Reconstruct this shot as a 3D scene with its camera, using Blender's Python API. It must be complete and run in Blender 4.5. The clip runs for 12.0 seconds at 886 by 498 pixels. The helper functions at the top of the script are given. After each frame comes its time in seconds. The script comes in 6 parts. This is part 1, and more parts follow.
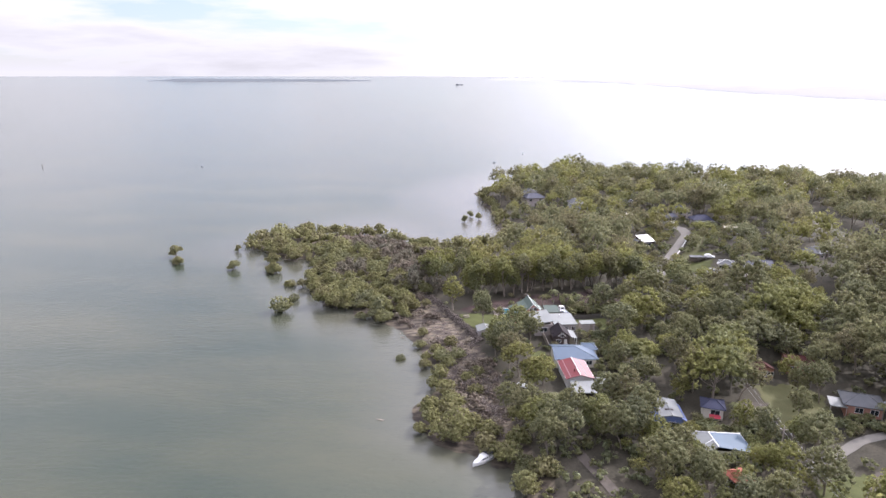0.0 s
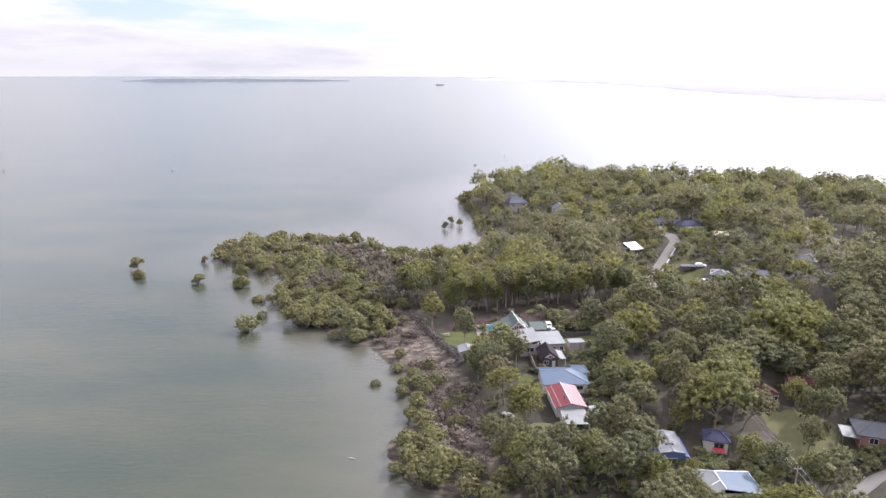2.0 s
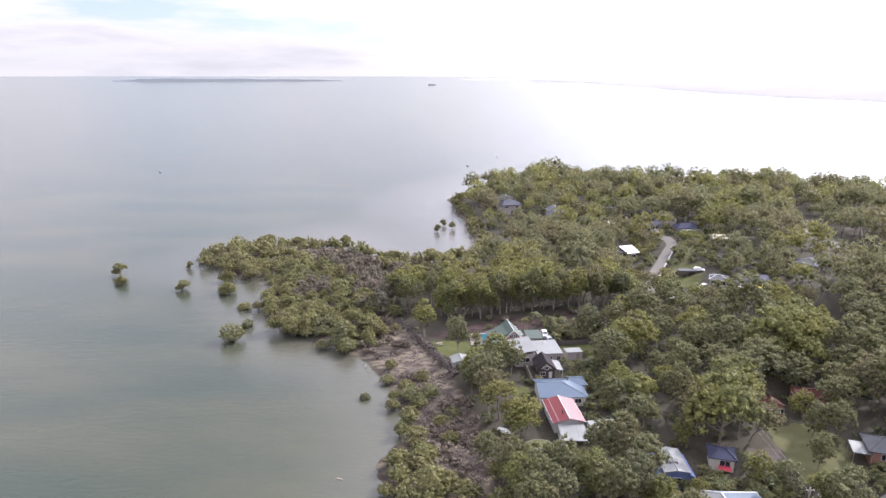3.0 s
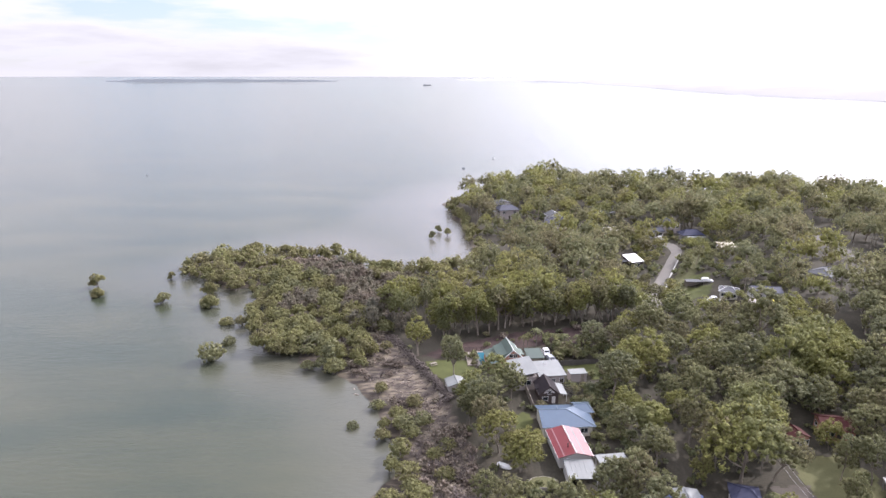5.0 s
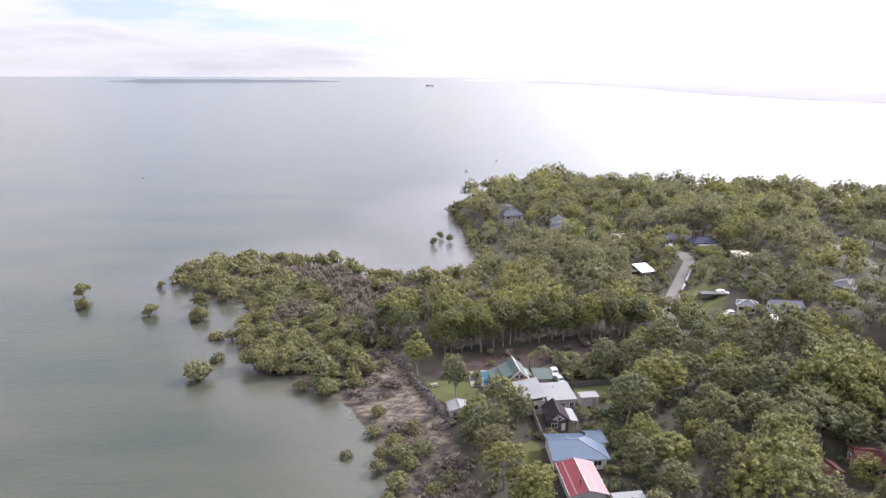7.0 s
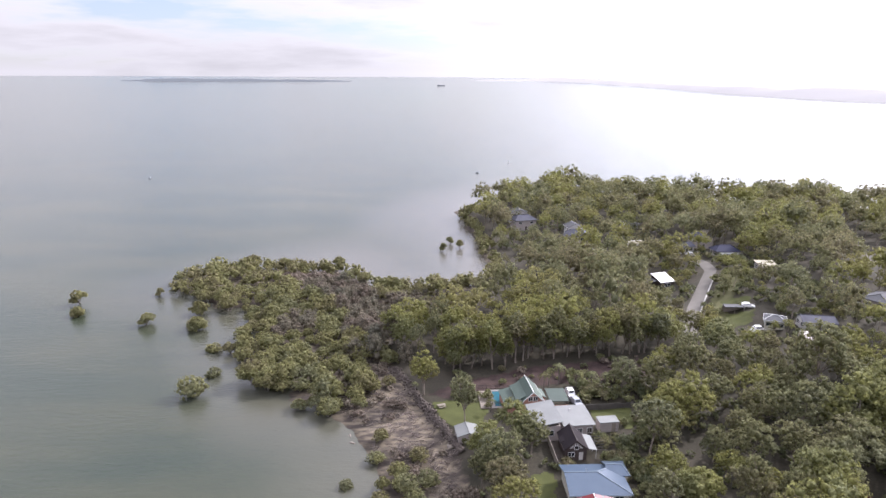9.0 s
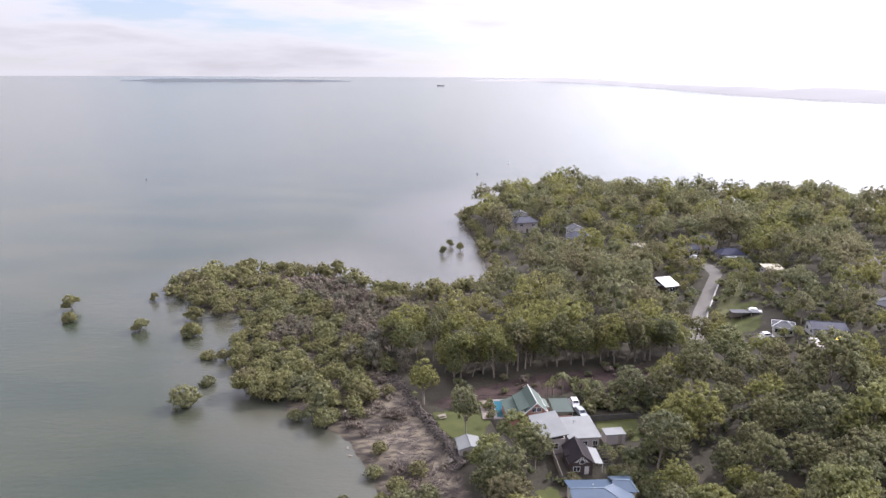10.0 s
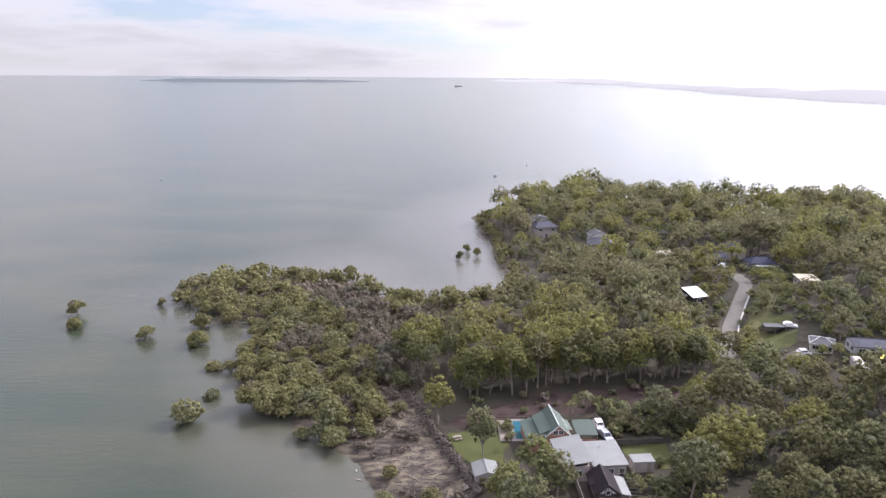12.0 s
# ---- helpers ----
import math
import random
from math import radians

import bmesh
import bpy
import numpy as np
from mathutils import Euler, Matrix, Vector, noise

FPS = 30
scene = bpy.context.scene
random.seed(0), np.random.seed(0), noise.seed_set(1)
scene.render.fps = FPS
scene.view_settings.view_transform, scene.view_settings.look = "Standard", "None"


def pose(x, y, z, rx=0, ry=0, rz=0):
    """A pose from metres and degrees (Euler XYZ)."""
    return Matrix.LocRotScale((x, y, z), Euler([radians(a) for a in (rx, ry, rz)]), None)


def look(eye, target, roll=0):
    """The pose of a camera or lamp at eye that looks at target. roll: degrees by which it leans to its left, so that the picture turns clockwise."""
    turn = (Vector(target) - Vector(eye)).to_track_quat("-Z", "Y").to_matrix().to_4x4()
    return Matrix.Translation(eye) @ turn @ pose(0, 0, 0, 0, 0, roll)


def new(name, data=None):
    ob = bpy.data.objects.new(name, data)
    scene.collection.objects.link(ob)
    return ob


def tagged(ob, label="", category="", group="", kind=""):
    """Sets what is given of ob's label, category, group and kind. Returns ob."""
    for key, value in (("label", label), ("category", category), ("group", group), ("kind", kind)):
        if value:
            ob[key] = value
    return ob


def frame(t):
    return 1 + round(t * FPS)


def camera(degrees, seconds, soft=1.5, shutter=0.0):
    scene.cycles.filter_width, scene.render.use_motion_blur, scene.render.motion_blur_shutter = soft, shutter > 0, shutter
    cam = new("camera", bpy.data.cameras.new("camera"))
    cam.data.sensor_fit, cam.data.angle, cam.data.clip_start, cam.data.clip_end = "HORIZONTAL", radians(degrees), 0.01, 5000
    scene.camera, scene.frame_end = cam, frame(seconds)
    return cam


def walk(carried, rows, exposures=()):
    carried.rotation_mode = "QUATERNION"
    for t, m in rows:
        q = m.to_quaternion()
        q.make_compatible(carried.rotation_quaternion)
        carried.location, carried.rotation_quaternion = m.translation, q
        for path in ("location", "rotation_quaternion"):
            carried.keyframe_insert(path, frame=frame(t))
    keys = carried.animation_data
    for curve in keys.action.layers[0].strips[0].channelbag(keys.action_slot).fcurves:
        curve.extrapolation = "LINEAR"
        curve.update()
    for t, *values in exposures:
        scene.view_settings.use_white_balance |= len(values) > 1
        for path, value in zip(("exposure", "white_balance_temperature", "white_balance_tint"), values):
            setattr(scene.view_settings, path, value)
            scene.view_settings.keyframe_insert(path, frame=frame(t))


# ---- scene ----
cam = camera(68.8, 12.0)
PATH = [
    (0, (2.195, -7.706, 78.831), (1.971, -5.789, 78.306), 0.1),
    (0.5, (2.244, -4.023, 78.884), (2.011, -2.107, 78.36), 0.1),
    (1, (2.028, -0.337, 78.923), (1.811, 1.581, 78.398), 0.1),
    (1.5, (1.721, 3.462, 78.978), (1.534, 5.383, 78.453), 0.1),
    (2, (1.537, 7.253, 79.063), (1.369, 9.176, 78.538), 0.1),
    (2.5, (1.255, 10.956, 79.049), (1.101, 12.88, 78.523), 0.1),
    (3, (1.045, 14.338, 79.041), (0.9, 16.262, 78.516), 0.1),
    (5, (0.439, 27.534, 79.093), (0.307, 29.459, 78.569), 0.1),
    (5.5, (0.366, 30.573, 79.138), (0.235, 32.499, 78.615), 0.1),
    (6, (0.306, 33.51, 79.165), (0.174, 35.435, 78.642), 0.1),
    (6.5, (0.134, 36.402, 79.191), (0.003, 38.328, 78.669), 0.2),
    (7, (-0.22, 39.261, 79.221), (-0.359, 41.187, 78.698), 0.2),
    (9, (-0.711, 50.153, 79.177), (-0.882, 52.076, 78.654), 0.3),
    (9.5, (-1.004, 52.628, 79.197), (-1.175, 54.551, 78.674), 0.3),
    (10, (-1.331, 55.06, 79.224), (-1.501, 56.983, 78.701), 0.3),
    (10.5, (-1.699, 57.347, 79.244), (-1.867, 59.27, 78.721), 0.4),
    (11, (-1.959, 59.702, 79.184), (-2.127, 61.625, 78.661), 0.4),
    (11.5, (-2.075, 62.074, 79.036), (-2.243, 63.997, 78.514), 0.3),
    (12, (-2.261, 64.299, 78.915), (-2.481, 66.217, 78.393), 0.4),
]
walk(cam, [(t, look(eye, target, roll)) for t, eye, target, roll in PATH],
     exposures=[(0, 0.50, 6180, 18), (6, 0.48, 6180, 18), (9, 0.34, 6180, 18), (12, 0.22, 6180, 18)])

# ---- world, sun, exposure ----
SUN = Vector((math.sin(radians(48)) * math.cos(radians(35)), math.cos(radians(48)) * math.cos(radians(35)), math.sin(radians(35))))
world = bpy.data.worlds.new("world")
scene.world = world
world.use_nodes = True
wn, wl = world.node_tree.nodes, world.node_tree.links
wn.clear()
w_out = wn.new("ShaderNodeOutputWorld")
w_bg = wn.new("ShaderNodeBackground")
w_bg.inputs["Strength"].default_value = 1.0
sky = wn.new("ShaderNodeTexSky")
sky.sky_type = "NISHITA"
sky.sun_disc = False
sky.sun_elevation = radians(35)
sky.sun_rotation = radians(48)
sky.air_density, sky.dust_density, sky.ozone_density = 1.0, 0.6, 1.0
w_sky = wn.new("ShaderNodeVectorMath")
w_sky.operation = "MULTIPLY"
w_sky.inputs[1].default_value = (0.098, 0.107, 0.132)
w_co = wn.new("ShaderNodeTexCoord")
w_map = wn.new("ShaderNodeMapping")
w_map.inputs["Scale"].default_value = (3.2, 3.2, 20.0)
w_noise = wn.new("ShaderNodeTexNoise")
w_noise.inputs["Scale"].default_value = 1.0
w_noise.inputs["Detail"].default_value = 7.0
w_noise.inputs["Roughness"].default_value = 0.55
w_ramp = wn.new("ShaderNodeValToRGB")
w_ramp.color_ramp.elements[0].position, w_ramp.color_ramp.elements[0].color = 0.40, (0.3, 0.3, 0.3, 1)
w_ramp.color_ramp.elements[1].position, w_ramp.color_ramp.elements[1].color = 0.54, (1, 1, 1, 1)
w_dot = wn.new("ShaderNodeVectorMath")
w_dot.operation = "DOT_PRODUCT"
w_dot.inputs[1].default_value = SUN
w_max = wn.new("ShaderNodeMath")
w_max.operation = "MAXIMUM"
w_max.inputs[1].default_value = 0.0
w_pow = wn.new("ShaderNodeMath")
w_pow.operation = "POWER"
w_pow.inputs[1].default_value = 6.2
w_glow = wn.new("ShaderNodeMath")
w_glow.operation = "MULTIPLY_ADD"
w_glow.inputs[1].default_value = 10.6
w_cloud = wn.new("ShaderNodeVectorMath")
w_cloud.operation = "SCALE"
w_cloud.inputs[0].default_value = (0.975, 0.96, 0.99)
w_foot = wn.new("ShaderNodeMath")
w_foot.operation = "POWER"
w_foot.inputs[1].default_value = 26.0
w_cover = wn.new("ShaderNodeMath")
w_cover.operation = "MAXIMUM"
w_mix = wn.new("ShaderNodeMix")
w_mix.data_type = "RGBA"
wl.new(w_co.outputs["Generated"], w_map.inputs["Vector"])
wl.new(w_map.outputs["Vector"], w_noise.inputs["Vector"])
wl.new(w_noise.outputs["Fac"], w_ramp.inputs["Fac"])
wl.new(w_co.outputs["Generated"], w_dot.inputs[0])
wl.new(w_dot.outputs["Value"], w_max.inputs[0])
wl.new(w_max.outputs["Value"], w_pow.inputs[0])
w_up = wn.new("ShaderNodeSeparateXYZ")
w_low = wn.new("ShaderNodeMath")
w_low.operation = "SUBTRACT"
w_low.inputs[0].default_value = 1.0
w_low.use_clamp = True
w_haze = wn.new("ShaderNodeMath")
w_haze.operation = "POWER"
w_haze.inputs[1].default_value = 6.0
w_veil = wn.new("ShaderNodeMath")
w_veil.operation = "MULTIPLY_ADD"
w_veil.inputs[1].default_value, w_veil.inputs[2].default_value = 0.56, 0.44
w_both = wn.new("ShaderNodeMath")
w_both.operation = "MULTIPLY"
wl.new(w_co.outputs["Generated"], w_up.inputs["Vector"])
wl.new(w_up.outputs["Z"], w_low.inputs[1])
wl.new(w_low.outputs["Value"], w_haze.inputs[0])
wl.new(w_haze.outputs["Value"], w_veil.inputs[0])
wl.new(w_veil.outputs["Value"], w_both.inputs[0])
wl.new(w_pow.outputs["Value"], w_both.inputs[1])
wl.new(w_both.outputs["Value"], w_glow.inputs[0])
w_base = wn.new("ShaderNodeMath")
w_base.operation = "MULTIPLY_ADD"
w_base.inputs[1].default_value, w_base.inputs[2].default_value = 1.25, 0.63
wl.new(w_up.outputs["Z"], w_base.inputs[0])
wl.new(w_base.outputs["Value"], w_glow.inputs[2])
w_body = wn.new("ShaderNodeMapRange")
w_body.inputs["From Min"].default_value, w_body.inputs["From Max"].default_value = 0.5, 0.72
w_body.inputs["To Min"].default_value, w_body.inputs["To Max"].default_value = 1.09, 0.80
w_lit = wn.new("ShaderNodeMath")
w_lit.operation = "MULTIPLY"
wl.new(w_noise.outputs["Fac"], w_body.inputs["Value"])
wl.new(w_body.outputs["Result"], w_lit.inputs[0])
wl.new(w_glow.outputs["Value"], w_lit.inputs[1])
wl.new(w_lit.outputs["Value"], w_cloud.inputs["Scale"])
wl.new(sky.outputs["Color"], w_sky.inputs[0])
wl.new(w_low.outputs["Value"], w_foot.inputs[0])
wl.new(w_ramp.outputs["Color"], w_cover.inputs[0])
wl.new(w_foot.outputs["Value"], w_cover.inputs[1])
wl.new(w_cover.outputs["Value"], w_mix.inputs["Factor"])
wl.new(w_sky.outputs["Vector"], w_mix.inputs["A"])
wl.new(w_cloud.outputs["Vector"], w_mix.inputs["B"])
wl.new(w_mix.outputs["Result"], w_bg.inputs["Color"])
wl.new(w_bg.outputs["Background"], w_out.inputs["Surface"])

sun_data = bpy.data.lights.new("sun", "SUN")
sun_data.energy, sun_data.angle, sun_data.color = 4.4, radians(0.6), (1.0, 0.95, 0.88)
sun = new("sun", sun_data)
sun.matrix_world = look(SUN * 900, (0, 0, 0))
scene.view_settings.exposure = 0.0


# ---- materials ----
def material(name, colour, rough=0.6, metal=0.0, other=None, scale=1.0, fine=0.0, bump=0.0, spec=0.5, coat=0.0, amount=0.5, far=0.0, stretch=(1, 1, 1)):
    """A principled surface whose colour drifts between two tones at a coarse and a fine scale."""
    m = bpy.data.materials.new(name)
    m.use_nodes = True
    n, l = m.node_tree.nodes, m.node_tree.links
    b = n["Principled BSDF"]
    b.inputs["Roughness"].default_value, b.inputs["Metallic"].default_value = rough, metal
    b.inputs["Specular IOR Level"].default_value, b.inputs["Coat Weight"].default_value = (min(spec, 0.15) if rough > 0.78 else spec), coat
    geo = n.new("ShaderNodeNewGeometry")
    mp = n.new("ShaderNodeMapping")
    mp.inputs["Scale"].default_value = stretch
    l.new(geo.outputs["Position"], mp.inputs["Vector"])
    big = n.new("ShaderNodeTexNoise")
    big.inputs["Scale"].default_value, big.inputs["Detail"].default_value = scale, 4.0
    small = n.new("ShaderNodeTexNoise")
    small.inputs["Scale"].default_value, small.inputs["Detail"].default_value = fine or scale * 9, 5.0
    l.new(mp.outputs["Vector"], big.inputs["Vector"])
    l.new(mp.outputs["Vector"], small.inputs["Vector"])
    mid = n.new("ShaderNodeMix")
    mid.data_type, mid.inputs["Factor"].default_value = "FLOAT", 0.45
    l.new(big.outputs["Fac"], mid.inputs["A"])
    l.new(small.outputs["Fac"], mid.inputs["B"])
    ramp = n.new("ShaderNodeMapRange")
    ramp.inputs["From Min"].default_value, ramp.inputs["From Max"].default_value = 0.5 - 0.16 / max(amount, 0.05) * 0.5, 0.5 + 0.16 / max(amount, 0.05) * 0.5
    l.new(mid.outputs["Result"], ramp.inputs["Value"])
    mix = n.new("ShaderNodeMix")
    mix.data_type = "RGBA"
    other = other or tuple(c * 0.7 for c in colour)
    mix.inputs["A"].default_value, mix.inputs["B"].default_value = (*other, 1), (*colour, 1)
    l.new(ramp.outputs["Result"], mix.inputs["Factor"])
    l.new(mix.outputs["Result"], b.inputs["Base Color"])
    if bump:
        bp = n.new("ShaderNodeBump")
        bp.inputs["Strength"].default_value, bp.inputs["Distance"].default_value = 0.6, bump
        l.new(small.outputs["Fac"], bp.inputs["Height"])
        l.new(bp.outputs["Normal"], b.inputs["Normal"])
    return m


def foliage(name, brown, green, grey, scale=0.06, through_light=0.5, gloss=0.14):
    """Leaves: the tone drifts from tree to tree and from clump to clump, with a fine leafy mottle, a waxy gloss, and light that comes through."""
    m = bpy.data.materials.new(name)
    m.use_nodes = True
    n, l = m.node_tree.nodes, m.node_tree.links
    b = n["Principled BSDF"]
    b.inputs["Roughness"].default_value, b.inputs["Specular IOR Level"].default_value = 0.62, gloss
    geo = n.new("ShaderNodeNewGeometry")
    info = n.new("ShaderNodeObjectInfo")
    big = n.new("ShaderNodeTexNoise")
    big.inputs["Scale"].default_value, big.inputs["Detail"].default_value = scale, 1.0
    l.new(geo.outputs["Position"], big.inputs["Vector"])
    wide = n.new("ShaderNodeMapRange")
    wide.inputs["From Min"].default_value, wide.inputs["From Max"].default_value = 0.32, 0.68
    l.new(big.outputs["Fac"], wide.inputs["Value"])
    own = n.new("ShaderNodeMix")
    own.data_type, own.inputs["Factor"].default_value = "FLOAT", 0.4
    l.new(wide.outputs["Result"], own.inputs["A"])
    l.new(info.outputs["Random"], own.inputs["B"])
    isl = n.new("ShaderNodeMath")
    isl.operation = "MULTIPLY_ADD"
    isl.inputs[1].default_value, isl.inputs[2].default_value = 0.30, -0.15
    l.new(geo.outputs["Random Per Island"], isl.inputs[0])
    pick = n.new("ShaderNodeMath")
    pick.operation = "ADD"
    l.new(own.outputs["Result"], pick.inputs[0])
    l.new(isl.outputs["Value"], pick.inputs[1])
    ramp = n.new("ShaderNodeValToRGB")
    ramp.color_ramp.elements[0].position, ramp.color_ramp.elements[0].color = 0.12, (*brown, 1)
    ramp.color_ramp.elements[1].position, ramp.color_ramp.elements[1].color = 0.88, (*grey, 1)
    middle = ramp.color_ramp.elements.new(0.5)
    middle.color = (*green, 1)
    l.new(pick.outputs["Value"], ramp.inputs["Fac"])
    fine = n.new("ShaderNodeTexNoise")
    fine.inputs["Scale"].default_value, fine.inputs["Detail"].default_value = 2.4, 4.0
    l.new(geo.outputs["Position"], fine.inputs["Vector"])
    spot = n.new("ShaderNodeMapRange")
    spot.inputs["From Min"].default_value, spot.inputs["From Max"].default_value = 0.34, 0.66
    spot.inputs["To Min"].default_value, spot.inputs["To Max"].default_value = 0.62, 1.36
    l.new(fine.outputs["Fac"], spot.inputs["Value"])
    each = n.new("ShaderNodeMapRange")
    each.inputs["To Min"].default_value, each.inputs["To Max"].default_value = 0.66, 1.36
    l.new(geo.outputs["Random Per Island"], each.inputs["Value"])
    value = n.new("ShaderNodeMath")
    value.operation = "MULTIPLY"
    l.new(spot.outputs["Result"], value.inputs[0])
    l.new(each.outputs["Result"], value.inputs[1])
    tone = n.new("ShaderNodeVectorMath")
    tone.operation = "SCALE"
    l.new(ramp.outputs["Color"], tone.inputs[0])
    l.new(value.outputs["Value"], tone.inputs["Scale"])
    l.new(tone.outputs["Vector"], b.inputs["Base Color"])
    tr = n.new("ShaderNodeBsdfTranslucent")
    l.new(tone.outputs["Vector"], tr.inputs["Color"])
    sh = n.new("ShaderNodeMixShader")
    sh.inputs["Fac"].default_value = through_light
    l.new(b.outputs["BSDF"], sh.inputs[1])
    l.new(tr.outputs["BSDF"], sh.inputs[2])
    l.new(sh.outputs["Shader"], n["Material Output"].inputs["Surface"])
    return m


M = {}
M["gum_leaf"] = foliage("gum_leaf", (0.192, 0.172, 0.104), (0.186, 0.186, 0.094), (0.164, 0.172, 0.106))
M["bright_leaf"] = foliage("bright_leaf", (0.218, 0.202, 0.090), (0.222, 0.222, 0.078), (0.184, 0.192, 0.096))
M["mangrove_leaf"] = foliage("mangrove_leaf", (0.214, 0.196, 0.108), (0.220, 0.216, 0.096), (0.184, 0.188, 0.110), 0.12)
M["oak_leaf"] = foliage("oak_leaf", (0.184, 0.152, 0.126), (0.180, 0.162, 0.122), (0.162, 0.158, 0.124), 0.1, 0.4, 0.1)
M["shrub_leaf"] = foliage("shrub_leaf", (0.182, 0.160, 0.100), (0.172, 0.176, 0.082), (0.150, 0.164, 0.096), 0.25)
M["dry_leaf"] = foliage("dry_leaf", (0.160, 0.128, 0.108), (0.190, 0.156, 0.126), (0.205, 0.178, 0.14), 0.3, 0.2, 0.1)
M["palm_leaf"] = foliage("palm_leaf", (0.15, 0.14, 0.07), (0.16, 0.17, 0.07), (0.18, 0.19, 0.10), 0.4)
M["twig_soft"] = material("twig_soft", (0.20, 0.17, 0.16), 0.9, other=(0.13, 0.11, 0.10), scale=0.6, fine=6)
M["bark"] = material("bark", (0.30, 0.26, 0.22), 0.85, other=(0.14, 0.115, 0.095), scale=0.8, fine=9, bump=0.02)
M["grey_bark"] = material("grey_bark", (0.22, 0.20, 0.18), 0.85, other=(0.11, 0.095, 0.085), scale=1.2, fine=12, bump=0.02)
M["grass"] = material("grass", (0.078, 0.086, 0.028), 0.85, other=(0.050, 0.056, 0.021), scale=0.35, fine=6, bump=0.04)
M["dry_grass"] = material("dry_grass", (0.118, 0.114, 0.056), 0.9, other=(0.074, 0.076, 0.036), scale=0.25, fine=5, bump=0.04)
M["scrub_soil"] = material("scrub_soil", (0.066, 0.045, 0.041), 0.95, other=(0.033, 0.024, 0.023), scale=0.3, fine=3, bump=0.08, amount=0.7)
M["asphalt"] = material("asphalt", (0.165, 0.154, 0.140), 0.9, other=(0.125, 0.117, 0.108), scale=0.3, fine=8, bump=0.01)
M["gravel"] = material("gravel", (0.105, 0.090, 0.078), 0.9, other=(0.062, 0.054, 0.048), scale=0.4, fine=7, bump=0.02)
M["kerb"] = material("kerb", (0.5, 0.49, 0.47), 0.7, other=(0.4, 0.39, 0.37), scale=0.8, fine=5)
M["white_roof"] = material("white_roof", (0.192, 0.200, 0.200), 0.55, 0.0, other=(0.155, 0.162, 0.162), scale=0.5, fine=7, spec=0.4)
M["blue_roof"] = material("blue_roof", (0.064, 0.095, 0.142), 0.3, 0.0, other=(0.050, 0.077, 0.118), scale=0.4, fine=5, spec=0.4)
M["pale_blue_roof"] = material("pale_blue_roof", (0.055, 0.088, 0.132), 0.55, 0.0, other=(0.042, 0.070, 0.105), scale=0.4, fine=5, spec=0.3)
M["ridge_blue"] = material("ridge_blue", (0.24, 0.29, 0.34), 0.6, 0.0, other=(0.19, 0.235, 0.28), scale=0.5, fine=6, spec=0.3)
M["red_roof"] = material("red_roof", (0.125, 0.010, 0.014), 0.4, 0.0, other=(0.10, 0.009, 0.012), scale=0.5, fine=6, spec=0.3)
# pink tone stands in for sun glare on the red house's right slope
M["pale_red_roof"] = material("pale_red_roof", (0.235, 0.125, 0.13), 0.42, 0.0, other=(0.20, 0.10, 0.105), scale=0.5, fine=6, spec=0.5)
M["green_roof"] = material("green_roof", (0.062, 0.090, 0.074), 0.55, 0.0, other=(0.049, 0.073, 0.060), scale=0.5, fine=6, spec=0.5)
M["dark_green_roof"] = material("dark_green_roof", (0.036, 0.058, 0.048), 0.6, 0.0, other=(0.028, 0.046, 0.038), scale=0.5, fine=6)
M["navy_roof"] = material("navy_roof", (0.038, 0.040, 0.068), 0.8, 0.0, other=(0.046, 0.050, 0.084), scale=0.5, fine=6)
M["grey_roof"] = material("grey_roof", (0.118, 0.12, 0.13), 0.8, 0.0, other=(0.085, 0.088, 0.096), scale=0.5, fine=6)
M["brown_roof"] = material("brown_roof", (0.026, 0.020, 0.023), 0.8, 0.0, other=(0.017, 0.014, 0.017), scale=0.5, fine=5)
M["slate_roof"] = material("slate_roof", (0.085, 0.088, 0.112), 0.8, 0.0, other=(0.062, 0.064, 0.084), scale=0.5, fine=6)
M["straw_roof"] = material("straw_roof", (0.31, 0.28, 0.20), 0.6, 0.0, other=(0.25, 0.225, 0.16), scale=0.5, fine=6)
M["rust_roof"] = material("rust_roof", (0.062, 0.018, 0.017), 0.8, 0.0, other=(0.045, 0.014, 0.013), scale=0.5, fine=6)
M["tile_roof"] = material("tile_roof", (0.30, 0.105, 0.075), 0.8, 0.0, other=(0.22, 0.075, 0.055), scale=0.5, fine=8)
M["brick"] = material("brick", (0.40, 0.22, 0.17), 0.85, other=(0.32, 0.17, 0.13), scale=0.7, fine=9, bump=0.01)
M["cream_wall"] = material("cream_wall", (0.60, 0.57, 0.50), 0.7, other=(0.50, 0.47, 0.41), scale=0.5, fine=6)
M["grey_wall"] = material("grey_wall", (0.40, 0.36, 0.345), 0.75, other=(0.32, 0.285, 0.275), scale=0.5, fine=6)
M["white_wall"] = material("white_wall", (0.55, 0.54, 0.53), 0.6, other=(0.47, 0.46, 0.45), scale=0.5, fine=6)
M["blue_wall"] = material("blue_wall", (0.105, 0.145, 0.31), 0.5, other=(0.085, 0.12, 0.26), scale=0.5, fine=6)
M["dark_wood"] = material("dark_wood", (0.062, 0.044, 0.042), 0.7, other=(0.040, 0.029, 0.028), scale=0.8, fine=8)
M["grey_wood"] = material("grey_wood", (0.34, 0.30, 0.26), 0.8, other=(0.22, 0.19, 0.165), scale=0.9, fine=8)
# darker copy of grey_wood, with the fence's shade put into the colour
M["shaded_wood"] = material("shaded_wood", (0.105, 0.098, 0.092), 0.85, other=(0.065, 0.060, 0.056), scale=0.9, fine=8)
M["pale_wood"] = material("pale_wood", (0.22, 0.19, 0.16), 0.75, other=(0.16, 0.135, 0.11), scale=0.9, fine=8)
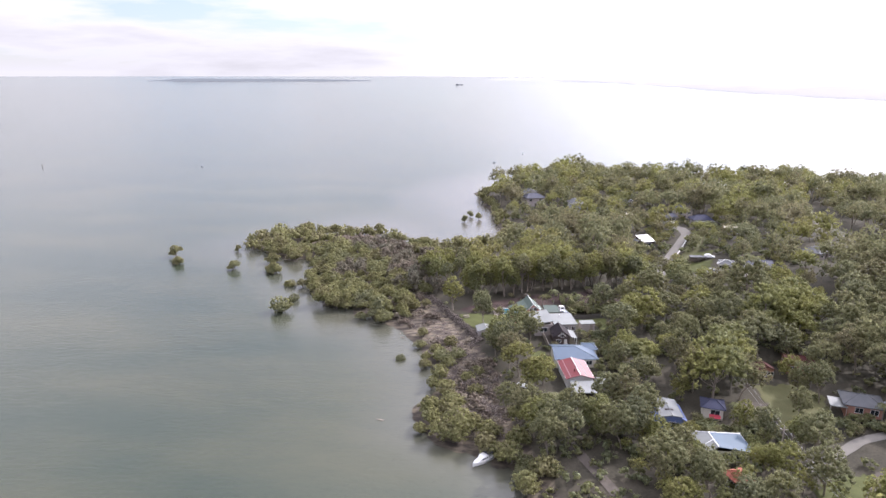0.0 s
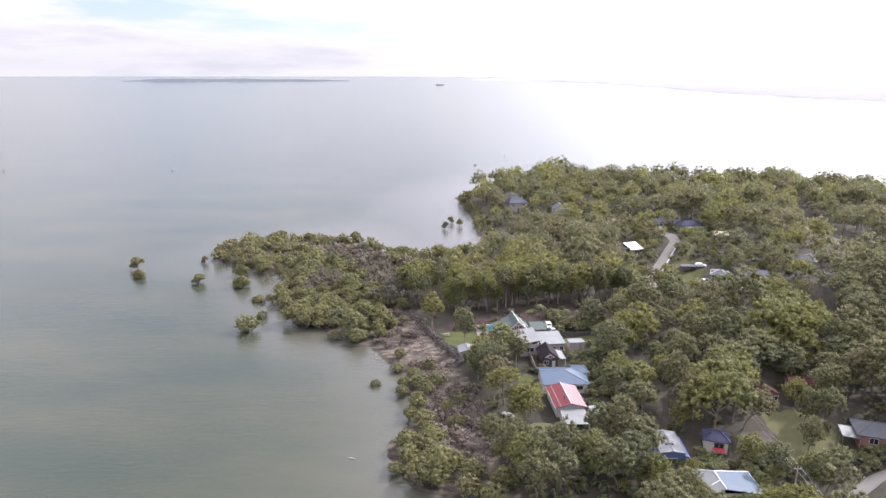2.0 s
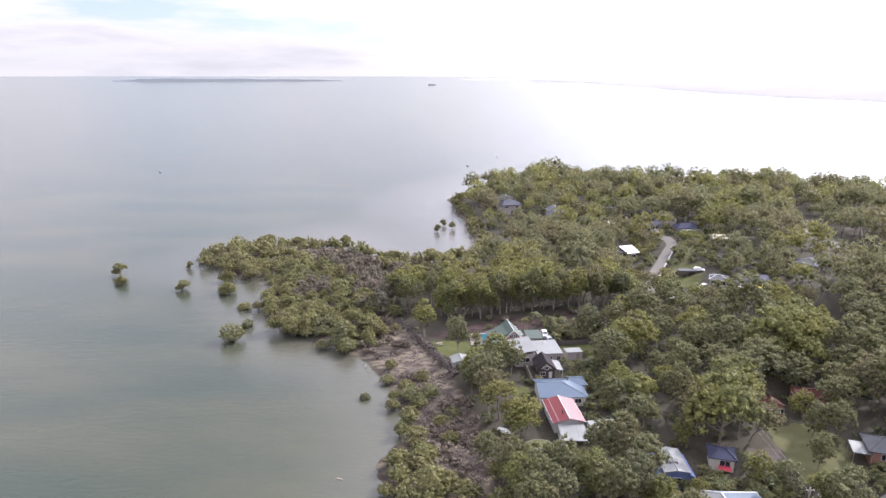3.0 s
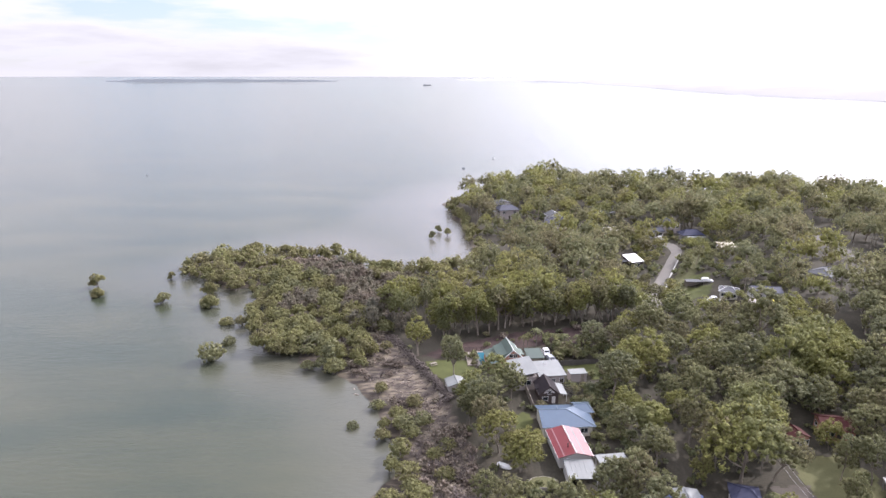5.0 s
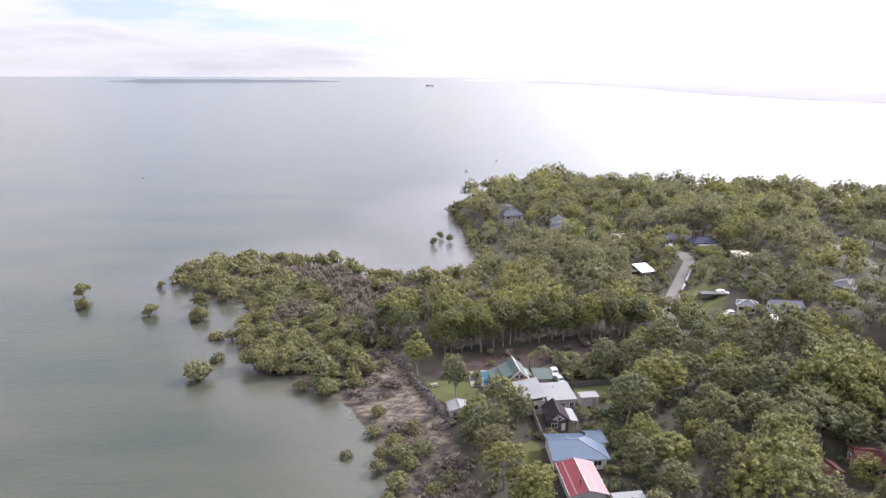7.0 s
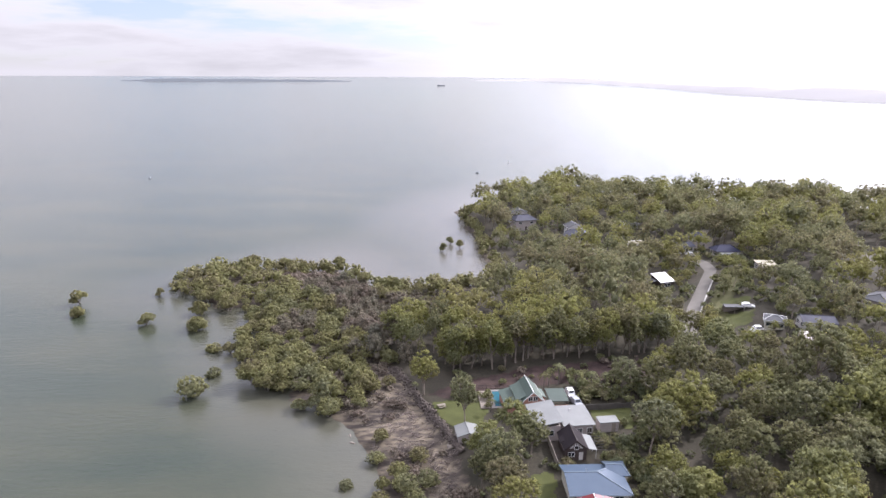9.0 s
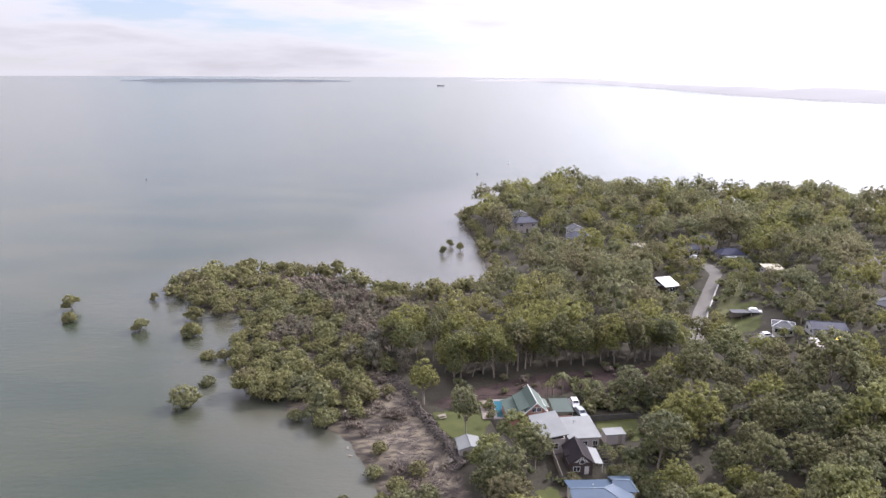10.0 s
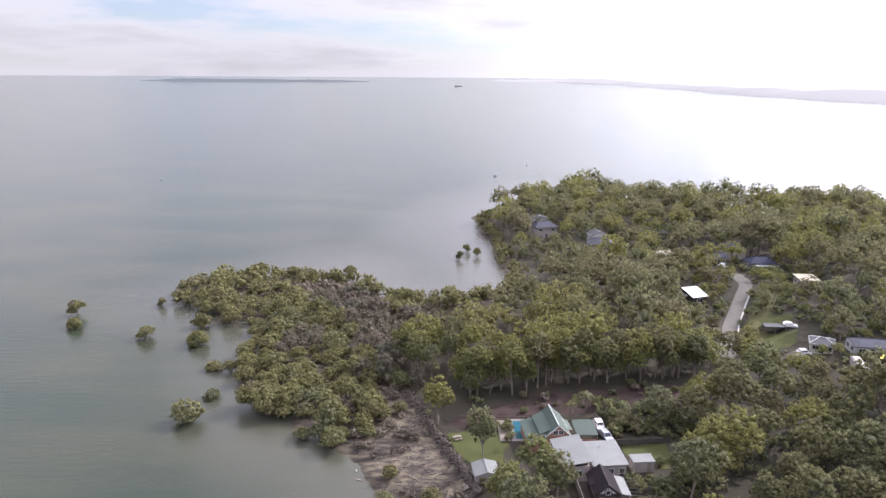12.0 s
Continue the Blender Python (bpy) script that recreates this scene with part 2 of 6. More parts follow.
M["trim"] = material("trim", (0.78, 0.78, 0.78), 0.45, other=(0.68, 0.68, 0.68), scale=0.8, fine=6)
M["glass"] = material("glass", (0.03, 0.035, 0.045), 0.08, other=(0.02, 0.025, 0.03), scale=0.5, spec=0.8)
M["pool_tile"] = material("pool_tile", (0.032, 0.125, 0.165), 0.12, other=(0.026, 0.10, 0.14), scale=0.5, fine=3, spec=0.5)
M["paving"] = material("paving", (0.28, 0.26, 0.245), 0.8, other=(0.22, 0.20, 0.19), scale=0.6, fine=5)
M["rock"] = material("rock", (0.125, 0.105, 0.092), 0.9, other=(0.06, 0.05, 0.046), scale=0.9, fine=6, bump=0.05)
M["driftwood"] = material("driftwood", (0.36, 0.31, 0.26), 0.9, other=(0.20, 0.165, 0.14), scale=0.6, fine=6)
M["twig"] = material("twig", (0.20, 0.165, 0.155), 0.9, other=(0.12, 0.10, 0.095), scale=0.6, fine=6)
M["hull"] = material("hull", (0.78, 0.78, 0.78), 0.3, other=(0.70, 0.70, 0.70), scale=0.9, coat=0.3)
M["rubber"] = material("rubber", (0.03, 0.03, 0.03), 0.8)
M["steel"] = material("steel", (0.66, 0.66, 0.68), 0.3, 0.9, other=(0.55, 0.55, 0.57), scale=2)
M["car_white"] = material("car_white", (0.75, 0.75, 0.76), 0.25, coat=0.6, other=(0.72, 0.72, 0.73))
M["car_grey"] = material("car_grey", (0.30, 0.32, 0.36), 0.28, coat=0.6, other=(0.28, 0.30, 0.34))
M["yellow_cloth"] = material("yellow_cloth", (0.75, 0.62, 0.06), 0.7, other=(0.65, 0.52, 0.05))
M["red_cloth"] = material("red_cloth", (0.45, 0.05, 0.08), 0.7, other=(0.36, 0.04, 0.06))


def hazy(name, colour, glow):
    """Far land with the haze of bright sea air painted on as a faint glow."""
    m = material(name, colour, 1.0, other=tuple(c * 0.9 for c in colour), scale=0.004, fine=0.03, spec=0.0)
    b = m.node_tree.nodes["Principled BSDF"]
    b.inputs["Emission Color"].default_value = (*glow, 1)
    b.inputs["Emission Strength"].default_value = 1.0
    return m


# both glow faintly: the emission paints sea haze over the land
M["far_isle"] = hazy("far_isle", (0.075, 0.082, 0.09), (0.12, 0.13, 0.15))
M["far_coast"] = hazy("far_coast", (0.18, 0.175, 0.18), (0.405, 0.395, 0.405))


def sea_material():
    m = bpy.data.materials.new("sea_water")
    m.use_nodes = True
    n, l = m.node_tree.nodes, m.node_tree.links
    b = n["Principled BSDF"]
    b.inputs["IOR"].default_value = 1.33
    b.inputs["Specular IOR Level"].default_value = 0.95
    b.inputs["Roughness"].default_value = 0.145
    geo = n.new("ShaderNodeNewGeometry")
    mp = n.new("ShaderNodeMapping")
    mp.inputs["Rotation"].default_value = (0, 0, radians(-28))
    mp.inputs["Scale"].default_value = (1.0, 2.6, 1.0)
    l.new(geo.outputs["Position"], mp.inputs["Vector"])
    drift = n.new("ShaderNodeTexNoise")
    drift.inputs["Scale"].default_value, drift.inputs["Detail"].default_value = 0.012, 5.0
    l.new(mp.outputs["Vector"], drift.inputs["Vector"])
    tone = n.new("ShaderNodeMix")
    tone.data_type = "RGBA"
    tone.inputs["A"].default_value, tone.inputs["B"].default_value = (0.024, 0.035, 0.023, 1), (0.045, 0.049, 0.029, 1)
    fac = n.new("ShaderNodeMapRange")
    fac.inputs["From Min"].default_value, fac.inputs["From Max"].default_value = 0.38, 0.62
    l.new(drift.outputs["Fac"], fac.inputs["Value"])
    l.new(fac.outputs["Result"], tone.inputs["Factor"])
    silt = n.new("ShaderNodeMix")
    silt.data_type = "RGBA"
    silt.inputs["B"].default_value = (0.108, 0.101, 0.090, 1)
    at = n.new("ShaderNodeAttribute")
    at.attribute_name = "silt"
    l.new(at.outputs["Fac"], silt.inputs["Factor"])
    l.new(tone.outputs["Result"], silt.inputs["A"])
    l.new(silt.outputs["Result"], b.inputs["Base Color"])
    wave = n.new("ShaderNodeTexNoise")
    wave.inputs["Scale"].default_value, wave.inputs["Detail"].default_value = 0.35, 6.0
    wave.inputs["Roughness"].default_value = 0.6
    l.new(mp.outputs["Vector"], wave.inputs["Vector"])
    bp = n.new("ShaderNodeBump")
    bp.inputs["Strength"].default_value, bp.inputs["Distance"].default_value = 0.42, 0.3
    l.new(wave.outputs["Fac"], bp.inputs["Height"])
    swell = n.new("ShaderNodeTexNoise")
    swell.inputs["Scale"].default_value, swell.inputs["Detail"].default_value = 0.075, 3.0
    l.new(mp.outputs["Vector"], swell.inputs["Vector"])
    bs = n.new("ShaderNodeBump")
    bs.inputs["Strength"].default_value, bs.inputs["Distance"].default_value = 0.09, 0.9
    l.new(swell.outputs["Fac"], bs.inputs["Height"])
    l.new(bs.outputs["Normal"], bp.inputs["Normal"])
    l.new(bp.outputs["Normal"], b.inputs["Normal"])
    return m


M["sea"] = sea_material()


def ground_material():
    """Tidal mud low down, leaf litter and thin grass on the higher ground."""
    m = material("ground", (0.064, 0.056, 0.043), 0.9, other=(0.033, 0.031, 0.023), scale=0.12, fine=1.9, bump=0.08, amount=0.6)
    n, l = m.node_tree.nodes, m.node_tree.links
    b = n["Principled BSDF"]
    old = b.inputs["Base Color"].links[0].from_socket
    geo = n.new("ShaderNodeNewGeometry")
    sep = n.new("ShaderNodeSeparateXYZ")
    l.new(geo.outputs["Position"], sep.inputs["Vector"])
    rng = n.new("ShaderNodeMapRange")
    rng.inputs["From Min"].default_value, rng.inputs["From Max"].default_value = 0.95, 1.5
    l.new(sep.outputs["Z"], rng.inputs["Value"])
    mud = n.new("ShaderNodeTexNoise")
    mud.inputs["Scale"].default_value, mud.inputs["Detail"].default_value = 0.3, 9.0
    mp = n.new("ShaderNodeMapping")
    mp.inputs["Rotation"].default_value = (0, 0, radians(40))
    mp.inputs["Scale"].default_value = (1.0, 2.2, 1.0)
    l.new(geo.outputs["Position"], mp.inputs["Vector"])
    l.new(mp.outputs["Vector"], mud.inputs["Vector"])
    mr = n.new("ShaderNodeMapRange")
    mr.inputs["From Min"].default_value, mr.inputs["From Max"].default_value = 0.42, 0.62
    l.new(mud.outputs["Fac"], mr.inputs["Value"])
    tone = n.new("ShaderNodeMix")
    tone.data_type = "RGBA"
    tone.inputs["A"].default_value, tone.inputs["B"].default_value = (0.064, 0.053, 0.047, 1), (0.178, 0.150, 0.112, 1)
    l.new(mr.outputs["Result"], tone.inputs["Factor"])
    mix = n.new("ShaderNodeMix")
    mix.data_type = "RGBA"
    l.new(rng.outputs["Result"], mix.inputs["Factor"])
    wet = n.new("ShaderNodeMapRange")
    wet.inputs["From Min"].default_value, wet.inputs["From Max"].default_value = 0.0, 0.3
    wet.inputs["To Min"].default_value, wet.inputs["To Max"].default_value = 0.5, 1.0
    l.new(sep.outputs["Z"], wet.inputs["Value"])
    damp = n.new("ShaderNodeVectorMath")
    damp.operation = "SCALE"
    l.new(tone.outputs["Result"], damp.inputs[0])
    l.new(wet.outputs["Result"], damp.inputs["Scale"])
    l.new(damp.outputs["Vector"], mix.inputs["A"])
    l.new(old, mix.inputs["B"])
    l.new(mix.outputs["Result"], b.inputs["Base Color"])
    return m


M["ground"] = ground_material()


# ---- mesh helpers ----
def mesh_of(name, verts, tris, mat, smooth=None):
    """A mesh from arrays of corners and triangles."""
    verts, tris = np.asarray(verts, np.float32), np.asarray(tris, np.int32)
    me = bpy.data.meshes.new(name)
    me.vertices.add(len(verts))
    me.vertices.foreach_set("co", verts.ravel())
    me.loops.add(tris.size)
    me.loops.foreach_set("vertex_index", tris.ravel())
    me.polygons.add(len(tris))
    me.polygons.foreach_set("loop_start", np.arange(0, tris.size, 3, dtype=np.int32))
    if smooth is not None:
        me.polygons.foreach_set("use_smooth", np.full(len(tris), bool(smooth)) if np.isscalar(smooth) else np.asarray(smooth, bool))
    me.update(calc_edges=True)
    me.materials.append(mat)
    return me


def joined(pieces):
    """Several (verts, tris) as one."""
    vs, ts, base = [], [], 0
    for v, t in pieces:
        vs.append(v)
        ts.append(np.asarray(t) + base)
        base += len(v)
    return np.concatenate(vs), np.concatenate(ts)


def part(name, bm, mat, parent, label=""):
    """One bmesh as one mesh object under a thing or a part."""
    me = bpy.data.meshes.new(name)
    bm.to_mesh(me)
    bm.free()
    me.materials.append(mat)
    ob = new(name, me)
    ob.parent = parent
    if label:
        tagged(ob, label)
    return ob


def part_of(name, me, parent, label=""):
    ob = new(name, me)
    ob.parent = parent
    if label:
        tagged(ob, label)
    return ob


def thing(name, x, y, z, rz=0.0, label="", category="", group="", kind=""):
    ob = new(name)
    ob.matrix_basis = pose(x, y, z, 0, 0, rz)
    ob.empty_display_size = 0.3
    return tagged(ob, label, category, group, kind)


def box(bm, x0, y0, z0, x1, y1, z1, bevel=0.0):
    m = Matrix.Translation(((x0 + x1) / 2, (y0 + y1) / 2, (z0 + z1) / 2)) @ Matrix.Diagonal((x1 - x0, y1 - y0, z1 - z0, 1))
    made = bmesh.ops.create_cube(bm, size=1.0, matrix=m)
    if bevel:
        edges = list({e for v in made["verts"] for e in v.link_edges})
        bmesh.ops.bevel(bm, geom=edges, offset=bevel, segments=1, affect="EDGES")
    return bm


def slab(bm, corners, thick):
    """A plane piece of the given corners, thickened downwards."""
    top = [bm.verts.new(c) for c in corners]
    low = [bm.verts.new((c[0], c[1], c[2] - thick)) for c in corners]
    bm.faces.new(top)
    bm.faces.new(low[::-1])
    k = len(top)
    for i in range(k):
        bm.faces.new((top[i], low[i], low[(i + 1) % k], top[(i + 1) % k]))
    return bm


def rod(bm, a, b, r0, r1=None, sides=8):
    """A tapered round bar from a to b."""
    a, b = Vector(a), Vector(b)
    way = (b - a)
    turn = way.to_track_quat("Z", "Y").to_matrix().to_4x4()
    bmesh.ops.create_cone(bm, cap_ends=True, segments=sides, radius1=r0, radius2=r0 if r1 is None else r1, depth=way.length,
                          matrix=Matrix.Translation((a + b) / 2) @ turn)
    return bm


def tube(points, radii, sides=6):
    """Corners and triangles of a tapered tube along a bent line."""
    pts = np.asarray(points, float)
    rings = []
    for i, p in enumerate(pts):
        d = pts[min(i + 1, len(pts) - 1)] - pts[max(i - 1, 0)]
        d /= np.linalg.norm(d) + 1e-9
        u = np.cross(d, (0.3, 0.9, 0.17))
        u /= np.linalg.norm(u) + 1e-9
        v = np.cross(d, u)
        a = np.linspace(0, 2 * np.pi, sides, endpoint=False)
        rings.append(p + radii[i] * (np.cos(a)[:, None] * u + np.sin(a)[:, None] * v))
    tris = []
    for i in range(len(pts) - 1):
        for k in range(sides):
            a, b = i * sides + k, i * sides + (k + 1) % sides
            tris += [(a, b, b + sides), (a, b + sides, a + sides)]
    return np.concatenate(rings), np.array(tris)


# ---- the lie of the land ----
COAST = [(16, -300), (14, 20), (10, 70), (5, 99), (4, 107), (-2, 113), (-10, 115.5), (-20, 123), (-20, 131), (-17, 142), (-22, 158), (-28, 175), (-37, 183), (-43, 186),
         (-52, 188), (-57, 195), (-64, 197), (-68, 206), (-80, 219), (-79, 232), (-87, 249), (-96, 251), (-111, 262), (-121, 264), (-129, 282), (-122, 300),
         (-100, 306), (-67, 305), (-54, 290), (-40, 284), (-24, 284), (-6, 291), (-3, 308), (-8, 330), (-13, 365), (-21, 398), (-26, 425), (-18, 446), (2, 470), (25, 502)]
BACK = [(50, 512), (85, 480), (120, 458), (155, 452), (185, 470), (215, 440), (260, 424), (420, 430), (720, 450), (720, -300)]
BANK = [(26, -300), (22, 40), (17, 80), (12, 100), (8, 112), (4, 125), (0.8, 139), (-1.2, 148), (-5.5, 162), (-10, 176), (-18, 191), (-23.5, 203), (-28, 212), (-33, 222),
        (-28, 245), (-22, 268), (-6, 284), (3, 300), (-2, 325), (-7, 352), (-12, 388), (-18, 420), (-10, 440), (6, 462), (28, 494)]


def inside(poly, x, y):
    p = np.asarray(poly, float)
    hit = np.zeros(np.shape(x), bool)
    for (ax, ay), (bx, by) in zip(p, np.roll(p, -1, 0)):
        cross = (ay > y) != (by > y)
        hit ^= cross & (x < (bx - ax) * (y - ay) / (by - ay + 1e-12) + ax)
    return hit


def edge_distance(poly, x, y):
    p = np.asarray(poly, float)
    best = np.full(np.shape(x), 1e9)
    for (ax, ay), (bx, by) in zip(p, np.roll(p, -1, 0)):
        dx, dy = bx - ax, by - ay
        t = np.clip(((x - ax) * dx + (y - ay) * dy) / (dx * dx + dy * dy), 0, 1)
        best = np.minimum(best, np.hypot(x - ax - t * dx, y - ay - t * dy))
    return best


def signed(poly, x, y):
    d = edge_distance(poly, x, y)
    return np.where(inside(poly, x, y), d, -d)


def height(x, y):
    """The ground's height: sea bed, tidal flat, a low bank, and land that rises slowly behind it."""
    x, y = np.asarray(x, float), np.asarray(y, float)
    wob = 1.3 * np.sin(0.31 * x + 0.2 * y) + 1.1 * np.sin(0.23 * y - 0.37 * x + 1.0)
    c = signed(COAST + BACK, x, y) + wob - 3.2 * np.clip((-34 - x) / 8, 0, 1) * np.clip((y - 178) / 8, 0, 1)
    b = signed(BANK + BACK, x, y) + 0.25 * wob
    z = np.where(c > 0, np.minimum(0.055 * c, 0.55), np.maximum(0.09 * c, -3.0))
    s = np.clip(b / 2.2 + 0.5, 0, 1)
    z = z + s * s * (3 - 2 * s) * 1.55 + np.clip(b, 0, 130) * 0.012
    up = np.clip((x - 64) / 24, 0, 1)
    off = np.clip((y - 290) / 50, 0, 1)
    z = z + up * up * (3 - 2 * up) * (1.3 + 3.2 * np.clip((y - 180) / 40, 0, 1)) * (1 - 0.5 * off * off * (3 - 2 * off))
    z = z + np.where(c > 0, 0.07 * np.sin(0.9 * x + 0.4 * y) * np.sin(0.8 * y - 0.3 * x), 0)
    return z


def ground_at(x, y):
    return float(height(np.array([x]), np.array([y]))[0])


def stepped(*spans):
    out = [spans[0][0]]
    for a, b, s in spans:
        out += list(np.linspace(a, b, max(2, round((b - a) / s) + 1))[1:])
    return np.array(out)


def grid_mesh(name, xs, ys, zf, mat):
    gx, gy = np.meshgrid(xs, ys)
    gz = zf(gx, gy)
    v = np.stack([gx, gy, gz], -1).reshape(-1, 3)
    nx = len(xs)
    i = (np.arange(len(ys) - 1)[:, None] * nx + np.arange(nx - 1)[None]).ravel()
    t = np.concatenate([np.stack([i, i + 1, i + nx + 1], -1), np.stack([i, i + nx + 1, i + nx], -1)])
    return mesh_of(name, v, t, mat, True)


ground = new("ground", grid_mesh("ground", stepped((-420, -150, 15), (-150, 130, 2), (130, 730, 10)), stepped((-310, 80, 15), (80, 330, 2), (330, 640, 5)), height, M["ground"]))
tagged(ground, "brown tidal mud and leaf-littered ground of a low wooded shore", "ground", kind="structure")


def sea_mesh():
    """The sea: one sheet of rings whose far rim is bent up to fit the camera's horizon line."""
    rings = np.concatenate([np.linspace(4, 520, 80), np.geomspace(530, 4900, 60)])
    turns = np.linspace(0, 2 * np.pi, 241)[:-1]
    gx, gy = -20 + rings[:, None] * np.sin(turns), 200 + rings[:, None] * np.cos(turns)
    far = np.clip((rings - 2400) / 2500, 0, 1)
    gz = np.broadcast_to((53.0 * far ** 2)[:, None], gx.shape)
    v = np.concatenate([[[-20, 200, 0]], np.stack([gx, gy, gz], -1).reshape(-1, 3)])
    k = len(turns)
    tris = [(0, 1 + (j + 1) % k, 1 + j) for j in range(k)]
    i = np.arange(len(rings) - 1)[:, None] * k + 1
    j = np.arange(k)[None]
    a, b = (i + j).ravel(), (i + (j + 1) % k).ravel()
    t = np.concatenate([np.array(tris), np.stack([a, b, b + k], -1), np.stack([a, b + k, a + k], -1)])
    me = mesh_of("sea", v, t, M["sea"], True)
    d = -signed(COAST + BACK, v[:, 0], v[:, 1])
    wob = 0.5 + 0.5 * np.sin(0.05 * v[:, 0] + 0.02 * v[:, 1]) * np.sin(0.043 * v[:, 1])
    bay = np.clip((v[:, 1] - 272) / 26, 0, 1) * np.clip((v[:, 0] + 120) / 50, 0, 1)
    silt = np.clip(1.0 - d / (12 + 22 * wob + 50 * bay), 0, 1) * (0.42 + 0.58 * bay) * np.where(v[:, 0] < 60, 1, 0)
    at = me.attributes.new("silt", "FLOAT", "POINT")
    at.data.foreach_set("value", silt.astype(np.float32))
    return me


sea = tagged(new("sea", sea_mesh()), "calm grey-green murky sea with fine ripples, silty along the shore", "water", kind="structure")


def far_land(name, base, tops, depth, mat, label):
    """A low hill range: base points near to far along the shore, a height for each."""
    pts, tris = [], []
    k = 9
    for (x, y), h in zip(base, tops):
        n = Vector((x, y)).normalized()
        r = math.hypot(x + 20, y - 200)
        # footing on the sea rim that is bent up to fit the view
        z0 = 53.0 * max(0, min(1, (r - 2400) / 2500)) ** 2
        for j in range(k):
            f = j / (k - 1)
            up = math.sin(f * math.pi * 0.62) * (0.86 + 0.28 * noise.noise((x * 0.006, y * 0.006 + f * 2, 3.1)))
            pts.append((x + n.x * depth * f, y + n.y * depth * f, z0 - 0.5 + h * up))
    for i in range(len(base) - 1):
        for j in range(k - 1):
            a = i * k + j
            tris += [(a, a + k, a + k + 1), (a, a + k + 1, a + 1)]
    return tagged(new(name, mesh_of(name, pts, tris, mat, True)), label, "backdrop", kind="structure")


def between(points, n):
    """n points spread along a bent line."""
    p = np.asarray(points, float)
    s = np.concatenate([[0], np.cumsum(np.hypot(*np.diff(p[:, :2], axis=0).T))])
    q = np.linspace(0, s[-1], n)
    return np.stack([np.interp(q, s, p[:, i]) for i in range(p.shape[1])], -1)


rough = between([(-300, 4560, 4), (180, 4560, 14), (360, 4500, 34), (560, 4300, 26), (811, 3637, 27), (947, 2940, 33), (1041, 2531, 36), (1131, 2275, 40), (1330, 1750, 44), (1800, 900, 40)], 90)
far_land("backdrop_coast", [(a, b) for a, b, _ in rough], [c for *_, c in rough], 240, M["far_coast"], "low wooded coast beyond the bay, haze painted on as a glow")
bear = np.linspace(-33.6, -12.2, 80)
isle_h = np.interp(bear, [-33.6, -30.6, -29.4, -28.4, -26, -20, -15, -12.2], [1, 4, 8, 19, 20, 16, 12, 2])
far_land("backdrop_isle", [(4350 * math.sin(radians(a)), 4350 * math.cos(radians(a))) for a in bear], isle_h, 150, M["far_isle"], "long low dark wooded island far out on the bay")


# ---- ground patches: lawns, road, drives ----
def patch(name, corners, mat, lift, label, category, step=0.5, kind="structure"):
    """A sheet with a slightly uneven rim, laid on the ground."""
    c = np.asarray(corners, float)
    x0, y0, x1, y1 = c[:, 0].min(), c[:, 1].min(), c[:, 0].max(), c[:, 1].max()
    xs, ys = np.arange(x0 - 0.5, x1 + 1, step), np.arange(y0 - 0.5, y1 + 1, step)
    gx, gy = np.meshgrid(xs, ys)
    cx, cy = gx[:-1, :-1] + step / 2, gy[:-1, :-1] + step / 2
    keep = signed(corners, cx, cy) + 0.35 * np.sin(1.7 * cx + 0.9 * cy) > 0
    gz = height(gx, gy) + lift
    v = np.stack([gx, gy, gz], -1).reshape(-1, 3)
    nx = len(xs)
    i = (np.arange(len(ys) - 1)[:, None] * nx + np.arange(nx - 1)[None])[keep]
    t = np.concatenate([np.stack([i, i + 1, i + nx + 1], -1), np.stack([i, i + nx + 1, i + nx], -1)])
    used = np.unique(t)
    back = np.zeros(len(v), int)
    back[used] = np.arange(len(used))
    return tagged(new(name, mesh_of(name, v[used], back[t], mat, True)), label, category, kind=kind)


ROAD = between([(54, 228), (60, 246), (66, 264), (74, 282), (81, 297), (81.5, 308), (78, 321)], 36)


def ribbon(name, line, left, right, mat, lift, label, category, up=0.0):
    """A band along a bent line that follows the ground; up gives it a raised body."""
    p = np.asarray(line, float)
    d = np.gradient(p, axis=0)
    d /= np.linalg.norm(d, axis=1)[:, None]
    n = np.stack([-d[:, 1], d[:, 0]], -1)
    rows = []
    for s in np.linspace(left, -right, 5):
        q = p + n * s
        rows.append(np.column_stack([q, height(q[:, 0], q[:, 1]) + lift + up]))
    if up:
        for r, s in ((0, left), (-1, -right)):
            q = p + n * s
            low = np.column_stack([q, height(q[:, 0], q[:, 1]) - 0.05])
            rows = [low] + rows if r == 0 else rows + [low]
    v = np.stack(rows, 1)
    k = v.shape[1]
    i = (np.arange(len(p) - 1)[:, None] * k + np.arange(k - 1)[None]).ravel()
    t = np.concatenate([np.stack([i, i + 1, i + k + 1], -1), np.stack([i, i + k + 1, i + k], -1)])
    return tagged(new(name, mesh_of(name, v.reshape(-1, 3), t, mat)), label, category, kind="structure")


ribbon("road", ROAD, 2.1, 2.2, M["asphalt"], 0.10, "sun-bleached grey asphalt lane curving between trees", "road")
ribbon("kerb", [(x + 2.25, y - 0.9) for x, y in ROAD[8:25]], 0.2, 0.25, M["kerb"], 0.10, "white concrete kerb along the lane", "kerb", 0.3)
patch("verge", [(64, 248), (70, 262), (77, 278), (84, 293), (88, 300), (92, 299), (89, 288), (82, 272), (73, 252), (68, 246)], M["dry_grass"], 0.06, "yellowed mown grass verge beside the lane", "grass")
patch("lawn", [(72.5, 258), (75, 265), (84.5, 265.5), (82, 259)], M["grass"], 0.07, "bright green mown lawn among trees", "grass")
patch("lawn", [(68.5, 242.5), (72.5, 253), (81.5, 253), (77, 243.5)], M["grass"], 0.075, "bright green mown lawn below a long shed", "grass")
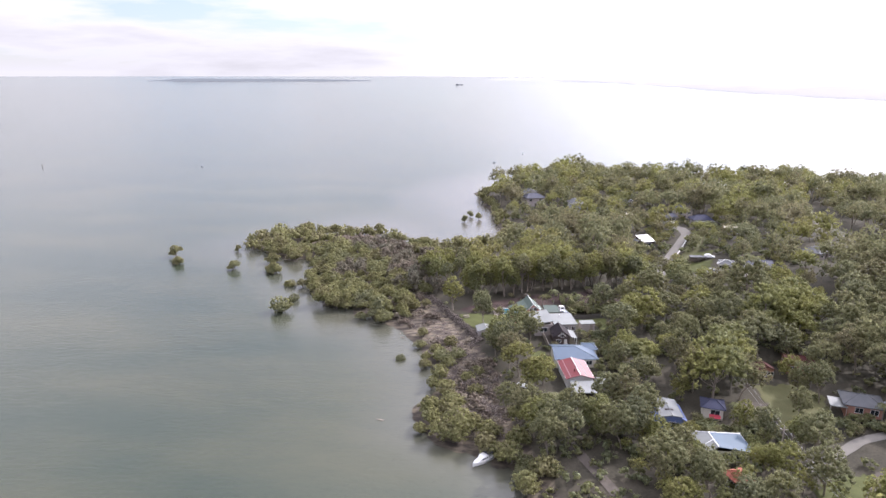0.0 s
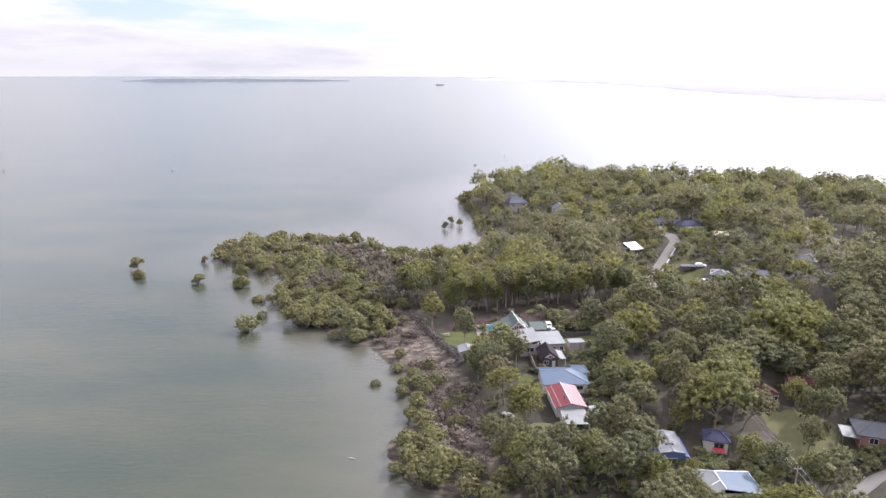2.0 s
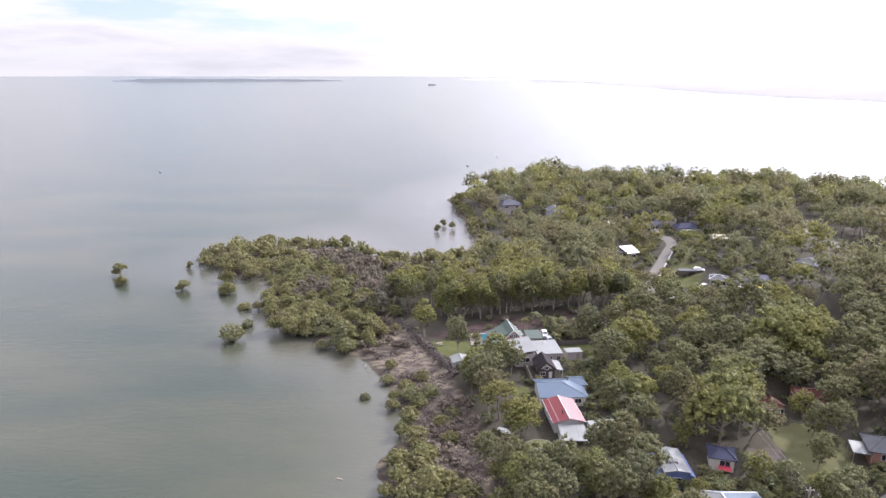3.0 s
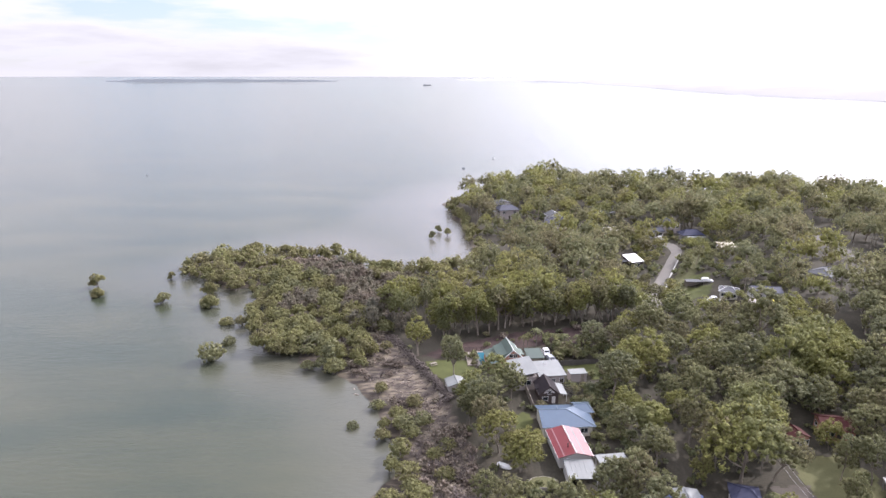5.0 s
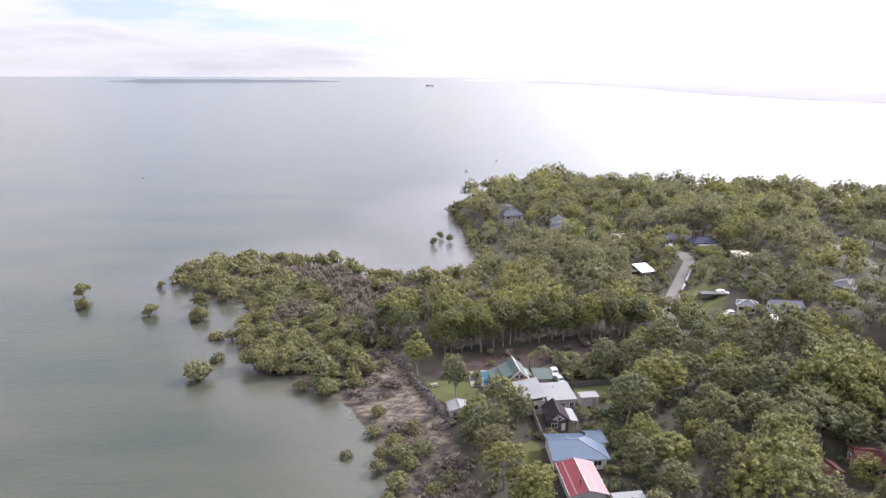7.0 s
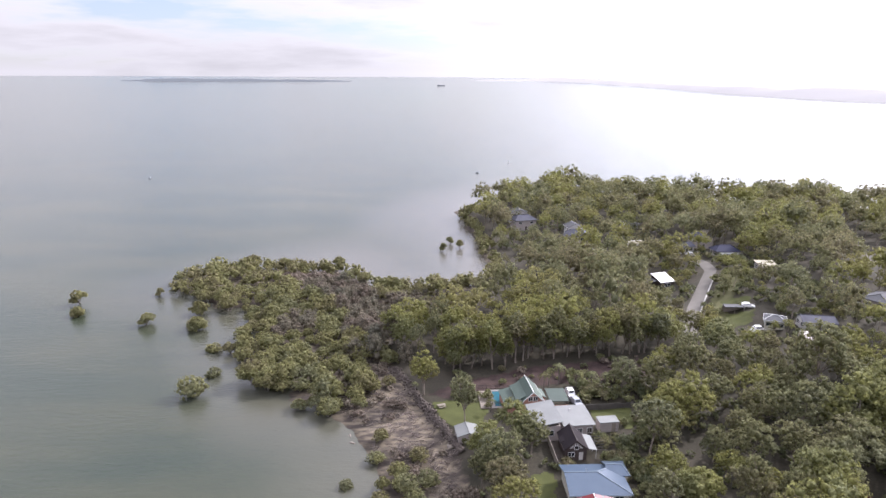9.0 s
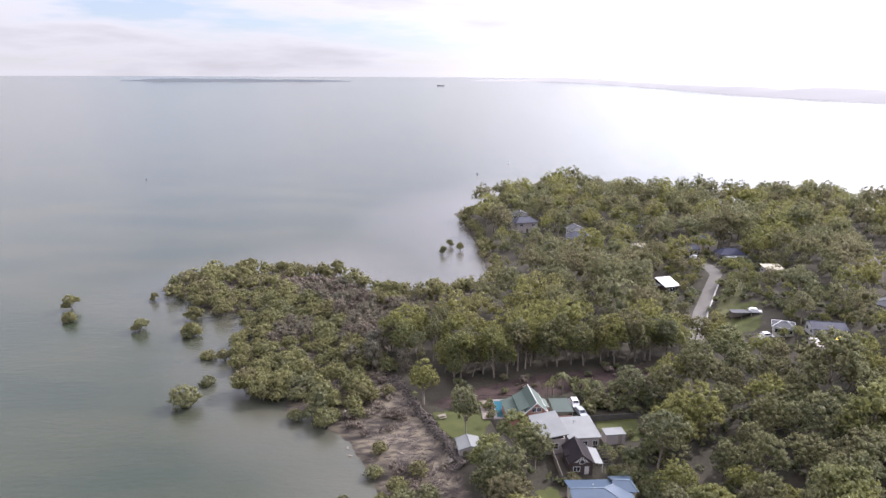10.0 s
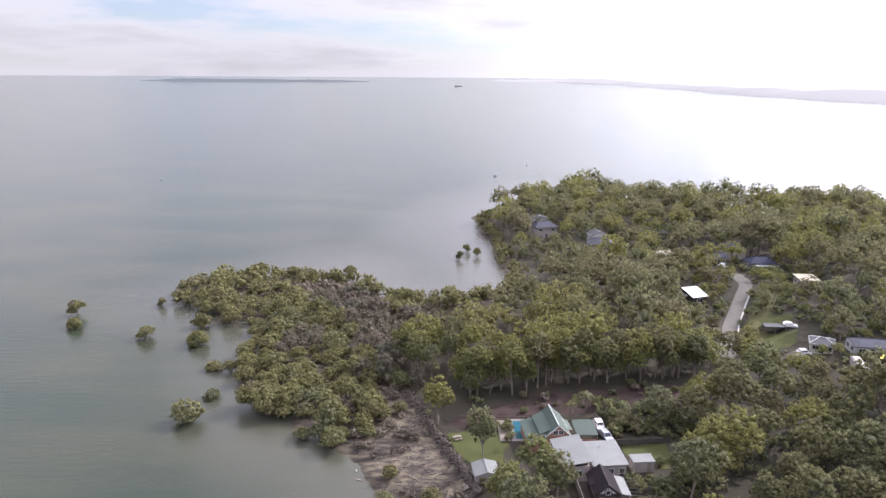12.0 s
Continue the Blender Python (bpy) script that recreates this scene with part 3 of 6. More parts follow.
patch("driveway", [(58, 231), (60, 239.5), (78, 240.5), (77, 233)], M["gravel"], 0.08, "pale grey gravel drive between trees", "drive")
patch("lawn", [(-15.5, 191), (-10, 193), (-2, 192), (-3, 182), (-8, 179), (-13, 184)], M["grass"], 0.07, "green seaside lawn behind the rock wall", "grass")
patch("lawn", [(7.5, 164), (11.8, 165), (11.4, 154), (8, 154)], M["grass"], 0.07, "bright green lawn beside a blue-roofed house", "grass")
patch("lawn", [(22, 186), (22, 191), (31, 193.5), (33, 185.5), (28.5, 182), (28.5, 186)], M["grass"], 0.07, "green back lawn behind a small shed", "grass")
patch("lawn", [(27, 163), (28, 172), (31, 172), (30, 162)], M["grass"], 0.07, "small dry lawn beside a house", "grass")
patch("clearing", [(62, 128), (63, 149), (73, 150), (77, 143), (74, 130), (68, 124)], M["dry_grass"], 0.06, "dry yellow-green grass clearing between gum trees", "grass")
patch("lawn", [(57, 92), (60, 106), (66, 111), (78, 112), (88, 108), (88, 92)], M["grass"], 0.07, "bright green mown lawn beside a sealed drive", "grass")
patch("clearing", [(-17, 195), (-10, 202), (10, 213), (40, 221), (44, 211), (28, 206), (0, 199.5), (-12, 193.5)], M["scrub_soil"], 0.06, "bare reddish-brown cleared strip of soil and dead scrub", "soil")
patch("yard", [(12, 166), (12, 178), (15, 178), (15.5, 166)], M["gravel"], 0.08, "grey gravel side yard", "yard")
patch("yard", [(55, 131), (55, 139), (63, 140), (63, 131)], M["gravel"], 0.075, "pale bare gravel yard under gum trees", "yard")
ROAD = np.asarray(ROAD, float)
STREET = np.asarray(between([(160, 352), (152.5, 325), (151.0, 309), (149.0, 293), (151, 276), (158, 262)], 40), float)
ribbon("road", STREET, 2.4, 2.4, M["asphalt"], 0.10, "pale dusty street behind tall gum trees", "road")
DRIVE = between([(60, 112), (69, 118), (76, 123.5), (86, 127), (110, 131)], 30)
ribbon("driveway", DRIVE, 1.25, 1.25, M["asphalt"], 0.12, "pale sealed drive curving past a lawn", "drive")
ribbon("path", between([(12.5, 123), (15, 117.5), (18, 111), (21, 104.5), (24, 97.5)], 30), 1.2, 1.2, M["gravel"], 0.10, "pale dirt track running through the wood", "track")
ribbon("driveway", between([(66, 100), (74, 111.5), (84, 113), (100, 110)], 24), 0.8, 0.8, M["gravel"], 0.13, "pale gravel drive along a lawn", "drive")


# ---- trees ----
def ico(level):
    bm = bmesh.new()
    bmesh.ops.create_icosphere(bm, subdivisions=level, radius=1.0)
    v = np.array([q.co[:] for q in bm.verts])
    t = np.array([[q.index for q in f.verts] for f in bm.faces])
    bm.free()
    return v, t


ICO = {1: ico(1), 2: ico(2)}


def leaves(rng, centres, radii, count, size, flat=0.75, face=None, inner=0.75):
    """Small bent leaf sprays on the skin of each clump; face: the way the clump itself looks."""
    n = len(centres) * count
    d = rng.normal(size=(n, 3))
    d[:, 2] = d[:, 2] * 0.8 + 0.3
    if face is not None:
        d = d + np.repeat(face, count, 0) * 0.7
    d /= np.linalg.norm(d, axis=1)[:, None]
    c, r = np.repeat(centres, count, 0), np.repeat(radii, count)
    p = c + d * (r * rng.uniform(inner, 1.22, n))[:, None] * np.array([1, 1, flat])
    nrm = d + rng.normal(scale=0.42, size=(n, 3))
    nrm /= np.linalg.norm(nrm, axis=1)[:, None]
    u = np.cross(nrm, rng.normal(size=(n, 3)))
    u /= np.linalg.norm(u, axis=1)[:, None]
    w = np.cross(nrm, u)
    s = size * rng.uniform(0.6, 1.35, n)[:, None]
    v = np.stack([p - u * s, p - w * s * 0.62 - nrm * s * 0.12, p + u * s, p + w * s * 0.62 - nrm * s * 0.12], 1).reshape(-1, 3)
    b = np.arange(n)[:, None] * 4
    return v, np.concatenate([b + [0, 1, 2], b + [0, 2, 3]])


def clumps(rng, centres, radii, level, flat=0.75, core=0.72):
    """The dense heart of each leaf clump."""
    bv, bt = ICO[level]
    k = len(bv)
    jit = rng.uniform(0.66, 1.16, (len(centres), k, 1))
    v = centres[:, None] + bv[None] * jit * radii[:, None, None] * core * np.array([1, 1, flat])
    t = bt[None] + (np.arange(len(centres)) * k)[:, None, None]
    return v.reshape(-1, 3), t.reshape(-1, 3)


def crown(rng, centres, radii, count, size, level, flat=0.75, face=None, core=0.72):
    a = clumps(rng, centres, radii, level, flat, core)
    b = leaves(rng, centres, radii, count, size, flat, face)
    return joined([a, b])


def lobe_clumps(rng, lobes, first, other, lift):
    """Places for leaf clumps on the outer skin of a head made of rounded lobes (x, y, z, radius, half height)."""
    cs, fs = [], []
    for i, (x, y, z, r, h) in enumerate(lobes):
        m = round((first if i == 0 else other) * 1.7)
        up = 1.0 - (np.arange(m) + rng.uniform(0.2, 0.8, m)) / m * (1.75 - lift)
        turn = np.arange(m) * 2.39996 + rng.uniform(0, 6.28)
        d = np.stack([np.sqrt(1 - up ** 2) * np.cos(turn), np.sqrt(1 - up ** 2) * np.sin(turn), up], -1) + rng.normal(scale=0.1, size=(m, 3))
        d /= np.linalg.norm(d, axis=1)[:, None]
        q = np.array([x, y, z]) + d * np.array([r, r, h]) * rng.uniform(0.82, 1.04, (m, 1))
        rest = np.delete(lobes, i, 0)
        deep = (((q[:, None] - rest[None, :, :3]) / rest[None, :, [3, 3, 4]]) ** 2).sum(-1).min(1) < 0.62
        cs += list(q[~deep])
        fs += list(d[~deep])
    return np.array(cs), np.array(fs)


def gum(seed, full=True, tall=13.0, wide=4.9, dense=1.0, bare=0.30):
    """A gum tree: a bent pale trunk, spreading limbs, and a broad domed head of uneven lobes, each set with small round leaf clumps."""
    rng = np.random.default_rng(seed)
    n_limb = int(rng.integers(5, 8)) if full else int(rng.integers(4, 6))
    fork = tall * bare
    lean = rng.normal(scale=0.6, size=2)
    trunk = [(0, 0, -0.3), (lean[0] * 0.3, lean[1] * 0.3, fork * 0.5), (lean[0], lean[1], fork), (lean[0] * 1.4, lean[1] * 1.4, tall * 0.8)]
    wood = [tube(trunk, [0.27, 0.20, 0.17, 0.06], 7 if full else 4)]
    lobes = [(lean[0], lean[1], tall * rng.uniform(0.66, 0.74), wide * rng.uniform(0.50, 0.64), tall * 0.24)]
    for i in range(n_limb):
        a = 2 * np.pi * (i + rng.uniform(-0.35, 0.35)) / n_limb
        out, up = wide * rng.uniform(0.40, 0.70), tall * rng.uniform(bare + 0.10, 0.74)
        lobes.append((lean[0] + out * np.cos(a), lean[1] + out * np.sin(a), up, wide * rng.uniform(0.28, 0.46), tall * rng.uniform(0.12, 0.20)))
        start = np.array([lean[0], lean[1], fork * rng.uniform(0.8, 1.2)])
        tip = np.array([lean[0] + out * np.cos(a), lean[1] + out * np.sin(a), up])
        if full:
            wood.append(tube([start, (start + tip) / 2 + [0, 0, -0.3], tip], [0.12, 0.085, 0.035], 5))
    lobes = np.array(lobes)
    cs, fs = lobe_clumps(rng, lobes, 16 if full else 10, 10 if full else 6, 0.36)
    rs = rng.uniform(0.42, 0.88, len(cs)) * wide / 4.9 * dense * (1.2 if full else 1.5)
    heart = clumps(rng, lobes[:, :3], lobes[:, 3], 1, float((lobes[:, 4] / lobes[:, 3]).mean()), 0.40 if full else 0.48)
    if not full:
        return joined(wood), joined([heart, leaves(rng, cs, rs, 11, 0.39, 0.85, fs, 0.3)])
    return joined(wood), joined([heart, clumps(rng, cs, rs, 1, 0.8, 0.58), leaves(rng, cs, rs, 17, 0.24, 0.85, fs, 0.5)])


def round_tree(seed, full=True, tall=8.5, wide=3.2):
    """A tree with one full rounded head on a clear stem."""
    rng = np.random.default_rng(seed)
    wood = [tube([(0, 0, -0.3), (0.1, 0, tall * 0.3), (0, 0.1, tall * 0.75)], [0.2, 0.15, 0.06], 7)]
    lobes = np.array([(0, 0, tall * 0.62, wide * 0.72, tall * 0.30)] + [(wide * 0.38 * np.cos(a), wide * 0.38 * np.sin(a), tall * rng.uniform(0.5, 0.7), wide * 0.5, tall * 0.2) for a in np.arange(4) * 1.57 + seed])
    cs, fs = lobe_clumps(rng, lobes, 30, 14, 0.3)
    rs = rng.uniform(0.34, 0.62, len(cs)) * wide / 3.2
    heart = clumps(rng, lobes[:, :3], lobes[:, 3], 2, 0.9, 0.72)
    return joined(wood), joined([heart, clumps(rng, cs, rs, 1, 0.85, 0.74), leaves(rng, cs, rs, 26, 0.17, 0.85, fs)])


def mangrove(seed, full=True, tall=3.8, wide=2.5):
    """A mangrove: many stems from the water, a low dome of dense leaf clumps, here and there open below."""
    rng = np.random.default_rng(seed)
    wood, k = [], 5 if full else 3
    for i in range(6 if full else 3):
        a = rng.uniform(0, 2 * np.pi)
        tip = np.array([wide * 0.55 * np.cos(a), wide * 0.55 * np.sin(a), tall * 0.62])
        wood.append(tube([(0, 0, -0.6), tip * [0.45, 0.45, 0.3] + rng.normal(scale=0.12, size=3), tip], [0.12, 0.07, 0.03], k))
    v, t = joined(wood)
    first = np.arange(len(v)) // (3 * k) * (3 * k)
    foot = (np.arange(len(v)) - first) < k
    v[foot] = np.tile(v[:k], (len(wood), 1))
    wood = [(v, np.where(foot[t], t - first[t], t))]
    lobes = [(0.0, 0.0, tall * 0.54, wide * 0.70, tall * 0.42)]
    for i in range(4 if full else 2):
        a = 1.6 * i + rng.uniform(-0.5, 0.5)
        out = wide * rng.uniform(0.4, 0.62)
        lobes.append((out * np.cos(a), out * np.sin(a), tall * rng.uniform(0.36, 0.5), wide * rng.uniform(0.34, 0.5), tall * rng.uniform(0.24, 0.34)))
    lobes = np.array(lobes)
    cs, fs = lobe_clumps(rng, lobes, 15 if full else 7, 7 if full else 4, 0.45)
    rs = rng.uniform(0.32, 0.62, len(cs)) * wide / 2.5 * (1.0 if full else 1.3)
    heart = clumps(rng, lobes[:, :3], lobes[:, 3], 1, float((lobes[:, 4] / lobes[:, 3]).mean()), 0.66)
    return joined(wood), joined([heart, clumps(rng, cs, rs, 1, 0.85, 0.6), leaves(rng, cs, rs, 12 if full else 6, 0.18 if full else 0.30, 0.85, fs, 0.55)])


def she_oak(seed, full=True, tall=6.2, wide=2.5):
    """A she-oak: a tall soft cone of fine drooping grey-green needles."""
    rng = np.random.default_rng(seed)
    wood = [tube([(0, 0, -0.3), (0.1, 0.1, tall * 0.5), (0, 0, tall * 0.95)], [0.17, 0.11, 0.03], 6)]
    n = 11 if full else 7
    f = np.linspace(0.32, 0.92, n) + rng.uniform(-0.04, 0.04, n)
    a = np.arange(n) * 2.4 + rng.uniform(-0.4, 0.4, n)
    q = wide * (1.0 - f) ** 0.5 * rng.uniform(0.45, 0.75, n)
    cs = np.stack([q * np.cos(a), q * np.sin(a), f * tall], -1)
    return joined(wood), crown(rng, cs, (1.25 - 0.6 * f) * wide / 2.5 * (1 if full else 1.15), 60 if full else 26, 0.2 if full else 0.36, 1, 1.0, None, 0.6)


def shrub(seed, full=True, tall=1.9, wide=1.5):
    """A garden shrub or a tangle of undergrowth."""
    rng = np.random.default_rng(seed)
    wood = [tube([(0, 0, -0.2), (0.1, 0, tall * 0.5)], [0.06, 0.03], 4)]
    n = 11 if full else 6
    a, q = rng.uniform(0, 2 * np.pi, n), np.sqrt(rng.uniform(0, 1, n))
    cs = np.stack([q * wide * 0.7 * np.cos(a), q * wide * 0.7 * np.sin(a), tall * (0.75 - 0.4 * q ** 2)], -1)
    return joined(wood), crown(rng, cs, rng.uniform(0.4, 0.7, n) * wide / 1.5, 18 if full else 5, 0.17 if full else 0.34, 1, 0.85)


def dead_bush(seed, full=True, tall=1.7, wide=1.5):
    """A leafless bush: a spray of thin forked twigs from one foot."""
    rng = np.random.default_rng(seed)
    main, fine = [], []
    for i in range(11):
        a, q = rng.uniform(0, 2 * np.pi), rng.uniform(0.3, 1.0)
        tip = np.array([wide * q * np.cos(a), wide * q * np.sin(a), tall * rng.uniform(0.6, 1.05)])
        mid = tip * [0.45, 0.45, 0.55]
        main.append(tube([(0, 0, -0.2), mid, tip], [0.05, 0.04, 0.02], 3))
        for _ in range(4):
            end = tip + rng.normal(scale=(0.5, 0.5, 0.3))
            fine.append(tube([mid + (tip - mid) * rng.uniform(0.2, 0.9), end], [0.03, 0.012], 3))
    return joined(main), joined(fine)


def palm(seed, tall=4.5):
    """A palm: a ringed stem and arching fronds of paired leaflets."""
    rng = np.random.default_rng(seed)
    wood = [tube([(0, 0, -0.2), (0.15, 0.05, tall * 0.5), (0.1, 0.1, tall)], [0.14, 0.11, 0.09], 7)]
    vs, ts = [], []
    for i in range(15):
        a = 2 * np.pi * i / 15 + rng.uniform(-0.2, 0.2)
        lift, reach = rng.uniform(0.2, 1.2), rng.uniform(1.6, 2.2)
        s = np.linspace(0.05, 1, 9)
        rib = np.stack([0.1 + reach * s * np.cos(a), 0.1 + reach * s * np.sin(a), tall + lift * s * 1.6 - (1.0 + lift) * s ** 2 * 1.2], -1)
        side = np.array([-np.sin(a), np.cos(a), 0])
        for k in range(8):
            for sg in (-1, 1):
                base, nxt = rib[k], rib[k + 1]
                tip = base + sg * side * 0.55 * (1.1 - s[k]) + (nxt - base) * 0.9 + [0, 0, -0.18]
                b = len(vs)
                vs += [base, nxt, tip]
                ts.append((b, b + 1, b + 2))
    return joined(wood), (np.array(vs), np.array(ts))


class Kind:
    """A kind of tree: its near models as meshes, its far models as arrays."""

    def __init__(self, name, build, leaf, bark, label, category, group, seeds, far_seeds, **size):
        self.name, self.label, self.category, self.group = name, label, category, group
        self.near, self.far, self.leaf, self.bark = [], [], leaf, bark
        for s in seeds:
            w, c = build(s, **size)
            nc = len(c[1])
            self.near.append((mesh_of("trunk", *w, M[bark], True), mesh_of("crown", *c, M[leaf], True)))
        for s in far_seeds:
            self.far.append(build(s, full=False, **size))
        self.made = []

    def put(self, x, y, size=1.0, turn=None, high=None, rng=None, label="", z=None):
        rng = rng or PLANT
        i = int(rng.integers(len(self.near)))
        turn = rng.uniform(0, 360) if turn is None else turn
        e = thing(self.name, x, y, ground_at(x, y) - 0.05 if z is None else z, turn, label or self.label, self.category, self.group)
        e.scale = (size, size, high or size * rng.uniform(0.9, 1.12))
        part_of("trunk", self.near[i][0], e)
        part_of("crown", self.near[i][1], e)
        return e


PLANT = np.random.default_rng(11)
GUM = Kind("gum_tree", gum, "gum_leaf", "bark", "tall gum tree with a pale trunk and loose olive-green leaf clumps", "tree", "gum trees of the wooded shore", range(1, 9), range(21, 29))
LEAFY = Kind("leafy_tree", gum, "bright_leaf", "bark", "leafy tree with a full yellow-green crown among gums", "tree", "gum trees of the wooded shore", range(41, 46), range(51, 56), tall=12.2, wide=5.2, dense=1.05, bare=0.24)
PALE = Kind("leafy_tree", gum, "bright_leaf", "bark", "slim pale-trunked tree with feathery light-green crown at a wood's edge", "tree", "gum trees of the wooded shore", range(146, 150), range(156, 158), tall=13.5, wide=3.4, bare=0.24)
TALL = Kind("gum_tree", gum, "gum_leaf", "bark", "very tall gum tree with bare pale trunk at a wood's edge", "tree", "gum trees of the wooded shore", range(141, 146), range(151, 155), tall=14.5, wide=3.6, bare=0.27)
GARDEN = Kind("garden_tree", gum, "bright_leaf", "bark", "small leafy garden tree between the houses", "tree", "garden trees", range(191, 196), (), tall=11.0, wide=4.8, full=False)
ROUND = Kind("round_tree", round_tree, "bright_leaf", "grey_bark", "dense round-headed green tree on a clear stem", "tree", "", range(61, 64), range(71, 73))
SHORE = Kind("shore_tree", gum, "mangrove_leaf", "grey_bark", "small open-crowned mangrove tree on thin stems at the spit's far edge", "tree", "mangroves along the shore", range(181, 185), (), tall=7.0, wide=2.7, dense=0.9, bare=0.42)
WATER = Kind("mangrove", gum, "mangrove_leaf", "grey_bark", "lone mangrove standing in open shallow water", "mangrove", "mangroves along the shore", range(186, 190), (), tall=4.8, wide=2.7, dense=0.95, bare=0.2)
MANG = Kind("mangrove", mangrove, "mangrove_leaf", "grey_bark", "low domed mangrove with dense yellow-green leaves at the water", "mangrove", "mangroves along the shore", range(81, 87), range(91, 97))
DEAD = Kind("dead_bush", dead_bush, "twig_soft", "twig", "leafless grey-brown bush on the tidal mud", "bush", "dead bushes on the mud", range(161, 165), ())
DRY = Kind("dry_shrub", shrub, "dry_leaf", "twig", "dull brown withered shrub on the tidal flat", "shrub", "withered shrubs on the mud", range(171, 175), range(175, 177))
OAK = Kind("she_oak", she_oak, "oak_leaf", "grey_bark", "grey-green feathery she-oak on the tidal flat", "tree", "she-oaks on the flat", range(101, 104), range(111, 114), tall=5.2, wide=3.7)
SHRUB = Kind("shrub", shrub, "shrub_leaf", "grey_bark", "loose green garden shrub", "shrub", "garden shrubs", range(121, 125), range(131, 134))


def spread(rng, x0, y0, x1, y1, gap, tries):
    """Points no nearer to one another than gap (a number, or a function of the place)."""
    cell, out = {}, []
    step = 8.0
    for x, y in zip(rng.uniform(x0, x1, tries), rng.uniform(y0, y1, tries)):
        g = gap(x, y) if callable(gap) else gap
        if g <= 0:
            continue
        cx, cy = int(x // step), int(y // step)
        if all((x - a) ** 2 + (y - b) ** 2 > g * g for i in (-1, 0, 1) for j in (-1, 0, 1) for a, b in cell.get((cx + i, cy + j), ())):
            cell.setdefault((cx, cy), []).append((x, y))
            out.append((x, y))
    return out


def many(name, spots, label, category, seed):
    """A far wood of uncounted plants: one object for all leaves, with the trunks as a part. spots: (kind, x, y, size)."""
    rng = np.random.default_rng(seed)
    e = thing(name, 0, 0, 0, 0, label, category, kind="stuff")
    leaf, wood = {}, {}
    pts = np.array([(s[1], s[2]) for s in spots])
    zs = height(pts[:, 0], pts[:, 1])
    for (kd, x, y, size), z in zip(spots, zs):
        w, c = kd.far[int(rng.integers(len(kd.far)))]
        a = rng.uniform(0, 2 * np.pi)
        rot = np.array([[np.cos(a), -np.sin(a), 0], [np.sin(a), np.cos(a), 0], [0, 0, 1]])
        sc = size * np.array([1, 1, rng.uniform(0.88, 1.15)])
        for src, store, key in ((w, wood, kd.bark), (c, leaf, kd.leaf)):
            store.setdefault(key, []).append(((src[0] * sc) @ rot.T + [x, y, z - 0.05], src[1]))
    for store, nm in ((leaf, "crowns"), (wood, "trunks")):
        for key, pieces in store.items():
            ob = part_of(nm, mesh_of(nm, *joined(pieces), M[key], True), e)
            ob["kind"] = "stuff"
    return e


# places that stay free of trees, many stretched towards the camera for clear sight lines: (x0, y0, x1, y1)
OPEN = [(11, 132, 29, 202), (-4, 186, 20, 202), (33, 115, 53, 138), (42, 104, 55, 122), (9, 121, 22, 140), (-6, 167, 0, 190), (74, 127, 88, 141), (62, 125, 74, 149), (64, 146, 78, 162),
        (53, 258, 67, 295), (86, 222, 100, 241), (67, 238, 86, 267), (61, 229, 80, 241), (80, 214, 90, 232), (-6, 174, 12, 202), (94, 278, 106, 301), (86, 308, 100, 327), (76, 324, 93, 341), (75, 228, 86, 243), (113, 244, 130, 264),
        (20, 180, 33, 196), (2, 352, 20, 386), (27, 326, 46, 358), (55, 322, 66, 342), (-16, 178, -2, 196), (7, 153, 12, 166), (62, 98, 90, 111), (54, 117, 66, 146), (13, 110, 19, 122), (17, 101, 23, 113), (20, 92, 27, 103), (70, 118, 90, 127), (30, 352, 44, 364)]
HOUSES = [(9, 134, 16, 141), (16, 136, 31, 147), (11, 150, 25.5, 190), (41, 112, 53, 123), (33, 125, 42, 136), (-9, 175, -3, 182), (76, 130, 88, 141), (57, 281, 65, 290), (87, 232, 98, 240), (78, 235, 85, 242), (114, 252, 129, 263), (96, 291, 105, 300), (83, 333, 93, 342), (75, 327, 84, 335), (87, 315, 99, 324),
          (6, 376, 17, 386), (6, 387, 14, 394), (31, 349, 42, 359), (29, 358, 37, 366), (56, 336, 65, 344), (83, 221, 88, 229), (71, 253, 80, 257)]
STRIP = [(-18, 194), (-12, 204), (10, 214), (40, 222), (46, 210), (28, 204), (0, 197), (-12, 190)]


def road_gap(x, y):
    return min(float(np.hypot(ROAD[:, 0] - x, ROAD[:, 1] - y).min()), float(np.hypot(STREET[:, 0] - x, STREET[:, 1] - y).min()))


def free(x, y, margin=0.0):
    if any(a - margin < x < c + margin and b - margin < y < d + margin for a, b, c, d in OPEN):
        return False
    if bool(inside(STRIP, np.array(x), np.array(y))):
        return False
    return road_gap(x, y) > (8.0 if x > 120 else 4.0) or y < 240


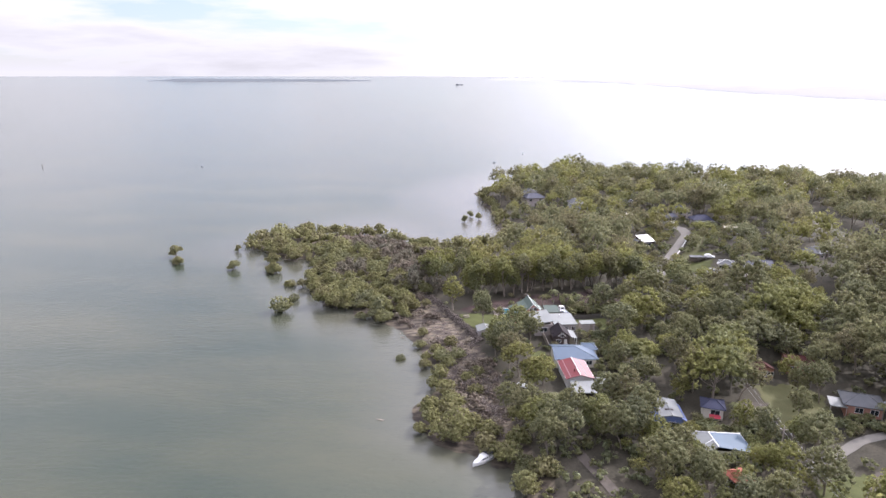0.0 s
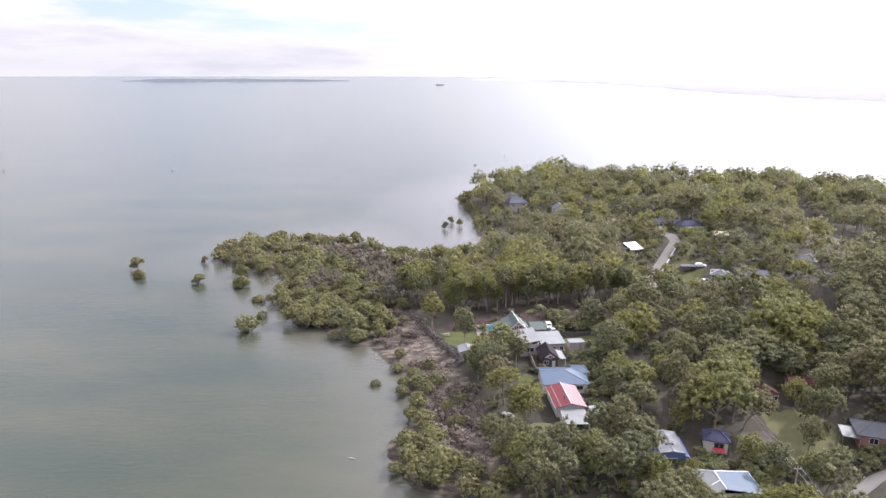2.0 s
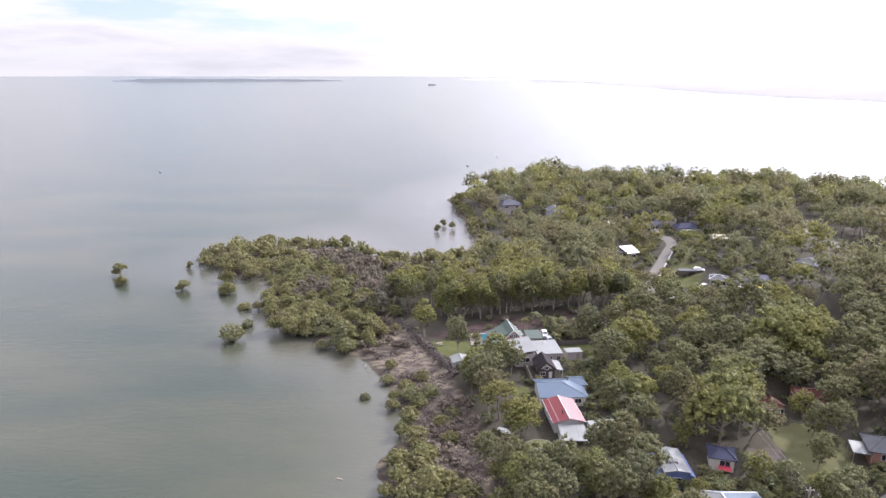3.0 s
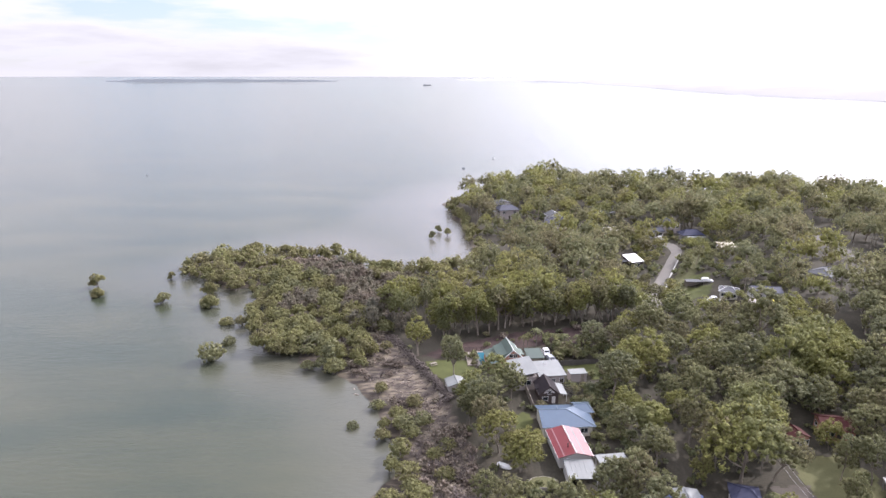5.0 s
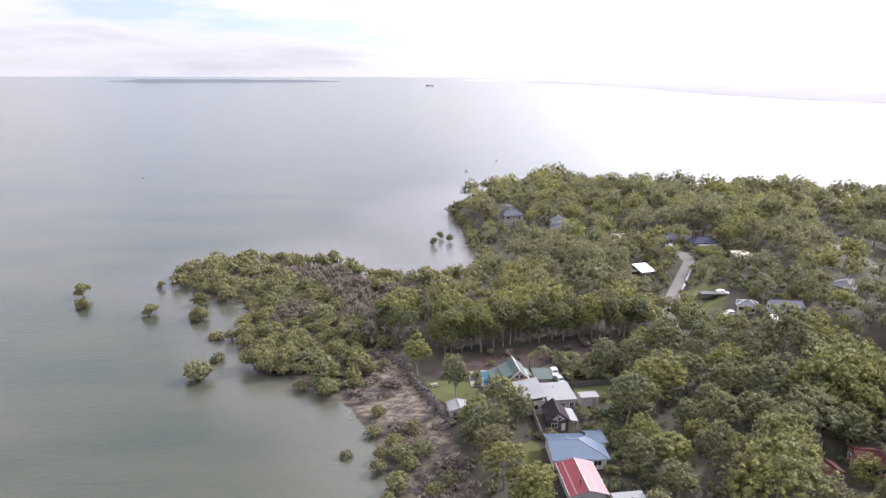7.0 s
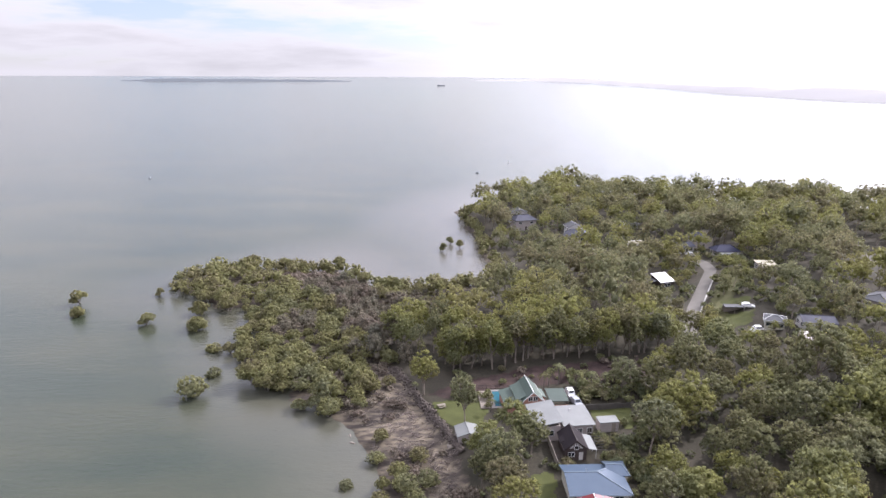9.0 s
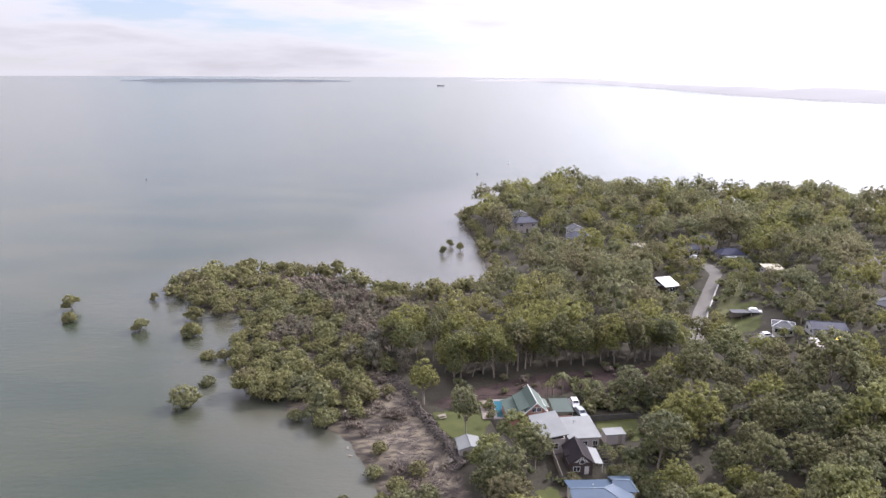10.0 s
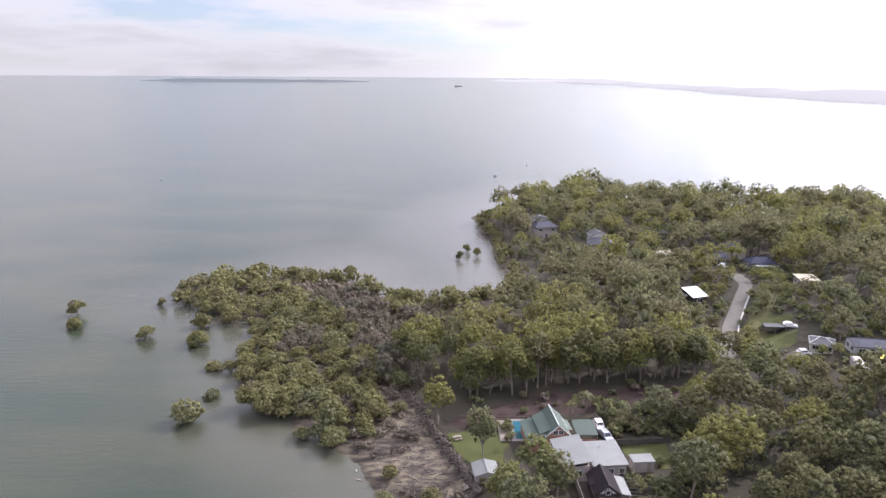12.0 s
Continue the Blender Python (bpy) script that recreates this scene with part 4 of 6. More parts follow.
# trees that stand out singly: kind, x, y, size, relative height
SINGLE = [(ROUND, 36.2, 154, 1.45, 1.15), (GUM, 46.8, 144.0, 1.05, 0.95), (GUM, 56.8, 141.0, 1.1, 0.95), (GUM, 44.6, 153.5, 1.0, 1.0), (GUM, 52.8, 152, 1.0, 1.0),
          (GUM, 27.6, 131.5, 1.15, 0.95), (GUM, 27.2, 119.0, 1.0, 0.9), (GUM, 69.7, 141.5, 0.62, 0.85), (GUM, 74.6, 140.0, 0.8, 0.9), (LEAFY, 8.2, 141.6, 0.95, 0.72), (GUM, 1.2, 152.5, 1.0, 0.85),
          (GUM, -7.2, 181.2, 0.92, 1.02), (LEAFY, 7.4, 119.5, 0.9, 0.8), (GUM, 14.4, 116.0, 0.9, 0.75), (PALE, -18.2, 195.0, 1.5, 0.92), (LEAFY, 3.4, 175.0, 1.15, 0.85), (GUM, 7.2, 169.8, 0.95, 0.8), (GUM, 1.0, 161.5, 1.2, 0.95), (LEAFY, -1.8, 166.5, 1.0, 0.85), (LEAFY, 10.2, 144.4, 0.9, 0.68), (GUM, -2.6, 158.0, 0.8, 0.7),
          (LEAFY, 41.4, 184, 1.45, 1.15), (LEAFY, 36.5, 180, 1.2, 1.05), (GUM, 31.5, 106.0, 1.2, 0.9), (GUM, 36.0, 111.0, 0.85, 0.75), (GUM, 64.5, 119, 1.0, 0.85), (GUM, 60.8, 104.5, 1.0, 0.9), (GUM, 44.6, 96.6, 0.9, 0.72), (GUM, 50.2, 98.4, 0.85, 0.75), (GUM, 39.6, 101.0, 0.9, 0.8), (LEAFY, 21.2, 121.5, 0.85, 0.8), (GUM, 23.0, 132.0, 0.95, 0.82), (GUM, 25.6, 116.5, 1.0, 0.9),
          (GUM, 78.1, 150, 1.1, 0.95), (LEAFY, 72.5, 152, 0.7, 0.6), (GUM, 96, 163.4, 1.3, 1.1), (GUM, 58.3, 256, 0.55, 0.5), (LEAFY, 60, 193, 1.2, 1.0), (LEAFY, 41.3, 203.5, 1.05, 0.95), (LEAFY, 51.6, 238.6, 1.0, 0.78), (GUM, 56.4, 236.2, 0.95, 0.72), (LEAFY, 60.8, 233.8, 0.8, 0.62)]
SINGLE += [(LEAFY, 63.2, 121.4, 0.72, 0.62), (LEAFY, 55.6, 109.4, 0.8, 0.66), (GUM, 31.4, 124.0, 1.0, 0.9), (GUM, 66.4, 131.5, 0.62, 0.7), (OAK, -35, 217, 1.5, 1.5), (OAK, -31, 225, 1.6, 1.6), (OAK, -41, 231, 1.5, 1.4), (OAK, -40.5, 216.5, 1.3, 1.2), (OAK, -36, 224, 1.5, 1.5), (OAK, -52, 249, 1.5, 1.5), (OAK, -47, 259, 1.5, 1.6), (OAK, -45, 240, 1.4, 1.3), (OAK, -25.5, 212.5, 1.1, 1.1),
           (GUM, 4.5, 125, 0.95, 0.85), (GUM, 9.5, 119.5, 0.9, 0.85), (GUM, 0.5, 131.5, 0.75, 0.7), (GUM, 16.5, 125.5, 0.9, 0.8), (GUM, 10, 112, 0.95, 0.85), (GUM, 40.0, 104.5, 0.8, 0.72), (LEAFY, 52.6, 110.5, 0.6, 0.55), (LEAFY, 40.6, 121.8, 0.42, 0.38), (LEAFY, 33, 117.5, 0.7, 0.65), (LEAFY, 53.5, 127, 0.62, 0.6), (GUM, 56, 122, 0.75, 0.7), (LEAFY, 42.5, 139.5, 0.6, 0.6),
           (LEAFY, -30, 225, 1.0, 1.0), (LEAFY, -26, 219, 0.95, 1.05), (TALL, -22, 213.5, 0.8, 0.85), (LEAFY, -23.5, 227, 1.05, 1.05), (TALL, -18.5, 220, 0.95, 0.95), (LEAFY, -14.5, 213, 0.8, 0.9), (LEAFY, -13, 224, 1.05, 1.05), (TALL, -9, 217, 0.9, 0.95), (TALL, -16, 229, 1.0, 1.0), (LEAFY, -5, 222, 1.0, 1.0)]
for kd, x, y, s, h in SINGLE:
    kd.put(x, y, s if kd is ROUND else s * 0.8, None, h if kd is ROUND else h * 1.0)

# the gum wood: the nearest trees are single things, the rest one wood
rng = np.random.default_rng(5)
taken = [(x, y) for _, x, y, _, _ in SINGLE]


def gum_gap(x, y):
    if x > 0.56 * y + 46 or (y > 480 and x > 260):
        return 14.0
    if y < 92:
        return 14.0
    return 6.9 if y < 216 else 6.6 if y < 330 else 7.2


spots = spread(rng, -36, 20, 420, 560, gum_gap, 42000)
pts = np.array(spots)
on_land = signed(BANK + BACK, pts[:, 0], pts[:, 1])
near_spots, far_spots = [], []
for (x, y), d in zip(spots, on_land):
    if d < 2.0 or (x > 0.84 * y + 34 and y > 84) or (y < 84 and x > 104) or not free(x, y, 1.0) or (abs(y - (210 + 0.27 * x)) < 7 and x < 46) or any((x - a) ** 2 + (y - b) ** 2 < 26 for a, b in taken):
        continue
    row = 206 < y < 228 and x < 44
    tone = noise.noise((x * 0.035, y * 0.035, 0.7))
    kd = TALL if row and rng.uniform() < 0.75 else LEAFY if (tone > 0.16 or (row and y > 222 and x < 20)) else GUM
    if -36 < x < 30 and 222 < y < 264 and rng.uniform() < 0.6:
        kd = LEAFY
    # plots with smaller trees, set so the camera sees the houses behind
    garden = (48 < x < 72 and 238 < y < 284) or (64 < x < 104 and 214 < y < 332) or (104 <= x < 136 and 236 < y < 272) or (0 < x < 72 and 316 < y < 396)
    if garden and rng.uniform() < 0.08:
        continue
    size = (0.84 if garden and y > 316 and x < 72 else 0.85 if garden else 1.0) * float(rng.choice([0.64, 0.84, 1.0, 1.14, 1.3])) * float(rng.uniform(0.9, 1.1)) * (1.05 if row else 1.0) * (1.0 if y < 330 else 1.1)
    if y > 370:
        kd, size = (LEAFY if rng.uniform() < 0.45 else GUM), min(size, 1.28)
    if x < 8 and 246 < y < 325 and d < 16:
        size = min(size, 1.0) * (0.36 if d < 9 else 0.55)
    # boxes where trees shrink further to keep houses and lane in view
    if any(a < x < c and b < y < e for a, b, c, e in ((70, 268, 104, 310), (80, 198, 102, 224), (62, 204, 84, 230), (0, 320, 48, 352), (50, 226, 66, 258), (134, 244, 154, 310))):
        size = min(size, 1.05) * 0.72
    (near_spots if y < 222 and x < 0.55 * y + 30 and y > 84 else far_spots).append((kd, x, y, size))
near_spots.sort(key=lambda s: s[2])
for kd, x, y, s in near_spots[:250]:
    kd.put(x, y, s, rng=rng)
far_spots += near_spots[250:]
fringe = np.array(spread(rng, 0, 395, 320, 515, 3.6, 9000))
rim = signed(BANK + BACK, fringe[:, 0], fringe[:, 1])
far_spots += [(LEAFY, x, y, float(rng.uniform(0.42, 0.72))) for (x, y), d in zip(fringe, rim) if 0.3 < d < 9]
many("gum_wood", far_spots, "continuous wood of olive-green gum trees over the low headland", "trees", 9)

# the dense edge of the wood behind the cleared strip
for off in (2.6, 6.0):
    for x, y in between([(-13, 204.5), (10, 214.8), (34, 221.0), (46, 221.5)], 21):
        (PALE if rng.uniform() < (0.8 if x < 20 else 0.5) else TALL).put(x + rng.normal(scale=0.9), y + off + rng.normal(scale=0.9), float(rng.uniform(0.68, 1.1)), rng=rng)

# mangroves: lone ones in the water, the fringe along the bank, the spit
for x, y, q in ((-101.7, 301, 1.0), (-87.3, 297, 0.95), (-79.6, 296.5, 0.8), (-69.5, 296, 0.75), (-66.5, 300.5, 0.95), (-56.8, 282, 0.9), (-51.8, 280, 1.0), (-42.3, 268, 0.8), (-37, 272.5, 1.05), (-29.6, 269, 0.9), (-21.6, 268, 0.95), (-104, 290, 0.8), (-112, 285, 0.7)):
    SHORE.put(x, y, q, None, q)
LONE = [(-147.5, 254.3, 1.0, 1.15), (-140.6, 241.5, 0.85, 0.75), (-114.2, 236.7, 0.95, 0.85), (-100.8, 247.8, 1.0, 1.0), (-95.4, 234.0, 1.15, 0.95), (-76.7, 192.6, 1.15, 1.25),
        (-76.2, 203.7, 0.65, 0.75), (-123.9, 264.1, 0.55, 0.7), (-26.2, 337.3, 0.62, 0.85), (-24.0, 349.9, 0.62, 0.85), (-18.7, 344.8, 0.66, 0.88), (-29.5, 159.5, 0.5, 0.55), (-83.4, 219.5, 0.8, 0.7), (-98.5, 237.5, 0.6, 0.7)]
for i, (x, y, s, h) in enumerate(LONE):
    if i in (0, 1, 2, 3, 4, 7, 8, 9, 10):
        WATER.put(x, y, s * 1.12, None, h * 1.05, z=-0.5)
        continue
    MANG.put(x, y, s * 1.36, None, h * 1.36, label="lone mangrove standing in open shallow water", z=-1.25)
FRINGE = [(-16.0, 125.0, 1.1, 1.1), (-18.0, 121.5, 0.75, 0.75), (-12.5, 129.5, 1.2, 1.15), (-13.2, 136, 0.9, 0.8), (-17.5, 158.5, 1.2, 1.0), (-13, 160.5, 1.05, 0.9), (-15, 155.5, 0.9, 0.8), (-7, 151, 0.9, 0.7), (-9.5, 118.6, 1.3, 1.2), (-3.0, 115.5, 1.2, 1.2),
          (2.2, 112, 1.4, 1.3), (-2.5, 121, 1.2, 1.1), (-6.5, 124, 1.1, 1.0), (4.0, 126, 1.2, 1.1), (-25, 168.5, 0.9, 0.6), (-18.2, 143, 0.75, 1.0), (5.5, 102, 1.3, 1.3), (9, 107, 1.3, 1.3), (4, 118, 1.2, 1.2), (-33.5, 190, 0.9, 0.9), (-43.5, 189.5, 1.15, 1.1),
          (-48, 188.5, 0.9, 0.8), (-50, 197, 1.0, 1.0), (-60, 202, 1.35, 1.2), (-63, 206, 1.2, 1.1), (-22, 159, 0.6, 0.8), (-16, 168, 0.95, 1.0), (-21.8, 154.5, 0.8, 0.8), (-16.8, 148.5, 1.15, 1.1), (-17.0, 131.0, 1.15, 1.05), (-14.4, 140.0, 1.2, 1.1), (-25.5, 176, 0.8, 0.8), (-19.4, 163, 0.9, 0.9), (-11.2, 133.5, 1.1, 1.0), (-6.6, 140, 0.9, 0.8), (-9.2, 146.5, 0.9, 0.8), (-35, 193, 1.1, 1.1), (-38.8, 188.5, 0.85, 0.8), (-31.5, 198, 1.0, 0.95), (-37, 203, 1.2, 1.1), (-28.2, 202, 0.8, 0.75), (-55, 197, 1.1, 1.0), (-41, 196, 1.1, 1.0)]
for x, y, s, h in FRINGE:
    MANG.put(x, y, s, None, h)
rng = np.random.default_rng(8)
taken = [(x, y) for x, y, _, _ in FRINGE + LONE]
spots = spread(rng, -132, 60, 6, 430, 3.75, 30000)
pts = np.array(spots)
dc, db = signed(COAST + BACK, pts[:, 0], pts[:, 1]), signed(BANK + BACK, pts[:, 0], pts[:, 1])
near_m, far_m, oaks = [], [], []
for (x, y), c, b in zip(spots, dc, db):
    if c < 0.5 or b > -0.5 or any((x - p) ** 2 + (y - q) ** 2 < 6 for p, q in taken):
        continue
    if 131 < y < 213 and (x > -33 or (x > -46 and rng.uniform() < 0.45)):
        continue
    if y < 131 and rng.uniform() < 0.5:
        continue
    heart = -72 < x < -26 and 226 < y < 282 and c > 9
    bald = (x + 72) ** 2 / 260 + (y - 286) ** 2 / 50 < 1
    if bald:
        DRY.put(x, y, float(rng.uniform(1.3, 2.1)), rng=rng)
        continue
    if heart and noise.noise((x * 0.05, y * 0.05, 5.5)) > -0.06:
        if rng.uniform() < 0.85:
            oaks.append((OAK, x, y, float(rng.uniform(0.8, 1.15))))
        continue
    (near_m if y < 262 else far_m).append((MANG, x, y, float(rng.choice([0.85, 1.05, 1.3, 1.6])) * float(rng.uniform(0.9, 1.1))))
near_m.sort(key=lambda s: s[2])
for kd, x, y, s in near_m[:250]:
    kd.put(x, y, s, rng=rng)
for x, y, s in ((-13, 147, 1.2), (-9, 143, 1.3), (-6, 139, 1.1), (-11, 139, 1.0), (-8, 149, 1.2), (-5, 145, 1.1), (-13, 153, 0.9), (-10, 156, 1.0), (-4, 134, 1.3), (-8, 133, 1.1), (-2, 130, 1.2), (-16, 151, 0.8), (-26, 172, 0.8),
                (-24, 178, 0.9), (-27, 185, 1.0), (-30, 196, 1.1), (-33, 203, 1.1), (-36, 197, 1.0), (-29, 205, 1.0), (-38, 204, 1.1), (-12, 165, 0.9), (-3, 140, 1.2), (-10, 129, 1.0), (1, 121, 1.1)):
    DEAD.put(x, y, s, rng=rng)
brush = np.array(spread(rng, -24, 126, 3, 172, 1.8, 3000))
for (x, y), c, b in zip(brush, signed(COAST + BACK, brush[:, 0], brush[:, 1]), signed(BANK + BACK, brush[:, 0], brush[:, 1])):
    if c > 4 and b < 0.5 and noise.noise((x * 0.11, y * 0.11, 2.2)) > -0.22:
        (DEAD if rng.uniform() < 0.35 else DRY).put(x, y, float(rng.uniform(0.7, 1.3)), rng=rng)
for _ in range(46):
    x, y = rng.uniform(-46, -22), rng.uniform(183, 214)
    if -float(signed(BANK + BACK, np.array(x), np.array(y))) > 1.5 and float(signed(COAST + BACK, np.array(x), np.array(y))) > 4:
        DRY.put(x, y, float(rng.uniform(0.6, 1.2)), rng=rng)
for kd, x, y, s in oaks[:90]:
    kd.put(x, y, s, rng=rng)
many("mangrove_thicket", far_m + near_m[250:] + oaks[90:], "dense low mangrove thicket over the far end of the spit", "mangroves", 10)

# low undergrowth between the trunks
rng = np.random.default_rng(15)
spots = spread(rng, -20, 92, 190, 440, lambda x, y: 4.6 if x < 0.52 * y + 42 else 0, 9000)
pts = np.array(spots)
land = signed(BANK + BACK, pts[:, 0], pts[:, 1])
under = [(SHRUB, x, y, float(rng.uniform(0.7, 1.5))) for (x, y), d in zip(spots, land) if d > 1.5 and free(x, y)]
under = sorted(under, key=lambda q: q[2])[:220]
for x, y in spread(rng, 66, 244, 112, 334, 3.2, 4000) + spread(rng, 0, 334, 72, 396, 3.6, 3000) + spread(rng, 20, 196, 42, 208, 2.4, 500):
    lawn = (67 < x < 85 and 241 < y < 267) or road_gap(x, y) < 3.4
    if not lawn and rng.uniform() < 0.5 and not any(a < x < c and b < y < d for a, b, c, d in HOUSES):
        under.append((SHRUB, x, y, float(rng.uniform(1.0, 1.9))))
for x, y in spread(rng, 20, 96, 64, 132, 4.2, 400):
    if not any(a - 1.5 < x < c + 1.5 and b - 6 < y < d + 1 for a, b, c, d in HOUSES + [(45, 131, 52, 136)]) and abs((x - 12.5) * 25.5 - (123 - y) * 11.5) > 110 and float(edge_distance(DRIVE, np.array(x), np.array(y))) > 3:
        GARDEN.put(x, y, float(rng.uniform(0.28, 0.52)), rng=rng)
for x, y in spread(rng, 64, 242, 106, 332, 5.2, 900) + spread(rng, 76, 204, 104, 230, 5.0, 200):
    lawn = 66 < x < 86 and 240 < y < 268
    if not lawn and road_gap(x, y) > 4.5 and not any(a - 1 < x < c + 1 and b - 5 < y < d + 1 for a, b, c, d in HOUSES):
        GARDEN.put(x, y, float(rng.uniform(0.26, 0.5)), rng=rng)
for x0, y0, x1, y1 in ((9, 116, 22, 134), (-6, 164, 2, 177), (42, 99, 55, 112), (33, 113, 44, 124), (52, 262, 70, 282), (24, 146, 34, 181), (28, 131, 35, 142), (53, 112, 62, 127), (74, 117, 92, 130), (86, 216, 102, 232), (108, 240, 134, 268), (62, 226, 88, 240), (44, 160, 110, 200), (10, 92, 44, 116), (22, 112, 36, 150)):
    for x, y in spread(rng, x0, y0, x1, y1, 2.3, 420):
        if rng.uniform() < 0.48 and road_gap(x, y) > 3.2 and float(edge_distance(DRIVE, np.array(x), np.array(y))) > 2.5 and not any(a < x < c and b < y < d for a, b, c, d in HOUSES):
            under.append((SHRUB, x, y, float(rng.uniform(0.8, 1.5))))
for x, y in spread(rng, -18, 190, 44, 222, 2.2, 1500):
    if bool(inside(STRIP, np.array(x), np.array(y))) and rng.uniform() < 0.34 and not (-16 < x < -1 and y < 195) and not (4 < x < 32 and y < 201):
        (DRY if rng.uniform() < 0.4 else SHRUB).put(x, y, float(rng.uniform(0.4, 1.1)), rng=rng)
many("undergrowth", under, "patchy low scrub between the gum trunks", "scrub", 16)


# ---- houses ----
def roof_part(parent, w, d, z, rise, shape, mat, over=0.5, along="y", hip=None, label="", x=0.0, y=0.0, cap="trim"):
    """A sheet roof over a w by d plan whose eaves lie at z: gable, hip or single pitch, with ridge caps and gutters as its own pieces."""
    bm = bmesh.new()
    a, b = w / 2 + over, d / 2 + over
    caps = []
    if along == "x" and shape != "shed":
        a, b = b, a
    if shape == "gable":
        slab(bm, [(-a, -b, z), (0, -b, z + rise), (0, b, z + rise), (-a, b, z)], 0.14)
        slab(bm, [(0, -b, z + rise), (a, -b, z), (a, b, z), (0, b, z + rise)], 0.14)
        caps = [((0, -b, z + rise), (0, b, z + rise))]
    elif shape == "hip":
        k = b - (hip if hip is not None else a)
        k = max(k, 0.05)
        slab(bm, [(-a, -b, z), (0, -k, z + rise), (0, k, z + rise), (-a, b, z)], 0.14)
        slab(bm, [(0, -k, z + rise), (a, -b, z), (a, b, z), (0, k, z + rise)], 0.14)
        slab(bm, [(-a, -b, z), (a, -b, z), (0, -k, z + rise)], 0.14)
        slab(bm, [(a, b, z), (-a, b, z), (0, k, z + rise)], 0.14)
        caps = [((0, -k, z + rise), (0, k, z + rise))] + [((0, s * k, z + rise), (q * a, s * b, z)) for s in (-1, 1) for q in (-1, 1)]
    else:
        lo, hi = z, z + rise
        if along == "y":
            slab(bm, [(-a, -b, lo), (a, -b, lo), (a, b, hi), (-a, b, hi)], 0.14)
        else:
            slab(bm, [(-a, -b, lo), (a, -b, hi), (a, b, hi), (-a, b, lo)], 0.14)
    bmesh.ops.remove_doubles(bm, verts=bm.verts, dist=0.0005)
    bmesh.ops.recalc_face_normals(bm, faces=bm.faces)
    turn = Matrix.Rotation(radians(90), 4, "Z") if along == "x" and shape != "shed" else Matrix.Identity(4)
    move = Matrix.Translation((x, y, 0)) @ turn
    bmesh.ops.transform(bm, matrix=move, verts=bm.verts)
    roof = part("roof", bm, M[mat], parent, label)
    for p, q in caps:
        c = bmesh.new()
        rod(c, move @ (Vector(p) + Vector((0, 0, 0.03))), move @ (Vector(q) + Vector((0, 0, 0.03))), 0.09, sides=6)
        part("ridge_cap", c, M[cap], roof)
    if shape != "shed":
        ends = [((-a, -b), (-a, b)), ((a, -b), (a, b))] + ([((-a, -b), (a, -b)), ((-a, b), (a, b))] if shape == "hip" else [])
        for p, q in ends:
            g = bmesh.new()
            box(g, min(p[0], q[0]) - 0.07, min(p[1], q[1]) - 0.07, z - 0.17, max(p[0], q[0]) + 0.07, max(p[1], q[1]) + 0.07, z - 0.04)
            bmesh.ops.transform(g, matrix=move, verts=g.verts)
            part("gutter", g, M[cap], roof)
    return roof


def walls_part(parent, w, d, h, mat, gable=0.0, along="y", x=0.0, y=0.0, label="", z0=-0.4):
    """Four walls with thickness; gable: how far the end walls rise to the ridge."""
    bm = bmesh.new()
    t = 0.2
    a, b = w / 2, d / 2
    box(bm, -a, -b, z0, a, -b + t, h)
    box(bm, -a, b - t, z0, a, b, h)
    box(bm, -a, -b + t, z0, -a + t, b - t, h)
    box(bm, a - t, -b + t, z0, a, b - t, h)
    if gable:
        for s in (-1, 1):
            if along == "y":
                y0, y1 = (-b, -b + t) if s < 0 else (b - t, b)
                tri = [((-a, q, h), (a, q, h), (0, q, h + gable)) for q in (y0, y1)]
            else:
                x0, x1 = (-a, -a + t) if s < 0 else (a - t, a)
                tri = [((q, -b, h), (q, b, h), (q, 0, h + gable)) for q in (x0, x1)]
            v = [[bm.verts.new(p) for p in k] for k in tri]
            bm.faces.new(v[0])
            bm.faces.new(v[1][::-1])
            for i in range(3):
                bm.faces.new((v[0][i], v[1][i], v[1][(i + 1) % 3], v[0][(i + 1) % 3]))
    bmesh.ops.recalc_face_normals(bm, faces=bm.faces)
    bmesh.ops.translate(bm, verts=bm.verts, vec=(x, y, 0))
    return part("wall", bm, M[mat], parent, label)


def window(parent, x, y, z, w, h, face="s", frame_mat="trim"):
    """A framed window set proud on a wall that faces s, n, w or e."""
    turn = {"s": 0, "e": 90, "n": 180, "w": 270}[face]
    m = pose(x, y, z, 0, 0, turn)
    bm = bmesh.new()
    f = 0.08
    box(bm, -w / 2 - f, -0.06, -h / 2 - f, w / 2 + f, 0.02, -h / 2)
    box(bm, -w / 2 - f, -0.06, h / 2, w / 2 + f, 0.02, h / 2 + f)
    box(bm, -w / 2 - f, -0.06, -h / 2, -w / 2, 0.02, h / 2)
    box(bm, w / 2, -0.06, -h / 2, w / 2 + f, 0.02, h / 2)
    box(bm, -0.03, -0.05, -h / 2, 0.03, 0.02, h / 2)
    bmesh.ops.transform(bm, matrix=m, verts=bm.verts)
    win = part("window", bm, M[frame_mat], parent, "framed window")
    bm = bmesh.new()
    box(bm, -w / 2, -0.025, -h / 2, w / 2, 0.0, h / 2)
    bmesh.ops.transform(bm, matrix=m, verts=bm.verts)
    part("pane", bm, M["glass"], win)
    return win


